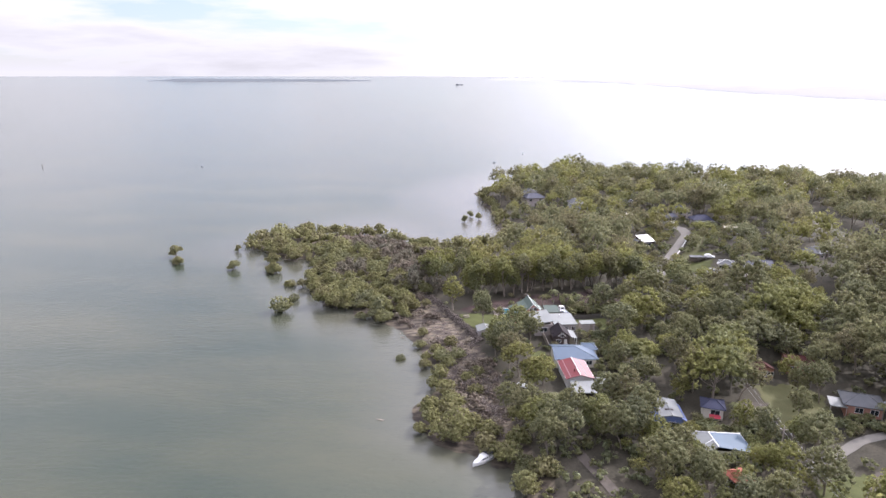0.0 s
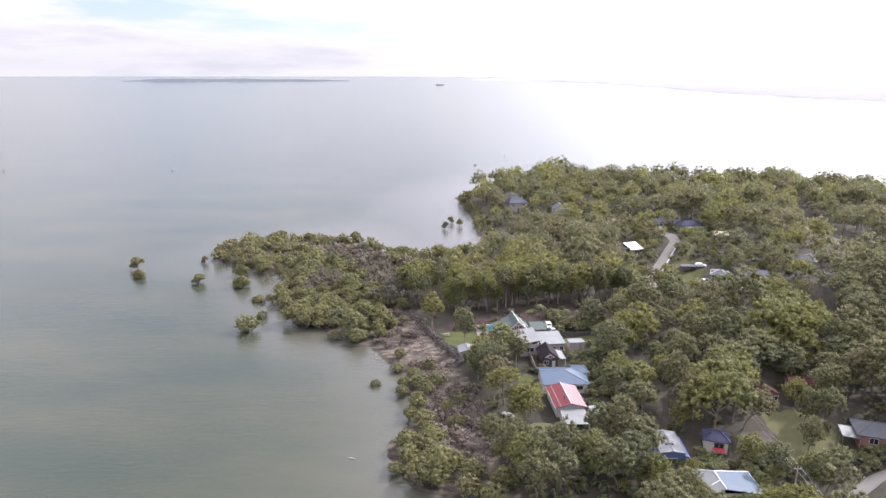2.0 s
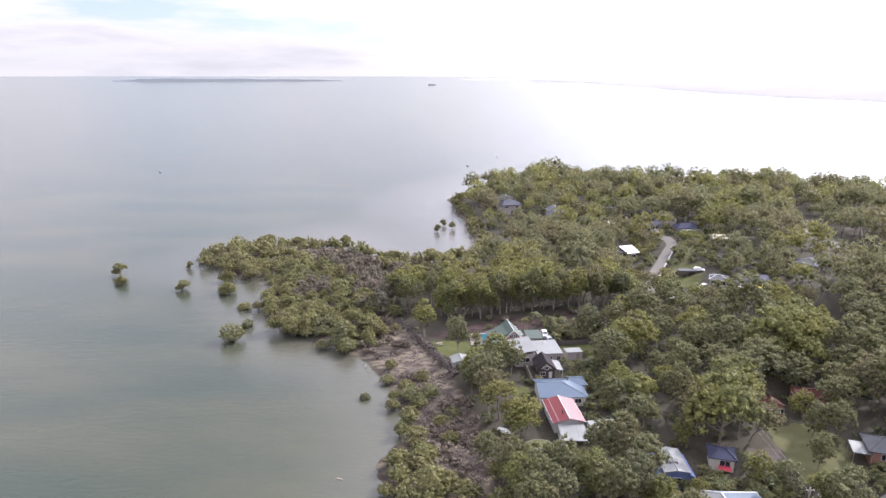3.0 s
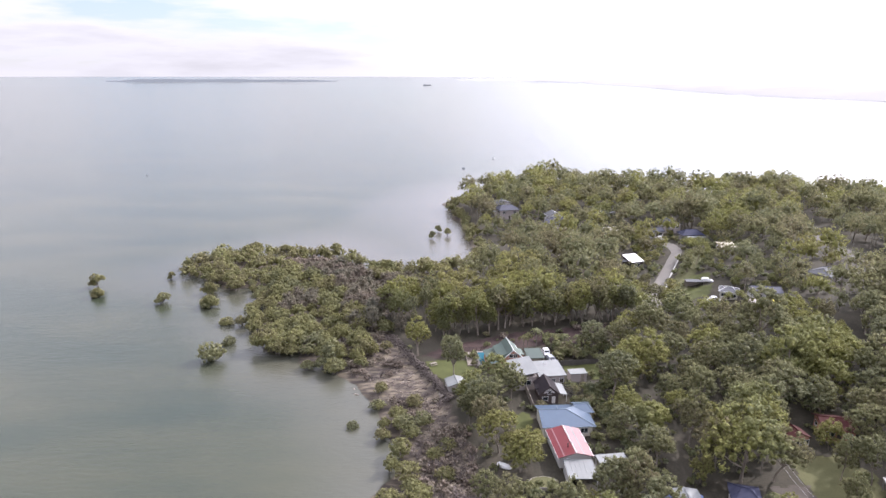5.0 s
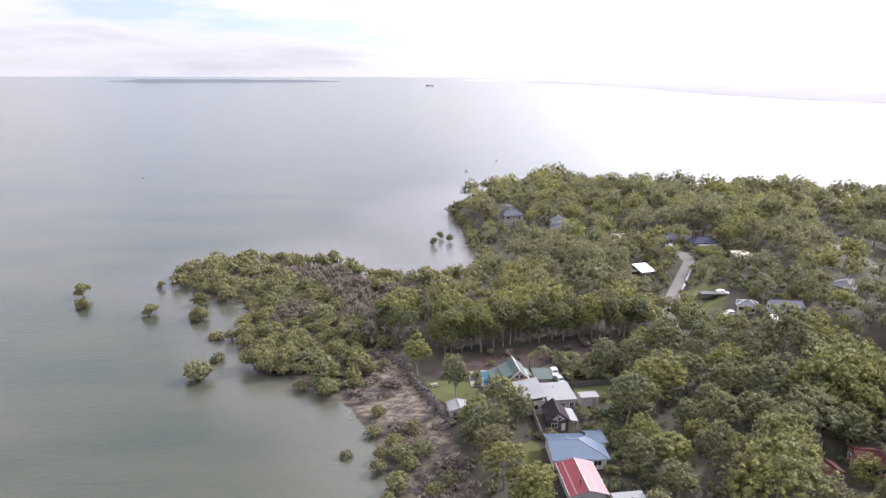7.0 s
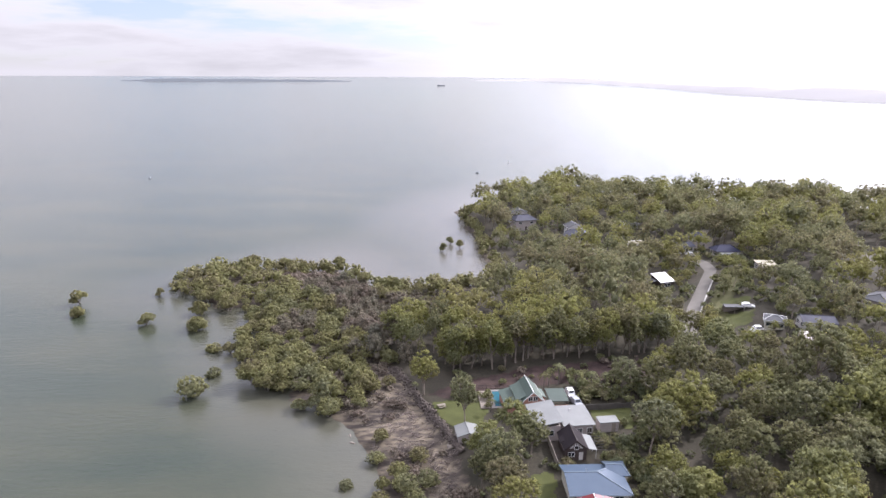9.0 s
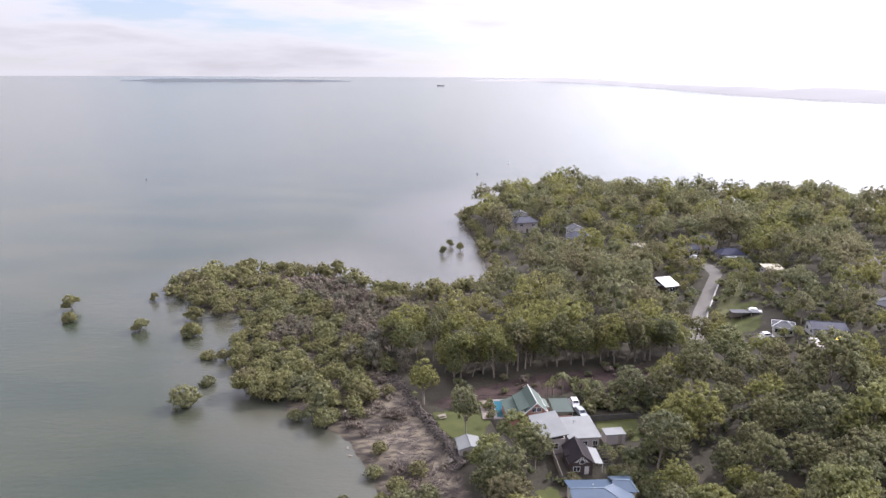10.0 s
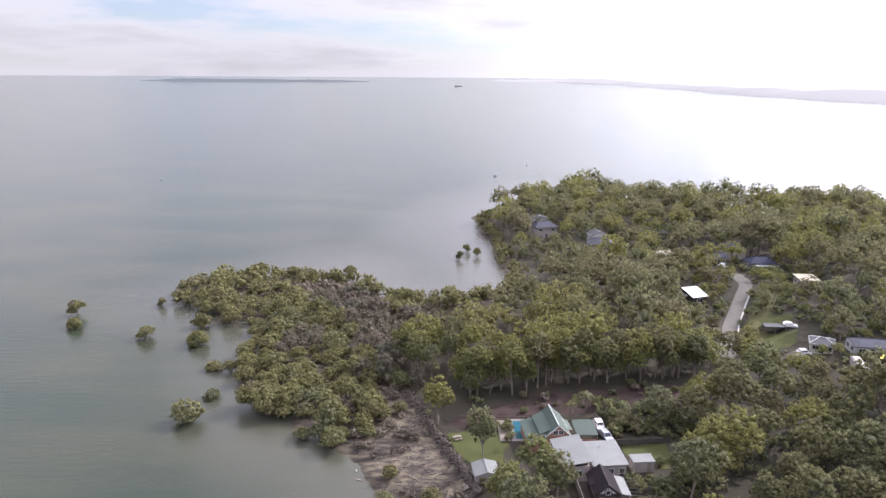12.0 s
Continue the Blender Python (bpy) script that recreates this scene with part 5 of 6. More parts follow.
def door(parent, x, y, z, face="s", mat="dark_wood", w=0.9, h=2.05):
    m = pose(x, y, z, 0, 0, {"s": 0, "e": 90, "n": 180, "w": 270}[face])
    bm = box(bmesh.new(), -w / 2, -0.05, 0, w / 2, 0.02, h)
    bmesh.ops.transform(bm, matrix=m, verts=bm.verts)
    leaf = part("door", bm, M[mat], parent)
    bm = rod(bmesh.new(), m @ Vector((w / 2 - 0.12, -0.09, 1.0)), m @ Vector((w / 2 - 0.02, -0.09, 1.0)), 0.02)
    part("handle", bm, M["steel"], leaf)


def base(name, x, y, rz, label, category="house", group=""):
    return thing(name, x, y, ground_at(x, y), rz, label, category, group)


def simple_house(x, y, rz, w, d, h, rise, shape, roof, wall, label, along="y", over=0.5, cap="trim", hip=None, floor=0.0):
    e = base("house", x, y, rz, label, group="houses among the trees")
    walls_part(e, w, d, h, wall, rise * 0.86 if shape == "gable" else 0.0, along)
    roof_part(e, w, d, h + 0.1, rise, shape, roof, over, along, hip, cap=cap)
    for i in (-1, 1):
        window(e, i * w * 0.28, -d / 2, h - 1.2, 1.6, 1.1, "s")
        window(e, -w / 2, i * d * 0.25, h - 1.2, 1.4, 1.1, "w")
        window(e, w / 2, i * d * 0.25, h - 1.2, 1.4, 1.1, "e")
    door(e, 0, -d / 2, 0.05)
    return e


# white-roofed house of two blocks
e = base("house", 14.2, 181.2, 12, "two-block house with pale grey-white sheet roofs and mauve-grey walls", group="houses among the trees")
walls_part(e, 5.2, 9.0, 3.5, "grey_wall", x=-3.9, y=0.3)
roof_part(e, 5.2, 9.0, 3.9, 0.9, "shed", "white_roof", 0.45, "x", x=-3.9, y=0.3, label="pale sheet roof of the left block")
walls_part(e, 6.4, 7.2, 3.0, "grey_wall", x=3.0, y=0.0)
roof_part(e, 6.4, 7.2, 3.25, 0.55, "shed", "white_roof", 0.4, "y", x=3.0, y=0.0)
b = bmesh.new()
slab(b, [(-7.9, -2.2, 2.75), (-6.9, -2.2, 2.9), (-6.9, 3.2, 2.9), (-7.9, 3.2, 2.75)], 0.1)
part("awning", b, M["white_roof"], e)
for q in (-1.5, 1.2, 3.4):
    window(e, 3.0 + q - 1, -3.6, 1.7, 1.0, 1.1, "s")
window(e, -3.9, -4.2, 1.9, 2.2, 1.2, "s")
b = rod(bmesh.new(), (2.3, 1.6, 3.5), (2.3, 1.6, 4.3), 0.09)
part("vent_pipe", b, M["steel"], e)
door(e, 5.4, -3.6, 0.05)

# small pale shed behind it
e = base("shed", 24.6, 182.3, 12, "small pale sheet-metal garden shed with a flat white roof", "shed")
walls_part(e, 4.3, 2.5, 2.35, "grey_wall")
roof_part(e, 4.3, 2.5, 2.45, 0.12, "shed", "white_roof", 0.12, "y")
door(e, 1.0, -1.25, 0.05, mat="grey_wood")

# green-roofed brick house with its carport, pool and deck
e = base("house", 6.2, 190.8, 12, "two-storey brick house with steep green sheet roof and pale gable trim", group="houses among the trees")
walls_part(e, 4.4, 8.0, 3.6, "brick", 2.1, x=1.2)
roof_part(e, 4.4, 8.0, 3.7, 2.4, "gable", "green_roof", 0.45, x=1.2, label="steep green gable roof")
b = bmesh.new()
slab(b, [(-5.2, -4.7, 2.4), (-1.1, -4.7, 3.5), (-1.1, 4.5, 3.5), (-5.2, 4.5, 2.4)], 0.12)
part("veranda_roof", b, M["green_roof"], e)
b = bmesh.new()
slab(b, [(-2.6, -3.6, 3.75), (0.2, -3.6, 5.0), (0.2, 4.0, 5.0), (-2.6, 4.0, 3.75)], 0.14)
part("step_roof", b, M["green_roof"], e)
box_wall = box(bmesh.new(), -2.4, -3.5, 2.9, 0.0, 3.9, 3.72)
part("step_wall", box_wall, M["cream_wall"], e)
b = bmesh.new()
box(b, -4.9, -4.4, -0.4, -1.0, 4.2, 2.3)
part("veranda_room", b, M["brick"], e)
b = bmesh.new()
slab(b, [(3.5, -1.2, 3.6), (5.2, -1.2, 2.9), (5.2, 3.0, 2.9), (3.5, 3.0, 3.6)], 0.12)
part("wing_roof", b, M["green_roof"], e)
b = bmesh.new()
box(b, 3.4, -1.0, -0.4, 5.0, 2.7, 2.8)
part("wing_wall", b, M["brick"], e)
for s, z in ((-0.7, 1.6), (0.7, 1.6), (-0.35, 4.2), (0.42, 4.2)):
    window(e, 1.2 + s * 1.5, -4.0, z, 0.95, 1.0, "s")
for s in (-1, 1):
    b = bmesh.new()
    slab(b, [(1.2, -4.53, 6.12), (1.2 + s * 2.68, -4.53, 3.72), (1.2 + s * 2.68, -4.45, 3.72), (1.2, -4.45, 6.12)], 0.2)
    part("barge_board", b, M["trim"], e)
e = base("carport", 14.2, 192.6, 8, "dark green flat-roofed carport on posts", "carport")
b = bmesh.new()
slab(b, [(-2.3, -3, 2.6), (2.3, -3, 2.6), (2.3, 3, 2.85), (-2.3, 3, 2.85)], 0.14)
part("roof", b, M["dark_green_roof"], e)
for sx in (-2.1, 2.1):
    for sy in (-2.8, 2.8):
        part("post", box(bmesh.new(), sx - 0.06, sy - 0.06, -0.3, sx + 0.06, sy + 0.06, 2.5), M["grey_wood"], e)
part("wall", box(bmesh.new(), -2.2, -2.95, -0.3, 2.2, -2.8, 1.5), M["brick"], e)
e = base("swimming_pool", 0.4, 194.2, 8, "rectangular turquoise swimming pool with pale paved edge", "pool")
b = bmesh.new()
for q in ((-2.3, -4.6, -1.35, 4.6), (1.35, -4.6, 1.9, 4.6), (-1.35, -4.6, 1.35, -3.8), (-1.35, 3.8, 1.35, 4.6)):
    box(b, q[0], q[1], -0.3, q[2], q[3], 0.22, 0.02)
part("coping", b, M["paving"], e)
part("water", box(bmesh.new(), -1.35, -3.8, -0.3, 1.35, 3.8, 0.14), M["pool_tile"], e, "clear turquoise water")
e = base("deck", -3.2, 193.4, 8, "weathered timber deck with boards beside the pool", "deck")
for i in range(9):
    part("plank", box(bmesh.new(), -1.2, -4.4 + i * 0.98, 0.05, 1.2, -4.4 + i * 0.98 + 0.9, 0.22, 0.01), M["pale_wood"], e)
e = base("fence", -4.8, 196.6, 4, "low dark pool fence of posts and rails", "fence")
for i in range(10):
    part("post", box(bmesh.new(), i * 1.1, 2.2, -0.3, i * 1.1 + 0.08, 2.28, 1.25), M["dark_wood"], e)
for z in (0.35, 1.1):
    part("rail", box(bmesh.new(), 0, 2.21, z, 10, 2.27, z + 0.09), M["dark_wood"], e)

# dark timber house with steep white-edged gables
e = base("house", 15.9, 172.6, 8, "dark-stained timber house with steep gables and white-edged front", group="houses among the trees")
e.scale = (0.96, 0.82, 0.86)
walls_part(e, 4.6, 7.6, 3.0, "dark_wood", 2.1)
roof_part(e, 4.6, 7.6, 3.0, 2.4, "gable", "brown_roof", 0.4, cap="dark_wood", label="steep dark brown roof")
bm = bmesh.new()
slab(bm, [(-2.9, -1.0, 3.1), (0, -1.0, 4.9), (0, 1.6, 4.9), (-2.9, 1.6, 3.1)], 0.14)
part("dormer_roof", bm, M["brown_roof"], e)
for s in (-1, 1):
    b = bmesh.new()
    slab(b, [(0, -4.26, 5.48), (s * 2.7, -4.26, 2.72), (s * 2.7, -4.18, 2.72), (0, -4.18, 5.48)], 0.2)
    part("barge_board", b, M["dark_wood"], e)
b = bmesh.new()
for front in (-3.9, -3.84):
    for q in ((-1.55, 3.15), (1.55, 3.15), (0.0, 4.75)):
        b.verts.new((q[0], front, q[1]))
b.verts.ensure_lookup_table()
for f in ((0, 1, 2), (5, 4, 3), (0, 3, 4, 1), (1, 4, 5, 2), (2, 5, 3, 0)):
    b.faces.new([b.verts[i] for i in f])
bmesh.ops.recalc_face_normals(b, faces=b.faces)
part("gable_panel", b, M["white_wall"], e, "pale gable infill panel")
for q, r in (((0, 3.1), (0, 4.9)), ((-0.75, 3.1), (-0.4, 4.3)), ((0.75, 3.1), (0.4, 4.3)), ((-1.6, 3.15), (1.6, 3.15))):
    part("gable_beam", rod(bmesh.new(), (q[0], -3.93, q[1]), (r[0], -3.93, r[1]), 0.09, sides=4), M["dark_wood"], e, "dark timber beam")
for q in (-1.6, 0.9):
    part("skylight", slab(bmesh.new(), [(-1.9, q, 3.95 - 0.42), (-1.0, q, 4.42), (-1.0, q + 0.7, 4.42), (-1.9, q + 0.7, 3.95 - 0.42)], 0.05), M["white_wall"], e, "pale roof light")
for i in range(6):
    part("pergola_beam", box(bmesh.new(), 4.75, -3.3 + i * 1.25, 2.2, 6.9, -3.2 + i * 1.25, 2.34), M["shaded_wood"], e)
for q in (-3.3, 2.95):
    part("pergola_post", box(bmesh.new(), 6.75, q, -0.3, 6.87, q + 0.12, 2.2), M["grey_wood"], e)
window(e, 0, -3.92, 3.4, 0.8, 0.9, "s")
window(e, -1.0, -3.8, 1.5, 1.3, 1.1, "s")
door(e, 1.1, -3.8, 0.05, mat="white_wall")
b = bmesh.new()
slab(b, [(2.75, -3.4, 2.75), (4.7, -3.4, 2.35), (4.7, 3.6, 2.35), (2.75, 3.6, 2.75)], 0.1)
part("porch_roof", b, M["white_roof"], e, "pale sheet porch roof")
for q in (-3.2, 0.1, 3.3):
    part("post", box(bmesh.new(), 4.5, q, -0.3, 4.6, q + 0.1, 2.3), M["trim"], e)
e = base("fence", 12.4, 166.6, 8, "grey timber side fence", "fence")
for i in range(11):
    part("panel", box(bmesh.new(), -0.05, i * 1.0, -0.3, 0.03, i * 1.0 + 0.95, 1.7), M["grey_wood"], e)

# blue hip-roofed house
e = base("house", 18.7, 159.3, 7, "low house with broad light-blue hipped sheet roof", group="houses among the trees")
walls_part(e, 10.6, 8.6, 2.7, "cream_wall")
b = bmesh.new()
slab(b, [(-5.9, -4.9, 2.8), (5.9, -4.9, 2.8), (0.4, 0.2, 4.3), (-5.9, 0.2, 4.3)], 0.14)
slab(b, [(-5.9, 0.2, 4.3), (0.4, 0.2, 4.3), (5.9, 4.9, 2.8), (-5.9, 4.9, 2.8)], 0.14)
slab(b, [(5.9, -4.9, 2.8), (5.9, 4.9, 2.8), (0.4, 0.2, 4.3)], 0.14)
bmesh.ops.remove_doubles(b, verts=b.verts, dist=0.0005)
bmesh.ops.recalc_face_normals(b, faces=b.faces)
roof = part("roof", b, M["blue_roof"], e, "broad light-blue sheet roof, hipped at one end")
for q, r in (((-5.9, 0.2, 4.33), (0.4, 0.2, 4.33)), ((0.4, 0.2, 4.33), (5.9, -4.9, 2.83)), ((0.4, 0.2, 4.33), (5.9, 4.9, 2.83))):
    part("ridge_cap", rod(bmesh.new(), q, r, 0.1, sides=6), M["ridge_blue"], roof, "pale ridge cap")
for q in (-4.9, 4.9):
    part("gutter", box(bmesh.new(), -5.9, q - 0.07, 2.62, 5.9, q + 0.07, 2.76), M["ridge_blue"], roof)
b = bmesh.new()
slab(b, [(2.6, 0.6, 3.0), (7.0, 0.6, 3.0), (6.0, 3.0, 3.95), (2.6, 3.0, 4.1)], 0.12)
slab(b, [(2.6, 3.0, 4.1), (6.0, 3.0, 3.95), (7.0, 5.6, 3.0), (2.6, 5.6, 3.0)], 0.12)
slab(b, [(7.0, 0.6, 3.0), (7.0, 5.6, 3.0), (6.0, 3.0, 3.95)], 0.12)
wing = part("wing_roof", b, M["blue_roof"], e, "smaller light-blue hipped wing")
for q, r in (((2.6, 3.0, 4.12), (6.0, 3.0, 3.98)), ((6.0, 3.0, 3.98), (7.0, 0.6, 3.03))):
    part("ridge_cap", rod(bmesh.new(), q, r, 0.1, sides=6), M["ridge_blue"], wing)
part("wing_wall", box(bmesh.new(), 5.32, 1.0, -0.3, 6.6, 5.2, 2.95), M["cream_wall"], e)
for q in (-3.5, 0, 3.5):
    window(e, q, -4.3, 1.5, 1.5, 1.1, "s")
part("vent_pipe", rod(bmesh.new(), (-1.5, 0.8, 4.0), (-1.5, 0.8, 4.7), 0.1), M["steel"], e)

# red gabled house and its white lean-tos
e = base("house", 18.5, 148.5, 9, "glossy red sheet-metal gable roof house, pink sun glare painted on one slope", group="houses among the trees")
walls_part(e, 6.4, 9.8, 2.5, "white_wall", 0.8)
roof_part(e, 6.4, 9.8, 2.6, 0.98, "gable", "red_roof", 0.45, cap="trim", label="red gable roof with a white ridge cap")
for s in (-1, 1):
    b = bmesh.new()
    slab(b, [(0, -5.40, 3.62), (s * 3.68, -5.40, 2.64), (s * 3.68, -5.36, 2.64), (0, -5.36, 3.62)], 0.16)
    part("barge_board", b, M["pale_red_roof"], e)


def on_slope(x):
    return 3.59 - abs(x) * 0.98 / 3.65


# the pink sheets paint the sun's glare onto the right slope
for x0, x1, mat, words in ((-2.5, -2.3, "pale_red_roof", "narrow pale pink sheet"), (0.16, 1.5, "pale_red_roof", "pink roof sheet, sun glare painted in"), (1.52, 1.86, "white_roof", "translucent pale roof sheet"), (1.88, 3.6, "pale_red_roof", "pink roof sheet, sun glare painted in")):
    part("roof_sheet", slab(bmesh.new(), [(x0, -5.3, on_slope(x0) + 0.03), (x1, -5.3, on_slope(x1) + 0.03), (x1, 5.3, on_slope(x1) + 0.03), (x0, 5.3, on_slope(x0) + 0.03)], 0.03), M[mat], e, words)
part("flue", rod(bmesh.new(), (-1.0, -2.6, 3.2), (-1.0, -2.6, 4.2), 0.11), M["dark_wood"], e)
window(e, -1.8, -4.9, 1.5, 1.4, 1.1, "s")
e = base("lean_to", 19.8, 139.9, 4, "white flat-roofed patio shelter built on in front of a house", "shelter")
b = bmesh.new()
slab(b, [(-2.9, -3.0, 2.0), (2.9, -3.0, 2.0), (2.9, 3.0, 2.3), (-2.9, 3.0, 2.3)], 0.12)
part("roof", b, M["white_roof"], e)
for i in range(7):
    x = -2.7 + i * 0.9
    part("roof_rib", slab(bmesh.new(), [(x, -3.0, 2.04), (x + 0.08, -3.0, 2.04), (x + 0.08, 3.0, 2.34), (x, 3.0, 2.34)], 0.035), M["white_roof"], e)
for sx in (-2.7, 2.7):
    for sy in (-2.8, 0.0):
        part("post", box(bmesh.new(), sx - 0.06, sy - 0.06, -0.3, sx + 0.06, sy + 0.06, 1.95), M["trim"], e)
part("screen", box(bmesh.new(), -2.85, -2.7, -0.3, -2.75, 2.6, 1.9), M["white_wall"], e)
e = base("lean_to", 26.4, 143.0, 12, "long white sheet-roofed carport under trees", "shelter")
b = bmesh.new()
slab(b, [(-3.0, -1.6, 2.6), (3.0, -1.6, 2.6), (3.0, 1.6, 2.8), (-3.0, 1.6, 2.8)], 0.12)
part("roof", b, M["white_roof"], e)
for sx in (-2.8, 2.8):
    for sy in (-1.4, 1.4):
        part("post", box(bmesh.new(), sx - 0.06, sy - 0.06, -0.3, sx + 0.06, sy + 0.06, 2.5), M["trim"], e)
e = base("terrace", 12.4, 137.4, 5, "raised pale lawn terrace with a low stone edge", "terrace")
bm = bmesh.new()
bmesh.ops.create_cone(bm, cap_ends=True, segments=20, radius1=2.7, radius2=2.6, depth=1.0, matrix=Matrix.Translation((0, 0, 0.2)) @ Matrix.Diagonal((1.1, 0.72, 1, 1)))
part("edge", bm, M["paving"], e)
bm = bmesh.new()
bmesh.ops.create_cone(bm, cap_ends=True, segments=20, radius1=2.4, radius2=2.35, depth=0.1, matrix=Matrix.Translation((0, 0, 0.72)) @ Matrix.Diagonal((1.1, 0.72, 1, 1)))
part("turf", bm, M["dry_grass"], e)

# three houses of the near garden plots
e = base("house", 37.2, 128.3, 2, "tall white-roofed house with lower bright blue side roofs", group="houses among the trees")
walls_part(e, 4.4, 7.6, 3.7, "blue_wall")
roof_part(e, 4.4, 7.6, 3.8, 0.4, "gable", "white_roof", 0.3, label="weathered off-white low gable roof", cap="white_roof")
for s in (-1, 1):
    b = bmesh.new()
    p = [(s * 2.25, -3.9, 3.35), (s * 3.5, -3.9, 2.75), (s * 3.5, 3.7, 2.75), (s * 2.25, 3.7, 3.35)]
    slab(b, p if s > 0 else p[::-1], 0.1)
    part("side_roof", b, M["blue_wall"], e, "bright blue skillion roof")
    part("side_wall", box(bmesh.new(), min(s * 2.2, s * 3.3), -3.5, -0.3, max(s * 2.2, s * 3.3), 3.3, 2.7), M["blue_wall"], e)
for i in range(3):
    part("skylight", box(bmesh.new(), -0.9 + i * 0.6, -1.6, 4.0, -0.4 + i * 0.6, -1.1, 4.26), M["dark_wood"], e)
window(e, 0, -3.8, 1.8, 1.8, 1.2, "s")
e = base("house", 48.3, 132.9, -12, "small cream cottage with a navy hipped roof and red awning", group="houses among the trees")
walls_part(e, 4.4, 4.2, 2.9, "cream_wall")
roof_part(e, 4.4, 4.2, 3.0, 1.1, "hip", "navy_roof", 0.45, "x", cap="navy_roof", hip=2.0)
window(e, 0.5, -2.1, 1.8, 1.9, 1.3, "s")
part("awning", slab(bmesh.new(), [(-0.7, -3.3, 1.0), (1.7, -3.3, 1.0), (1.7, -2.12, 1.35), (-0.7, -2.12, 1.35)], 0.06), M["red_cloth"], e, "red awning")
e = base("house", 45.9, 117.0, 6, "low house with pale blue sheet roof and white ridge caps", group="houses among the trees")
walls_part(e, 8.6, 6.8, 2.6, "cream_wall")
b = bmesh.new()
slab(b, [(-2.4, -4.0, 4.0), (5.0, -4.0, 2.7), (5.0, 3.2, 2.7), (-2.4, 1.6, 4.0)], 0.14)
slab(b, [(-2.4, 1.6, 4.0), (5.0, 3.2, 2.7), (-5.2, 4.2, 2.7)], 0.14)
roof = part("roof", b, M["pale_blue_roof"], e, "light blue sheet roof")
# white sheet colour paints the bright reflection on this blue roof's left slope
part("side_roof", slab(bmesh.new(), [(-5.2, -4.0, 2.7), (-2.4, -4.0, 4.0), (-2.4, 1.6, 4.0), (-5.2, 4.2, 2.7)], 0.14), M["white_roof"], roof, "pale side slope, bright reflection painted in")
for q, r in (((-2.4, -4.0, 4.03), (-2.4, 1.6, 4.03)), ((-2.4, 1.6, 4.03), (5.0, 3.2, 2.73)), ((-2.4, 1.6, 4.03), (-5.2, 4.2, 2.73)), ((-2.4, -1.2, 4.03), (-5.2, -1.9, 2.75))):
    part("ridge_cap", rod(bmesh.new(), q, r, 0.11, sides=6), M["trim"], roof, "white ridge cap")
part("gutter", box(bmesh.new(), 4.96, -4.0, 2.5, 5.1, 3.2, 2.64), M["trim"], roof)
for q in (-1.5, 0.4, 2.3):
    window(e, q, -3.4, 1.5, 1.3, 1.2, "s")
for x, y, q in ((42.6, 111.6, 0.40), (45.4, 111.2, 0.34), (47.8, 111.8, 0.42), (50.6, 111.4, 0.46), (51.8, 114.6, 0.40), (39.6, 113.8, 0.5), (52.4, 118.2, 0.38)):
    GARDEN.put(x, y, q)
simple_house(45.6, 105.4, 20, 3.2, 3.2, 2.5, 1.0, "hip", "tile_roof", "cream_wall", "small house with an orange-red tiled roof under gum trees", cap="tile_roof", hip=2.3)
e = base("house", 81.8, 136.0, -14, "brick house with grey hipped roof beside a clearing", group="houses among the trees")
walls_part(e, 7.4, 6.0, 2.7, "brick")
roof_part(e, 7.4, 6.0, 2.8, 1.5, "hip", "grey_roof", 0.6, "x", cap="grey_roof", hip=3.4)
window(e, -1, -3.0, 1.5, 1.5, 1.2, "s")
window(e, 2, -3.0, 1.5, 1.5, 1.2, "s")
e = base("carport", 76.6, 135.4, -14, "white flat sheet carport on steel posts", "carport")
part("roof", slab(bmesh.new(), [(-2.0, -1.8, 2.5), (1.6, -1.8, 2.5), (1.6, 2.6, 2.75), (-2.0, 2.6, 2.75)], 0.12), M["white_roof"], e)
for sx in (-1.8, 1.4):
    for sy in (-1.6, 2.4):
        part("post", box(bmesh.new(), sx - 0.05, sy - 0.05, -0.3, sx + 0.05, sy + 0.05, 2.4), M["steel"], e)
simple_house(67.0, 155.0, 10, 3.6, 3.6, 2.4, 0.9, "gable", "rust_roof", "brick", "small outbuilding with rust-red roof among gums", over=0.3, cap="rust_roof")
simple_house(76.5, 158.2, -8, 6.2, 6.0, 2.5, 1.3, "gable", "rust_roof", "brick", "dark red-roofed house half hidden by gums", "x", cap="rust_roof")

# shrubs beside the parked cars
for x, y, q in ((20.9, 194.4, 1.5), (22.4, 196.8, 1.8), (24.0, 199.2, 1.8), (25.2, 195.8, 1.6), (21.2, 200.6, 1.7)):
    SHRUB.put(x, y, q)

# farther houses
for x, y, q in ((79.8, 233.8, 0.34), (83.4, 233.2, 0.38)):
    GARDEN.put(x, y, q)
e = base("house", 60.3, 285.4, 22, "tall shed-like house with a glaring white sheet roof", group="houses among the trees")
walls_part(e, 5.6, 6.2, 3.0, "dark_wood")
roof_part(e, 5.6, 6.2, 3.2, 1.5, "shed", "trim", 0.3, "y")
part("upper_wall", box(bmesh.new(), -2.8, 2.9, 2.9, 2.8, 3.1, 4.5), M["dark_wood"], e)
part("side_roof", slab(bmesh.new(), [(-4.9, -1.2, 3.0), (-3.15, -1.2, 3.2), (-3.15, 3.2, 3.2), (-4.9, 3.2, 3.0)], 0.1), M["grey_roof"], e)
window(e, 0, -3.1, 1.8, 2.2, 1.3, "s")
simple_house(92.2, 236.0, -4, 8.6, 5.8, 2.7, 1.2, "gable", "slate_roof", "white_wall", "long low house with blue-grey sheet roof and white walls", "x", cap="slate_roof")
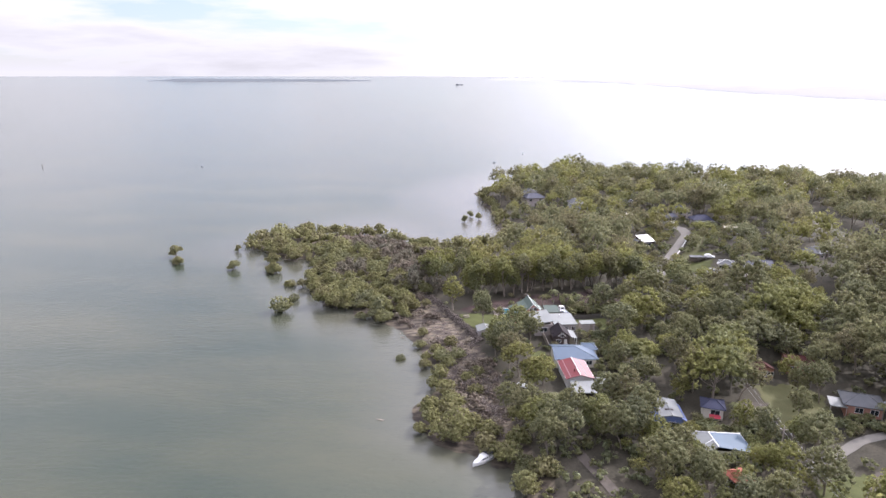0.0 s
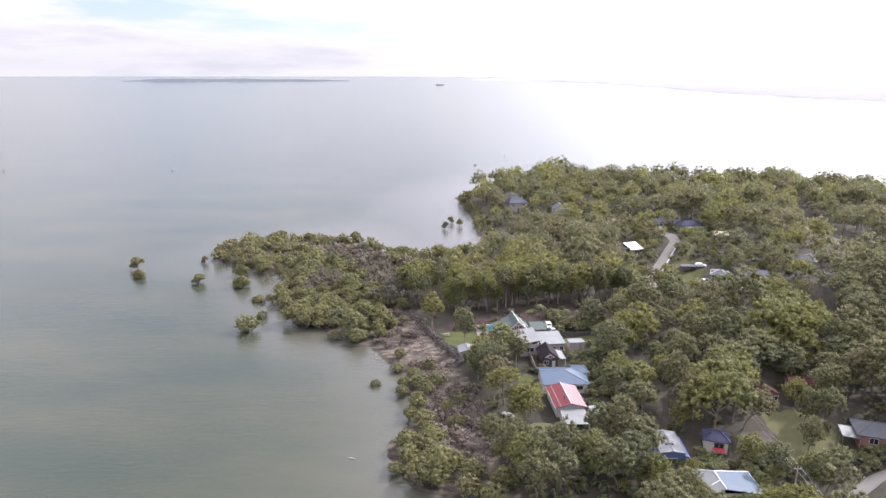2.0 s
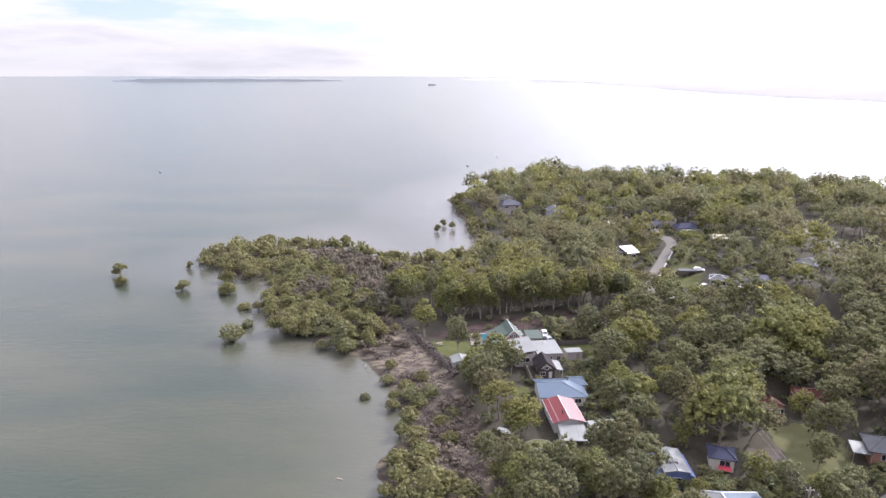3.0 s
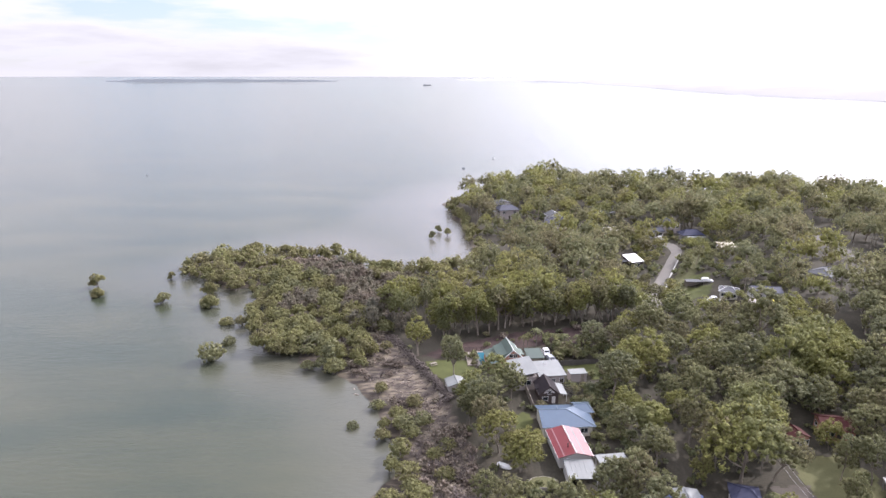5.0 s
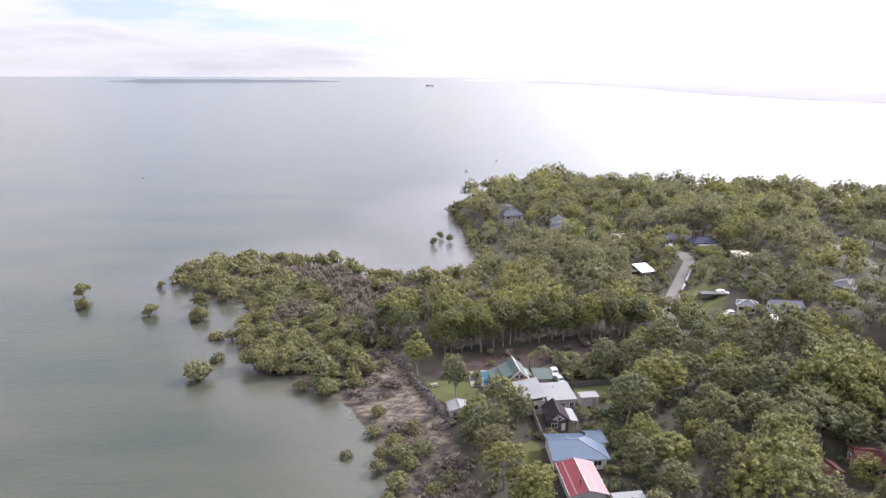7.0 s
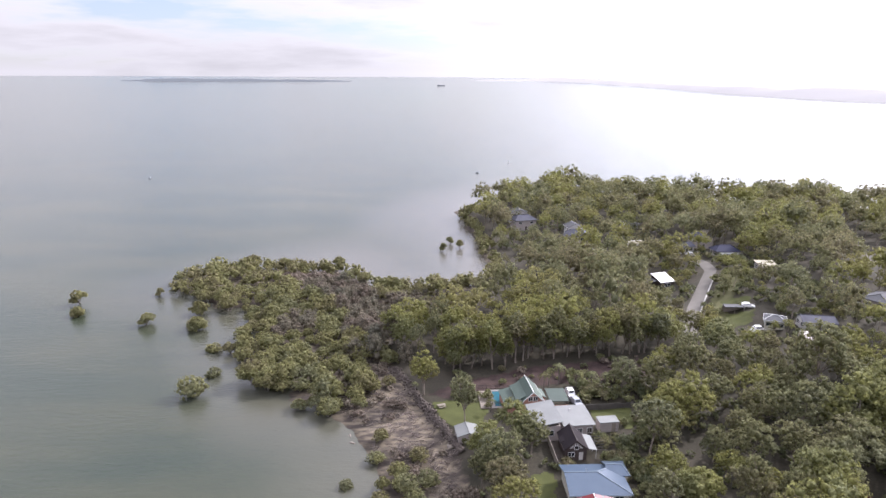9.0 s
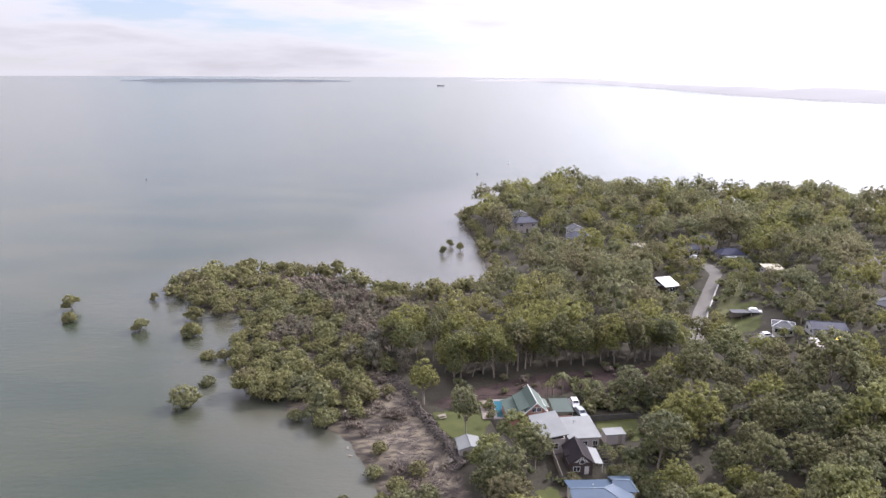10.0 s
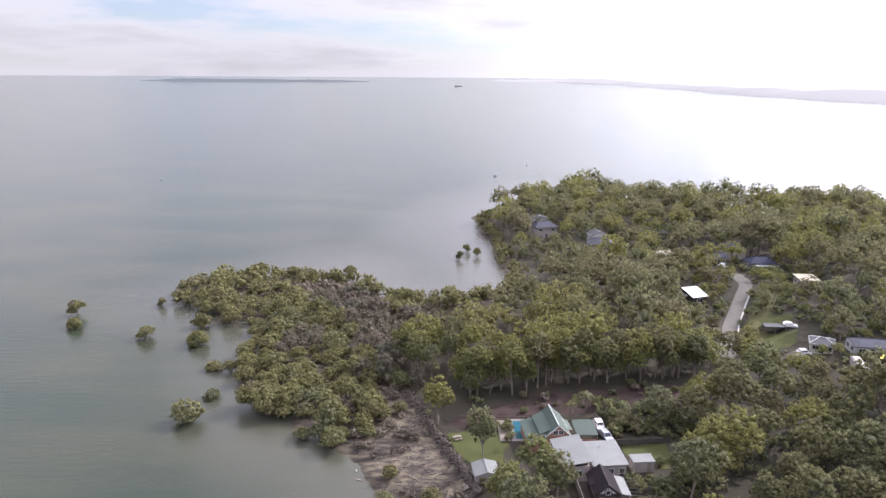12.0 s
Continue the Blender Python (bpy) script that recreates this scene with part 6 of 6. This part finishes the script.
simple_house(81.6, 238.2, -20, 5.2, 4.6, 2.6, 1.1, "hip", "grey_roof", "cream_wall", "small grey-roofed house half hidden by trees", "x", hip=2.4, cap="trim")
e = base("caravan", 84.6, 224.3, -8, "silvery white caravan parked on grass", "caravan")
b = box(bmesh.new(), -1.15, -3.6, 0.45, 1.15, 3.6, 2.6, 0.3)
part("body", b, M["grey_wall"], e)
for s in (-1, 1):
    part("wheel", rod(bmesh.new(), (s * 1.0, 0, 0.33), (s * 1.2, 0, 0.33), 0.33, sides=12), M["rubber"], e)
part("window", box(bmesh.new(), -0.7, -3.63, 1.4, 0.7, -3.58, 2.0), M["glass"], e)
simple_house(121.6, 257.0, 38, 10.0, 7.5, 2.7, 1.6, "hip", "grey_roof", "grey_wall", "low house with dull grey hipped roof among trees", "x", hip=3.5, cap="grey_roof")
simple_house(100.4, 295.2, 3, 6.0, 6.0, 2.6, 0.5, "shed", "straw_roof", "grey_wall", "small outbuilding with straw-coloured flat roof")
simple_house(88.2, 337.5, 12, 8.0, 7.0, 4.6, 1.8, "gable", "slate_roof", "grey_wall", "two-storey grey house with slate-blue gable roof", cap="grey_roof")
simple_house(79.5, 331.0, 20, 6.5, 5.5, 2.8, 1.3, "gable", "slate_roof", "white_wall", "grey-roofed cottage beside the lane", "x", cap="grey_roof")
e = simple_house(93.0, 319.5, 6, 9.5, 6.0, 2.9, 2.0, "hip", "navy_roof", "grey_wall", "house with dark hipped roof and bright white veranda", "x", hip=3.0, cap="navy_roof")
part("veranda_roof", slab(bmesh.new(), [(-3.5, -5.0, 2.3), (5.2, -5.0, 2.3), (5.2, -3.4, 2.7), (-3.5, -3.4, 2.7)], 0.1), M["white_roof"], e, "white veranda roof")
simple_house(11.5, 377.0, 20, 11.0, 8.0, 5.2, 2.2, "hip", "slate_roof", "grey_wall", "grey-roofed waterfront house among trees", "x", hip=3.2, cap="grey_roof")
simple_house(9.2, 391.5, 10, 9.0, 6.0, 5.8, 1.8, "gable", "grey_roof", "white_wall", "pale two-storey house among trees")
simple_house(35.4, 348.0, -10, 10.5, 8.0, 4.6, 2.3, "hip", "slate_roof", "grey_wall", "house with lavender-grey hipped roof among trees", "x", hip=3.4, cap="grey_roof")
simple_house(35.0, 358.5, 15, 7.0, 6.0, 6.0, 1.8, "gable", "grey_roof", "white_wall", "pale grey gabled house among trees")
simple_house(60.5, 340.0, 20, 6.0, 5.0, 2.8, 1.0, "gable", "straw_roof", "cream_wall", "small pale cottage among trees", "x")
simple_house(37.0, 432.0, 0, 8, 6, 3.2, 1.4, "gable", "straw_roof", "cream_wall", "pale roof showing in the far wood", "x")
simple_house(65.0, 381.0, 15, 8, 6, 3.0, 1.4, "hip", "grey_roof", "white_wall", "pale grey roof showing in the far wood", "x", hip=2.8)
e = base("long_shed", 75.6, 254.6, 4, "long low open shed with a pale flat roof", "shed")
part("roof", slab(bmesh.new(), [(-3.4, -1.2, 2.1), (3.0, -1.2, 2.1), (3.0, 1.2, 2.3), (-3.4, 1.2, 2.3)], 0.1), M["grey_roof"], e)
for sx in (-3.2, -0.2, 2.8):
    for sy in (-1.1, 1.1):
        part("post", box(bmesh.new(), sx - 0.05, sy - 0.05, -0.3, sx + 0.05, sy + 0.05, 2.05), M["grey_wood"], e)
part("wall", box(bmesh.new(), -3.3, 1.0, -0.3, 2.9, 1.1, 2.1), M["grey_wood"], e)

# boat shed on the bank
e = base("boat_shed", -6.4, 176.4, 14, "small pale boat shed with white pitched roof on the bank", "shed")
walls_part(e, 4.6, 4.4, 1.75, "grey_wall", 0.62)
roof_part(e, 4.6, 4.4, 1.8, 0.75, "gable", "white_roof", 0.2, cap="white_roof", label="white sheet roof in two slopes")
part("ramp", slab(bmesh.new(), [(-4.6, -2.6, -0.9), (-2.35, -2.3, 0.15), (-2.35, 1.9, 0.15), (-4.6, 1.9, -0.9)], 0.2), M["pale_wood"], e, "weathered timber slip")
window(e, 0.9, -2.2, 1.0, 1.1, 0.6, "s")


# ---- vehicles and boats ----
def car(x, y, rz, paint, label, l=4.4, w=1.8, h=1.55):
    e = base("car", x, y, rz, label, "car", "cars parked by the houses")
    e.location.z += 0.05
    bm = bmesh.new()
    prof = [(-l / 2, 0.35), (-l / 2, 0.85), (-l * 0.28, 0.95), (-l * 0.14, h), (l * 0.28, h), (l * 0.46, 0.98), (l / 2, 0.9), (l / 2, 0.35)]
    rows = []
    for s in (-1, 1):
        rows.append([bm.verts.new((s * w / 2 * (0.82 if z > 1.0 else 1.0), px, z)) for px, z in prof])
    bm.faces.new(rows[0][::-1])
    bm.faces.new(rows[1])
    for i in range(len(prof)):
        j = (i + 1) % len(prof)
        bm.faces.new((rows[0][i], rows[0][j], rows[1][j], rows[1][i]))
    bmesh.ops.recalc_face_normals(bm, faces=bm.faces)
    bmesh.ops.bevel(bm, geom=list(bm.edges), offset=0.06, segments=1, affect="EDGES")
    part("body", bm, M[paint], e)
    part("windscreen", slab(bmesh.new(), [(-w * 0.38, -l * 0.27, 1.0), (w * 0.38, -l * 0.27, 1.0), (w * 0.35, -l * 0.15, h - 0.04), (-w * 0.35, -l * 0.15, h - 0.04)], 0.02), M["glass"], e)
    part("rear_window", slab(bmesh.new(), [(-w * 0.35, l * 0.29, h - 0.04), (w * 0.35, l * 0.29, h - 0.04), (w * 0.38, l * 0.44, 1.04), (-w * 0.38, l * 0.44, 1.04)], 0.02), M["glass"], e)
    for s in (-1, 1):
        part("side_window", box(bmesh.new(), min(s * w * 0.40, s * w * 0.455), -l * 0.12, 1.03, max(s * w * 0.40, s * w * 0.455), l * 0.26, h - 0.14), M["glass"], e)
        for q in (-0.31, 0.31):
            wh = part("wheel", rod(bmesh.new(), (s * w * 0.40, q * l, 0.33), (s * w * 0.51, q * l, 0.33), 0.33, sides=14), M["rubber"], e)
            part("rim", rod(bmesh.new(), (s * w * 0.505, q * l, 0.33), (s * w * 0.52, q * l, 0.33), 0.2, sides=10), M["steel"], wh)
        part("headlight", box(bmesh.new(), min(s * 0.55, s * 0.8), -l / 2 - 0.02, 0.65, max(s * 0.55, s * 0.8), -l / 2 + 0.03, 0.82), M["hull"], e)
    return e


car(17.9, 196.9, 12, "car_white", "white four-wheel-drive wagon parked beside the carport", h=1.85)
car(18.9, 193.2, 20, "car_grey", "silver-grey sedan parked beside a carport")
car(80.0, 255.6, 80, "car_white", "white car parked by the long shed")
car(76.6, 236.5, 100, "car_white", "white van parked on a gravel drive", h=2.0)
car(63.0, 233.0, 60, "car_white", "white car standing half under trees")
car(88.0, 136.5, 10, "car_grey", "grey car parked beside a brick house")
car(80.4, 322.0, 60, "car_white", "white car at the end of the lane")


def cruiser():
    """The cabin boat moored among the mangroves."""
    e = thing("motor_boat", -3.3, 112.0, 0.0, 138, "small white cabin cruiser moored beside mangroves", "boat")
    e.scale = (0.85, 0.85, 0.85)
    L, W = 6.8, 2.3
    bm = bmesh.new()
    s = np.linspace(0, 1, 11)
    rows = []
    for t in s:
        half = W / 2 * (1 - max(0, (t - 0.45) / 0.55) ** 2.2)
        y = -L / 2 + L * t
        sheer = 0.75 + 0.35 * t * t
        rows.append([bm.verts.new(p) for p in ((-half, y, sheer), (-half * 0.8, y, 0.05), (0, y + 0.15 * t, -0.3 + 0.25 * t), (half * 0.8, y, 0.05), (half, y, sheer))])
    for a, b in zip(rows, rows[1:]):
        for i in range(4):
            bm.faces.new((a[i], b[i], b[i + 1], a[i + 1]))
    bm.faces.new(rows[0])
    for a, b in zip(rows, rows[1:]):
        bm.faces.new((a[0], a[4], b[4], b[0]))
    bmesh.ops.remove_doubles(bm, verts=bm.verts, dist=0.01)
    bmesh.ops.recalc_face_normals(bm, faces=bm.faces)
    hull = part("hull", bm, M["hull"], e)
    part("rub_rail", box(bmesh.new(), -W / 2 - 0.03, -L / 2, 0.62, -W / 2 + 0.02, 0.0, 0.7), M["navy_roof"], hull)
    bm = bmesh.new()
    pr = [(-1.2, 0.85), (-1.1, 1.75), (0.3, 1.8), (1.4, 1.15), (2.1, 1.05)]
    rows = [[bm.verts.new((sx * (0.95 if y < 1 else 0.55), y, z)) for y, z in pr] for sx in (-1, 1)]
    bm.faces.new(rows[0][::-1])
    bm.faces.new(rows[1])
    for i in range(len(pr)):
        j = (i + 1) % len(pr)
        bm.faces.new((rows[0][i], rows[0][j], rows[1][j], rows[1][i]))
    bmesh.ops.recalc_face_normals(bm, faces=bm.faces)
    cabin = part("cabin", bm, M["hull"], e)
    for q in (-0.8, -0.15, 0.5):
        for sx in (-1, 1):
            part("porthole", box(bmesh.new(), min(sx * 0.88, sx * 0.98), q, 1.2, max(sx * 0.88, sx * 0.98), q + 0.42, 1.55), M["glass"], cabin)
    part("canopy", slab(bmesh.new(), [(-1.0, -3.2, 1.95), (1.0, -3.2, 1.95), (1.0, -0.9, 2.05), (-1.0, -0.9, 2.05)], 0.07), M["navy_roof"], e, "dark blue canvas canopy")
    for sx in (-0.95, 0.95):
        for q in (-3.1, -1.1):
            part("canopy_pole", rod(bmesh.new(), (sx, q, 0.8), (sx, q, 1.92), 0.025), M["steel"], e)
    part("outboard", box(bmesh.new(), -0.25, -3.75, -0.1, 0.25, -3.35, 1.1, 0.08), M["rubber"], e)
    return e


cruiser()


def dinghy(x, y, rz, label, paint="car_grey"):
    e = thing("moored_boat", x, y, 0, rz, label, "boat", "boats on the bay")
    e.scale = (0.62, 0.62, 0.62)
    bm = box(bmesh.new(), -0.9, -2.3, -0.2, 0.9, 2.3, 0.7, 0.25)
    part("hull", bm, M[paint], e)
    part("cabin", box(bmesh.new(), -0.7, -0.6, 0.7, 0.7, 1.2, 1.7, 0.15), M["car_grey"], e)
    part("mast", rod(bmesh.new(), (0, 0.2, 1.7), (0, 0.2, 2.6), 0.04), M["steel"], e)


dinghy(-270.8, 525, 60, "small dark moored boat far out on the bay")
dinghy(-20.0, 583.5, 80, "small moored boat beyond the headland")
dinghy(6.0, 655, 30, "small white boat on the glittering bay", "hull")
e = thing("channel_marker", -404.7, 503.9, 0, 0, "slim channel marker pile standing in the bay", "marker")
part("pile", rod(bmesh.new(), (0, 0, -3), (0, 0, 1.3), 0.2), M["dark_wood"], e)
part("top_mark", box(bmesh.new(), -0.4, -0.4, 1.3, 0.4, 0.4, 1.9, 0.1), M["rust_roof"], e)
e = thing("ship", -350, 3800, 12.4, 8, "distant low cargo ship near the horizon", "ship")
bm = box(bmesh.new(), -22, -4, 0, 22, 4, 4, 0.8)
# the ship shares the isle's painted haze glow
part("hull", bm, M["far_isle"], e)
part("deckhouse", box(bmesh.new(), -18, -3, 4, -11, 3, 7, 0.4), M["far_isle"], e)

# ---- poles and wires ----
POLES = [(55.6, 143.5), (56.9, 115.5), (58.6, 88.0)]
for x, y in POLES:
    e = base("power_pole", x, y, 3, "weathered timber power pole with a crossarm", "pole", "power poles")
    part("pole", rod(bmesh.new(), (0, 0, -0.5), (0, 0, 7.6), 0.15, 0.11), M["grey_wood"], e)
    part("crossarm", box(bmesh.new(), -0.7, -0.06, 7.0, 0.7, 0.06, 7.15), M["grey_wood"], e)
    for q in (-0.55, 0.55):
        part("insulator", rod(bmesh.new(), (q, 0, 7.15), (q, 0, 7.35), 0.05), M["white_wall"], e)
for k, off in enumerate((-0.55, 0.55)):
    e = thing("power_line", 0, 0, 0, 0, "thin bright overhead wire slung between poles", "wire", "overhead wires")
    for (x0, y0), (x1, y1) in zip(POLES, POLES[1:]):
        z0, z1 = ground_at(x0, y0) + 7.35, ground_at(x1, y1) + 7.35
        pts = [(x0 + off + (x1 - x0) * t, y0 + (y1 - y0) * t, z0 + (z1 - z0) * t - 1.6 * t * (1 - t)) for t in np.linspace(0, 1, 13)]
        part_of("span", mesh_of("span", *tube(pts, [0.012] * 13, 5), M["steel"], True), e)

# ---- garden fences ----
# palings coloured dark for the shade they stand in
e = base("fence", 15.8, 189.0, 12, "weathered paling fence behind the pale shed, shade painted in", "fence")
for i in range(17):
    part("panel", box(bmesh.new(), i * 1.0, -0.04, -0.5, i * 1.0 + 0.96, 0.04, 1.6), M["shaded_wood"], e)

# ---- rock wall along the bank, rocks, driftwood ----
rng = np.random.default_rng(31)
wall_line = between([(-30, 213), (-24.5, 204), (-19, 192.5), (-14, 184), (-10.5, 177.5), (-7.5, 171)], 150)
pieces = []
bv, bt = ICO[1]
for x, y in wall_line:
    for _ in range(5):
        px, py = x + rng.normal(scale=0.42), y + rng.normal(scale=0.5)
        s = rng.uniform(0.22, 0.6, 3) * [1, 1, 0.85]
        v = bv * rng.uniform(0.75, 1.2, (len(bv), 1)) * s
        pieces.append((v + [px, py, ground_at(px, py) + 0.12], bt))
tagged(new("rock_wall", mesh_of("rock_wall", *joined(pieces), M["rock"])), "rough dark rock wall holding the bank above the mud", "rocks", kind="stuff")


def sticks(name, n, region, mat, label, length=(0.5, 1.8), seed=3, lift=0.03):
    rng = np.random.default_rng(seed)
    out = []
    x0, y0, x1, y1 = region
    xs, ys = rng.uniform(x0, x1, n), rng.uniform(y0, y1, n)
    c, b = signed(COAST + BACK, xs, ys), signed(BANK + BACK, xs, ys)
    zs = height(xs, ys)
    for x, y, ci, bi, z in zip(xs, ys, c, b, zs):
        if ci < 3.5 or bi > 0.3 or noise.noise((x * 0.16, y * 0.16, seed)) < -0.05:
            continue
        a, l = rng.normal(0.75, 0.7), rng.uniform(*length)
        d = np.array([np.cos(a), np.sin(a), rng.normal(scale=0.06)]) * l / 2
        p = np.array([x, y, z + lift])
        out.append(tube([p - d, p + rng.normal(scale=0.06, size=3), p + d], [0.05, 0.06, 0.03], 3))
    return tagged(new(name, mesh_of(name, *joined(out), M[mat])), label, "driftwood", kind="stuff")


sticks("driftwood", 5200, (-42, 118, 4, 206), "driftwood", "pale scattered driftwood and sticks on the tidal mud", seed=3)
sticks("dead_branches", 5200, (-40, 118, 4, 212), "twig", "dark dead branches and mangrove litter on the mud", (0.6, 2.4), seed=4, lift=0.06)

# ---- shrubs, palms, hedges ----
rng = np.random.default_rng(77)
spots = []
for x0, y0, x1, y1, n in ((20, 196, 40, 206, 26), (22, 166, 30, 178, 24), (28, 176, 34, 186, 9), (25, 150, 34, 166, 26), (29, 141, 34, 147, 8), (33, 118, 43, 125.5, 22), (43, 122, 53, 129, 18), (52, 118, 58, 130, 12),
                         (55, 124, 62, 132, 8), (-14, 190, 0, 197, 10), (9, 133, 16, 137, 7), (12, 165, 16, 167, 3), (74, 126, 88, 132, 18), (84, 280, 100, 305, 16), (64, 254, 84, 258, 6), (86, 300, 100, 316, 12)):
    for _ in range(n):
        spots.append((float(rng.uniform(x0, x1)), float(rng.uniform(y0, y1)), float(rng.uniform(0.7, 1.35))))
for x, y, s in spots:
    SHRUB.put(x, y, s, rng=rng)
pm = []
for s in (141, 142):
    w, c = palm(s)
    pm.append((mesh_of("trunk", *w, M["grey_bark"], True), mesh_of("fronds", *c, M["palm_leaf"])))
for i, (x, y, s) in enumerate(((11.5, 199.5, 1.0), (15.5, 203.0, 1.15), (13.0, 202.0, 0.9), (20.5, 201.5, 1.0), (23.5, 200.0, 1.1), (27.0, 202.0, 0.9), (-1.5, 187.8, 0.7), (52.5, 131.0, 0.9), (83.5, 130.5, 1.0), (-20.6, 196.8, 0.6))):
    e = base("palm", x, y, i * 47, "small garden palm with arching feathery fronds", "palm", "garden palms")
    e.scale = (s, s, s)
    part_of("trunk", pm[i % 2][0], e)
    part_of("fronds", pm[i % 2][1], e)
e = base("shade_sail", 94.0, 229.2, -20, "yellow shade sail over a yard", "sail")
part("cloth", slab(bmesh.new(), [(-2.2, -1.5, 1.6), (2.4, -0.8, 1.4), (-1.6, 1.2, 1.9)], 0.03), M["yellow_cloth"], e)
for q in ((-2.2, -1.5, 1.6), (2.4, -0.8, 1.4), (-1.6, 1.2, 1.9)):
    part("post", rod(bmesh.new(), (q[0], q[1], -0.3), q, 0.05), M["steel"], e)

# ---- small things in the gardens and on the shore ----
e = base("picnic_table", -13.2, 189.2, 30, "weathered pale picnic table with benches on a lawn", "table")
part("tabletop", box(bmesh.new(), -0.9, -0.4, 0.70, 0.9, 0.4, 0.76), M["pale_wood"], e)
for q in (-0.75, 0.75):
    part("bench", box(bmesh.new(), -0.9, q - 0.14, 0.42, 0.9, q + 0.14, 0.47), M["pale_wood"], e)
    part("leg_frame", box(bmesh.new(), q - 0.05, -0.75, 0.36, q + 0.05, 0.75, 0.42), M["grey_wood"], e)
for sx in (-0.75, 0.75):
    for sy in (-0.5, 0.5):
        part("leg", rod(bmesh.new(), (sx, sy, -0.05), (sx, sy * 0.6, 0.7), 0.05), M["grey_wood"], e)
e = base("upturned_dinghy", 5.0, 143.2, 60, "upturned white dinghy lying in the garden scrub", "boat")
bm = bmesh.new()
bmesh.ops.create_uvsphere(bm, u_segments=14, v_segments=8, radius=1.0, matrix=Matrix.Translation((0, 0, 0.1)) @ Matrix.Diagonal((0.75, 1.7, 0.6, 1)))
part("hull", bm, M["hull"], e)
part("keel", box(bmesh.new(), -0.04, -1.4, 0.6, 0.04, 1.2, 0.74), M["hull"], e)
for i, (x, y, rz, l) in enumerate(((-28.3, 126.0, 80, 1.8), (-31.8, 175.0, 75, 1.4), (-33, 178, 20, 1.0))):
    e = thing("floating_log", x, y, 0.02, rz, "short grey log lying awash in the shallows", "log", "logs in the shallows")
    part_of("stem", mesh_of("stem", *tube([(0, -l / 2, 0), (0.08, 0, 0.05), (0, l / 2, 0)], [0.14, 0.17, 0.09], 7), M["driftwood"], True), e)
    part_of("branch", mesh_of("branch", *tube([(0, 0.1, 0.05), (0.35, 0.35, 0.2)], [0.06, 0.02], 5), M["driftwood"], True), e)
rng = np.random.default_rng(88)
for i in range(7):
    x, y = (-23.5, -19.6, -16.5, -27.5, -13.0, -21.0, -25.6)[i], (187.5, 181.5, 174.0, 195.0, 170.5, 176.5, 182.0)[i]
    e = base("stranded_branch", x, y, float(rng.uniform(0, 180)), "bleached forked branch stranded on the mud", "driftwood", "stranded branches")
    l = float(rng.uniform(1.6, 3.0))
    part_of("limb", mesh_of("limb", *tube([(0, -l / 2, 0.08), (0.15, 0, 0.2), (0, l / 2, 0.15)], [0.11, 0.09, 0.03], 6), M["driftwood"], True), e)
    for k in (-0.2, 0.15, 0.3):
        part_of("fork", mesh_of("fork", *tube([(0.08, k * l, 0.15), (0.5 * (1 if k > 0 else -1), k * l + 0.5, 0.5)], [0.05, 0.02], 5), M["driftwood"], True), e)
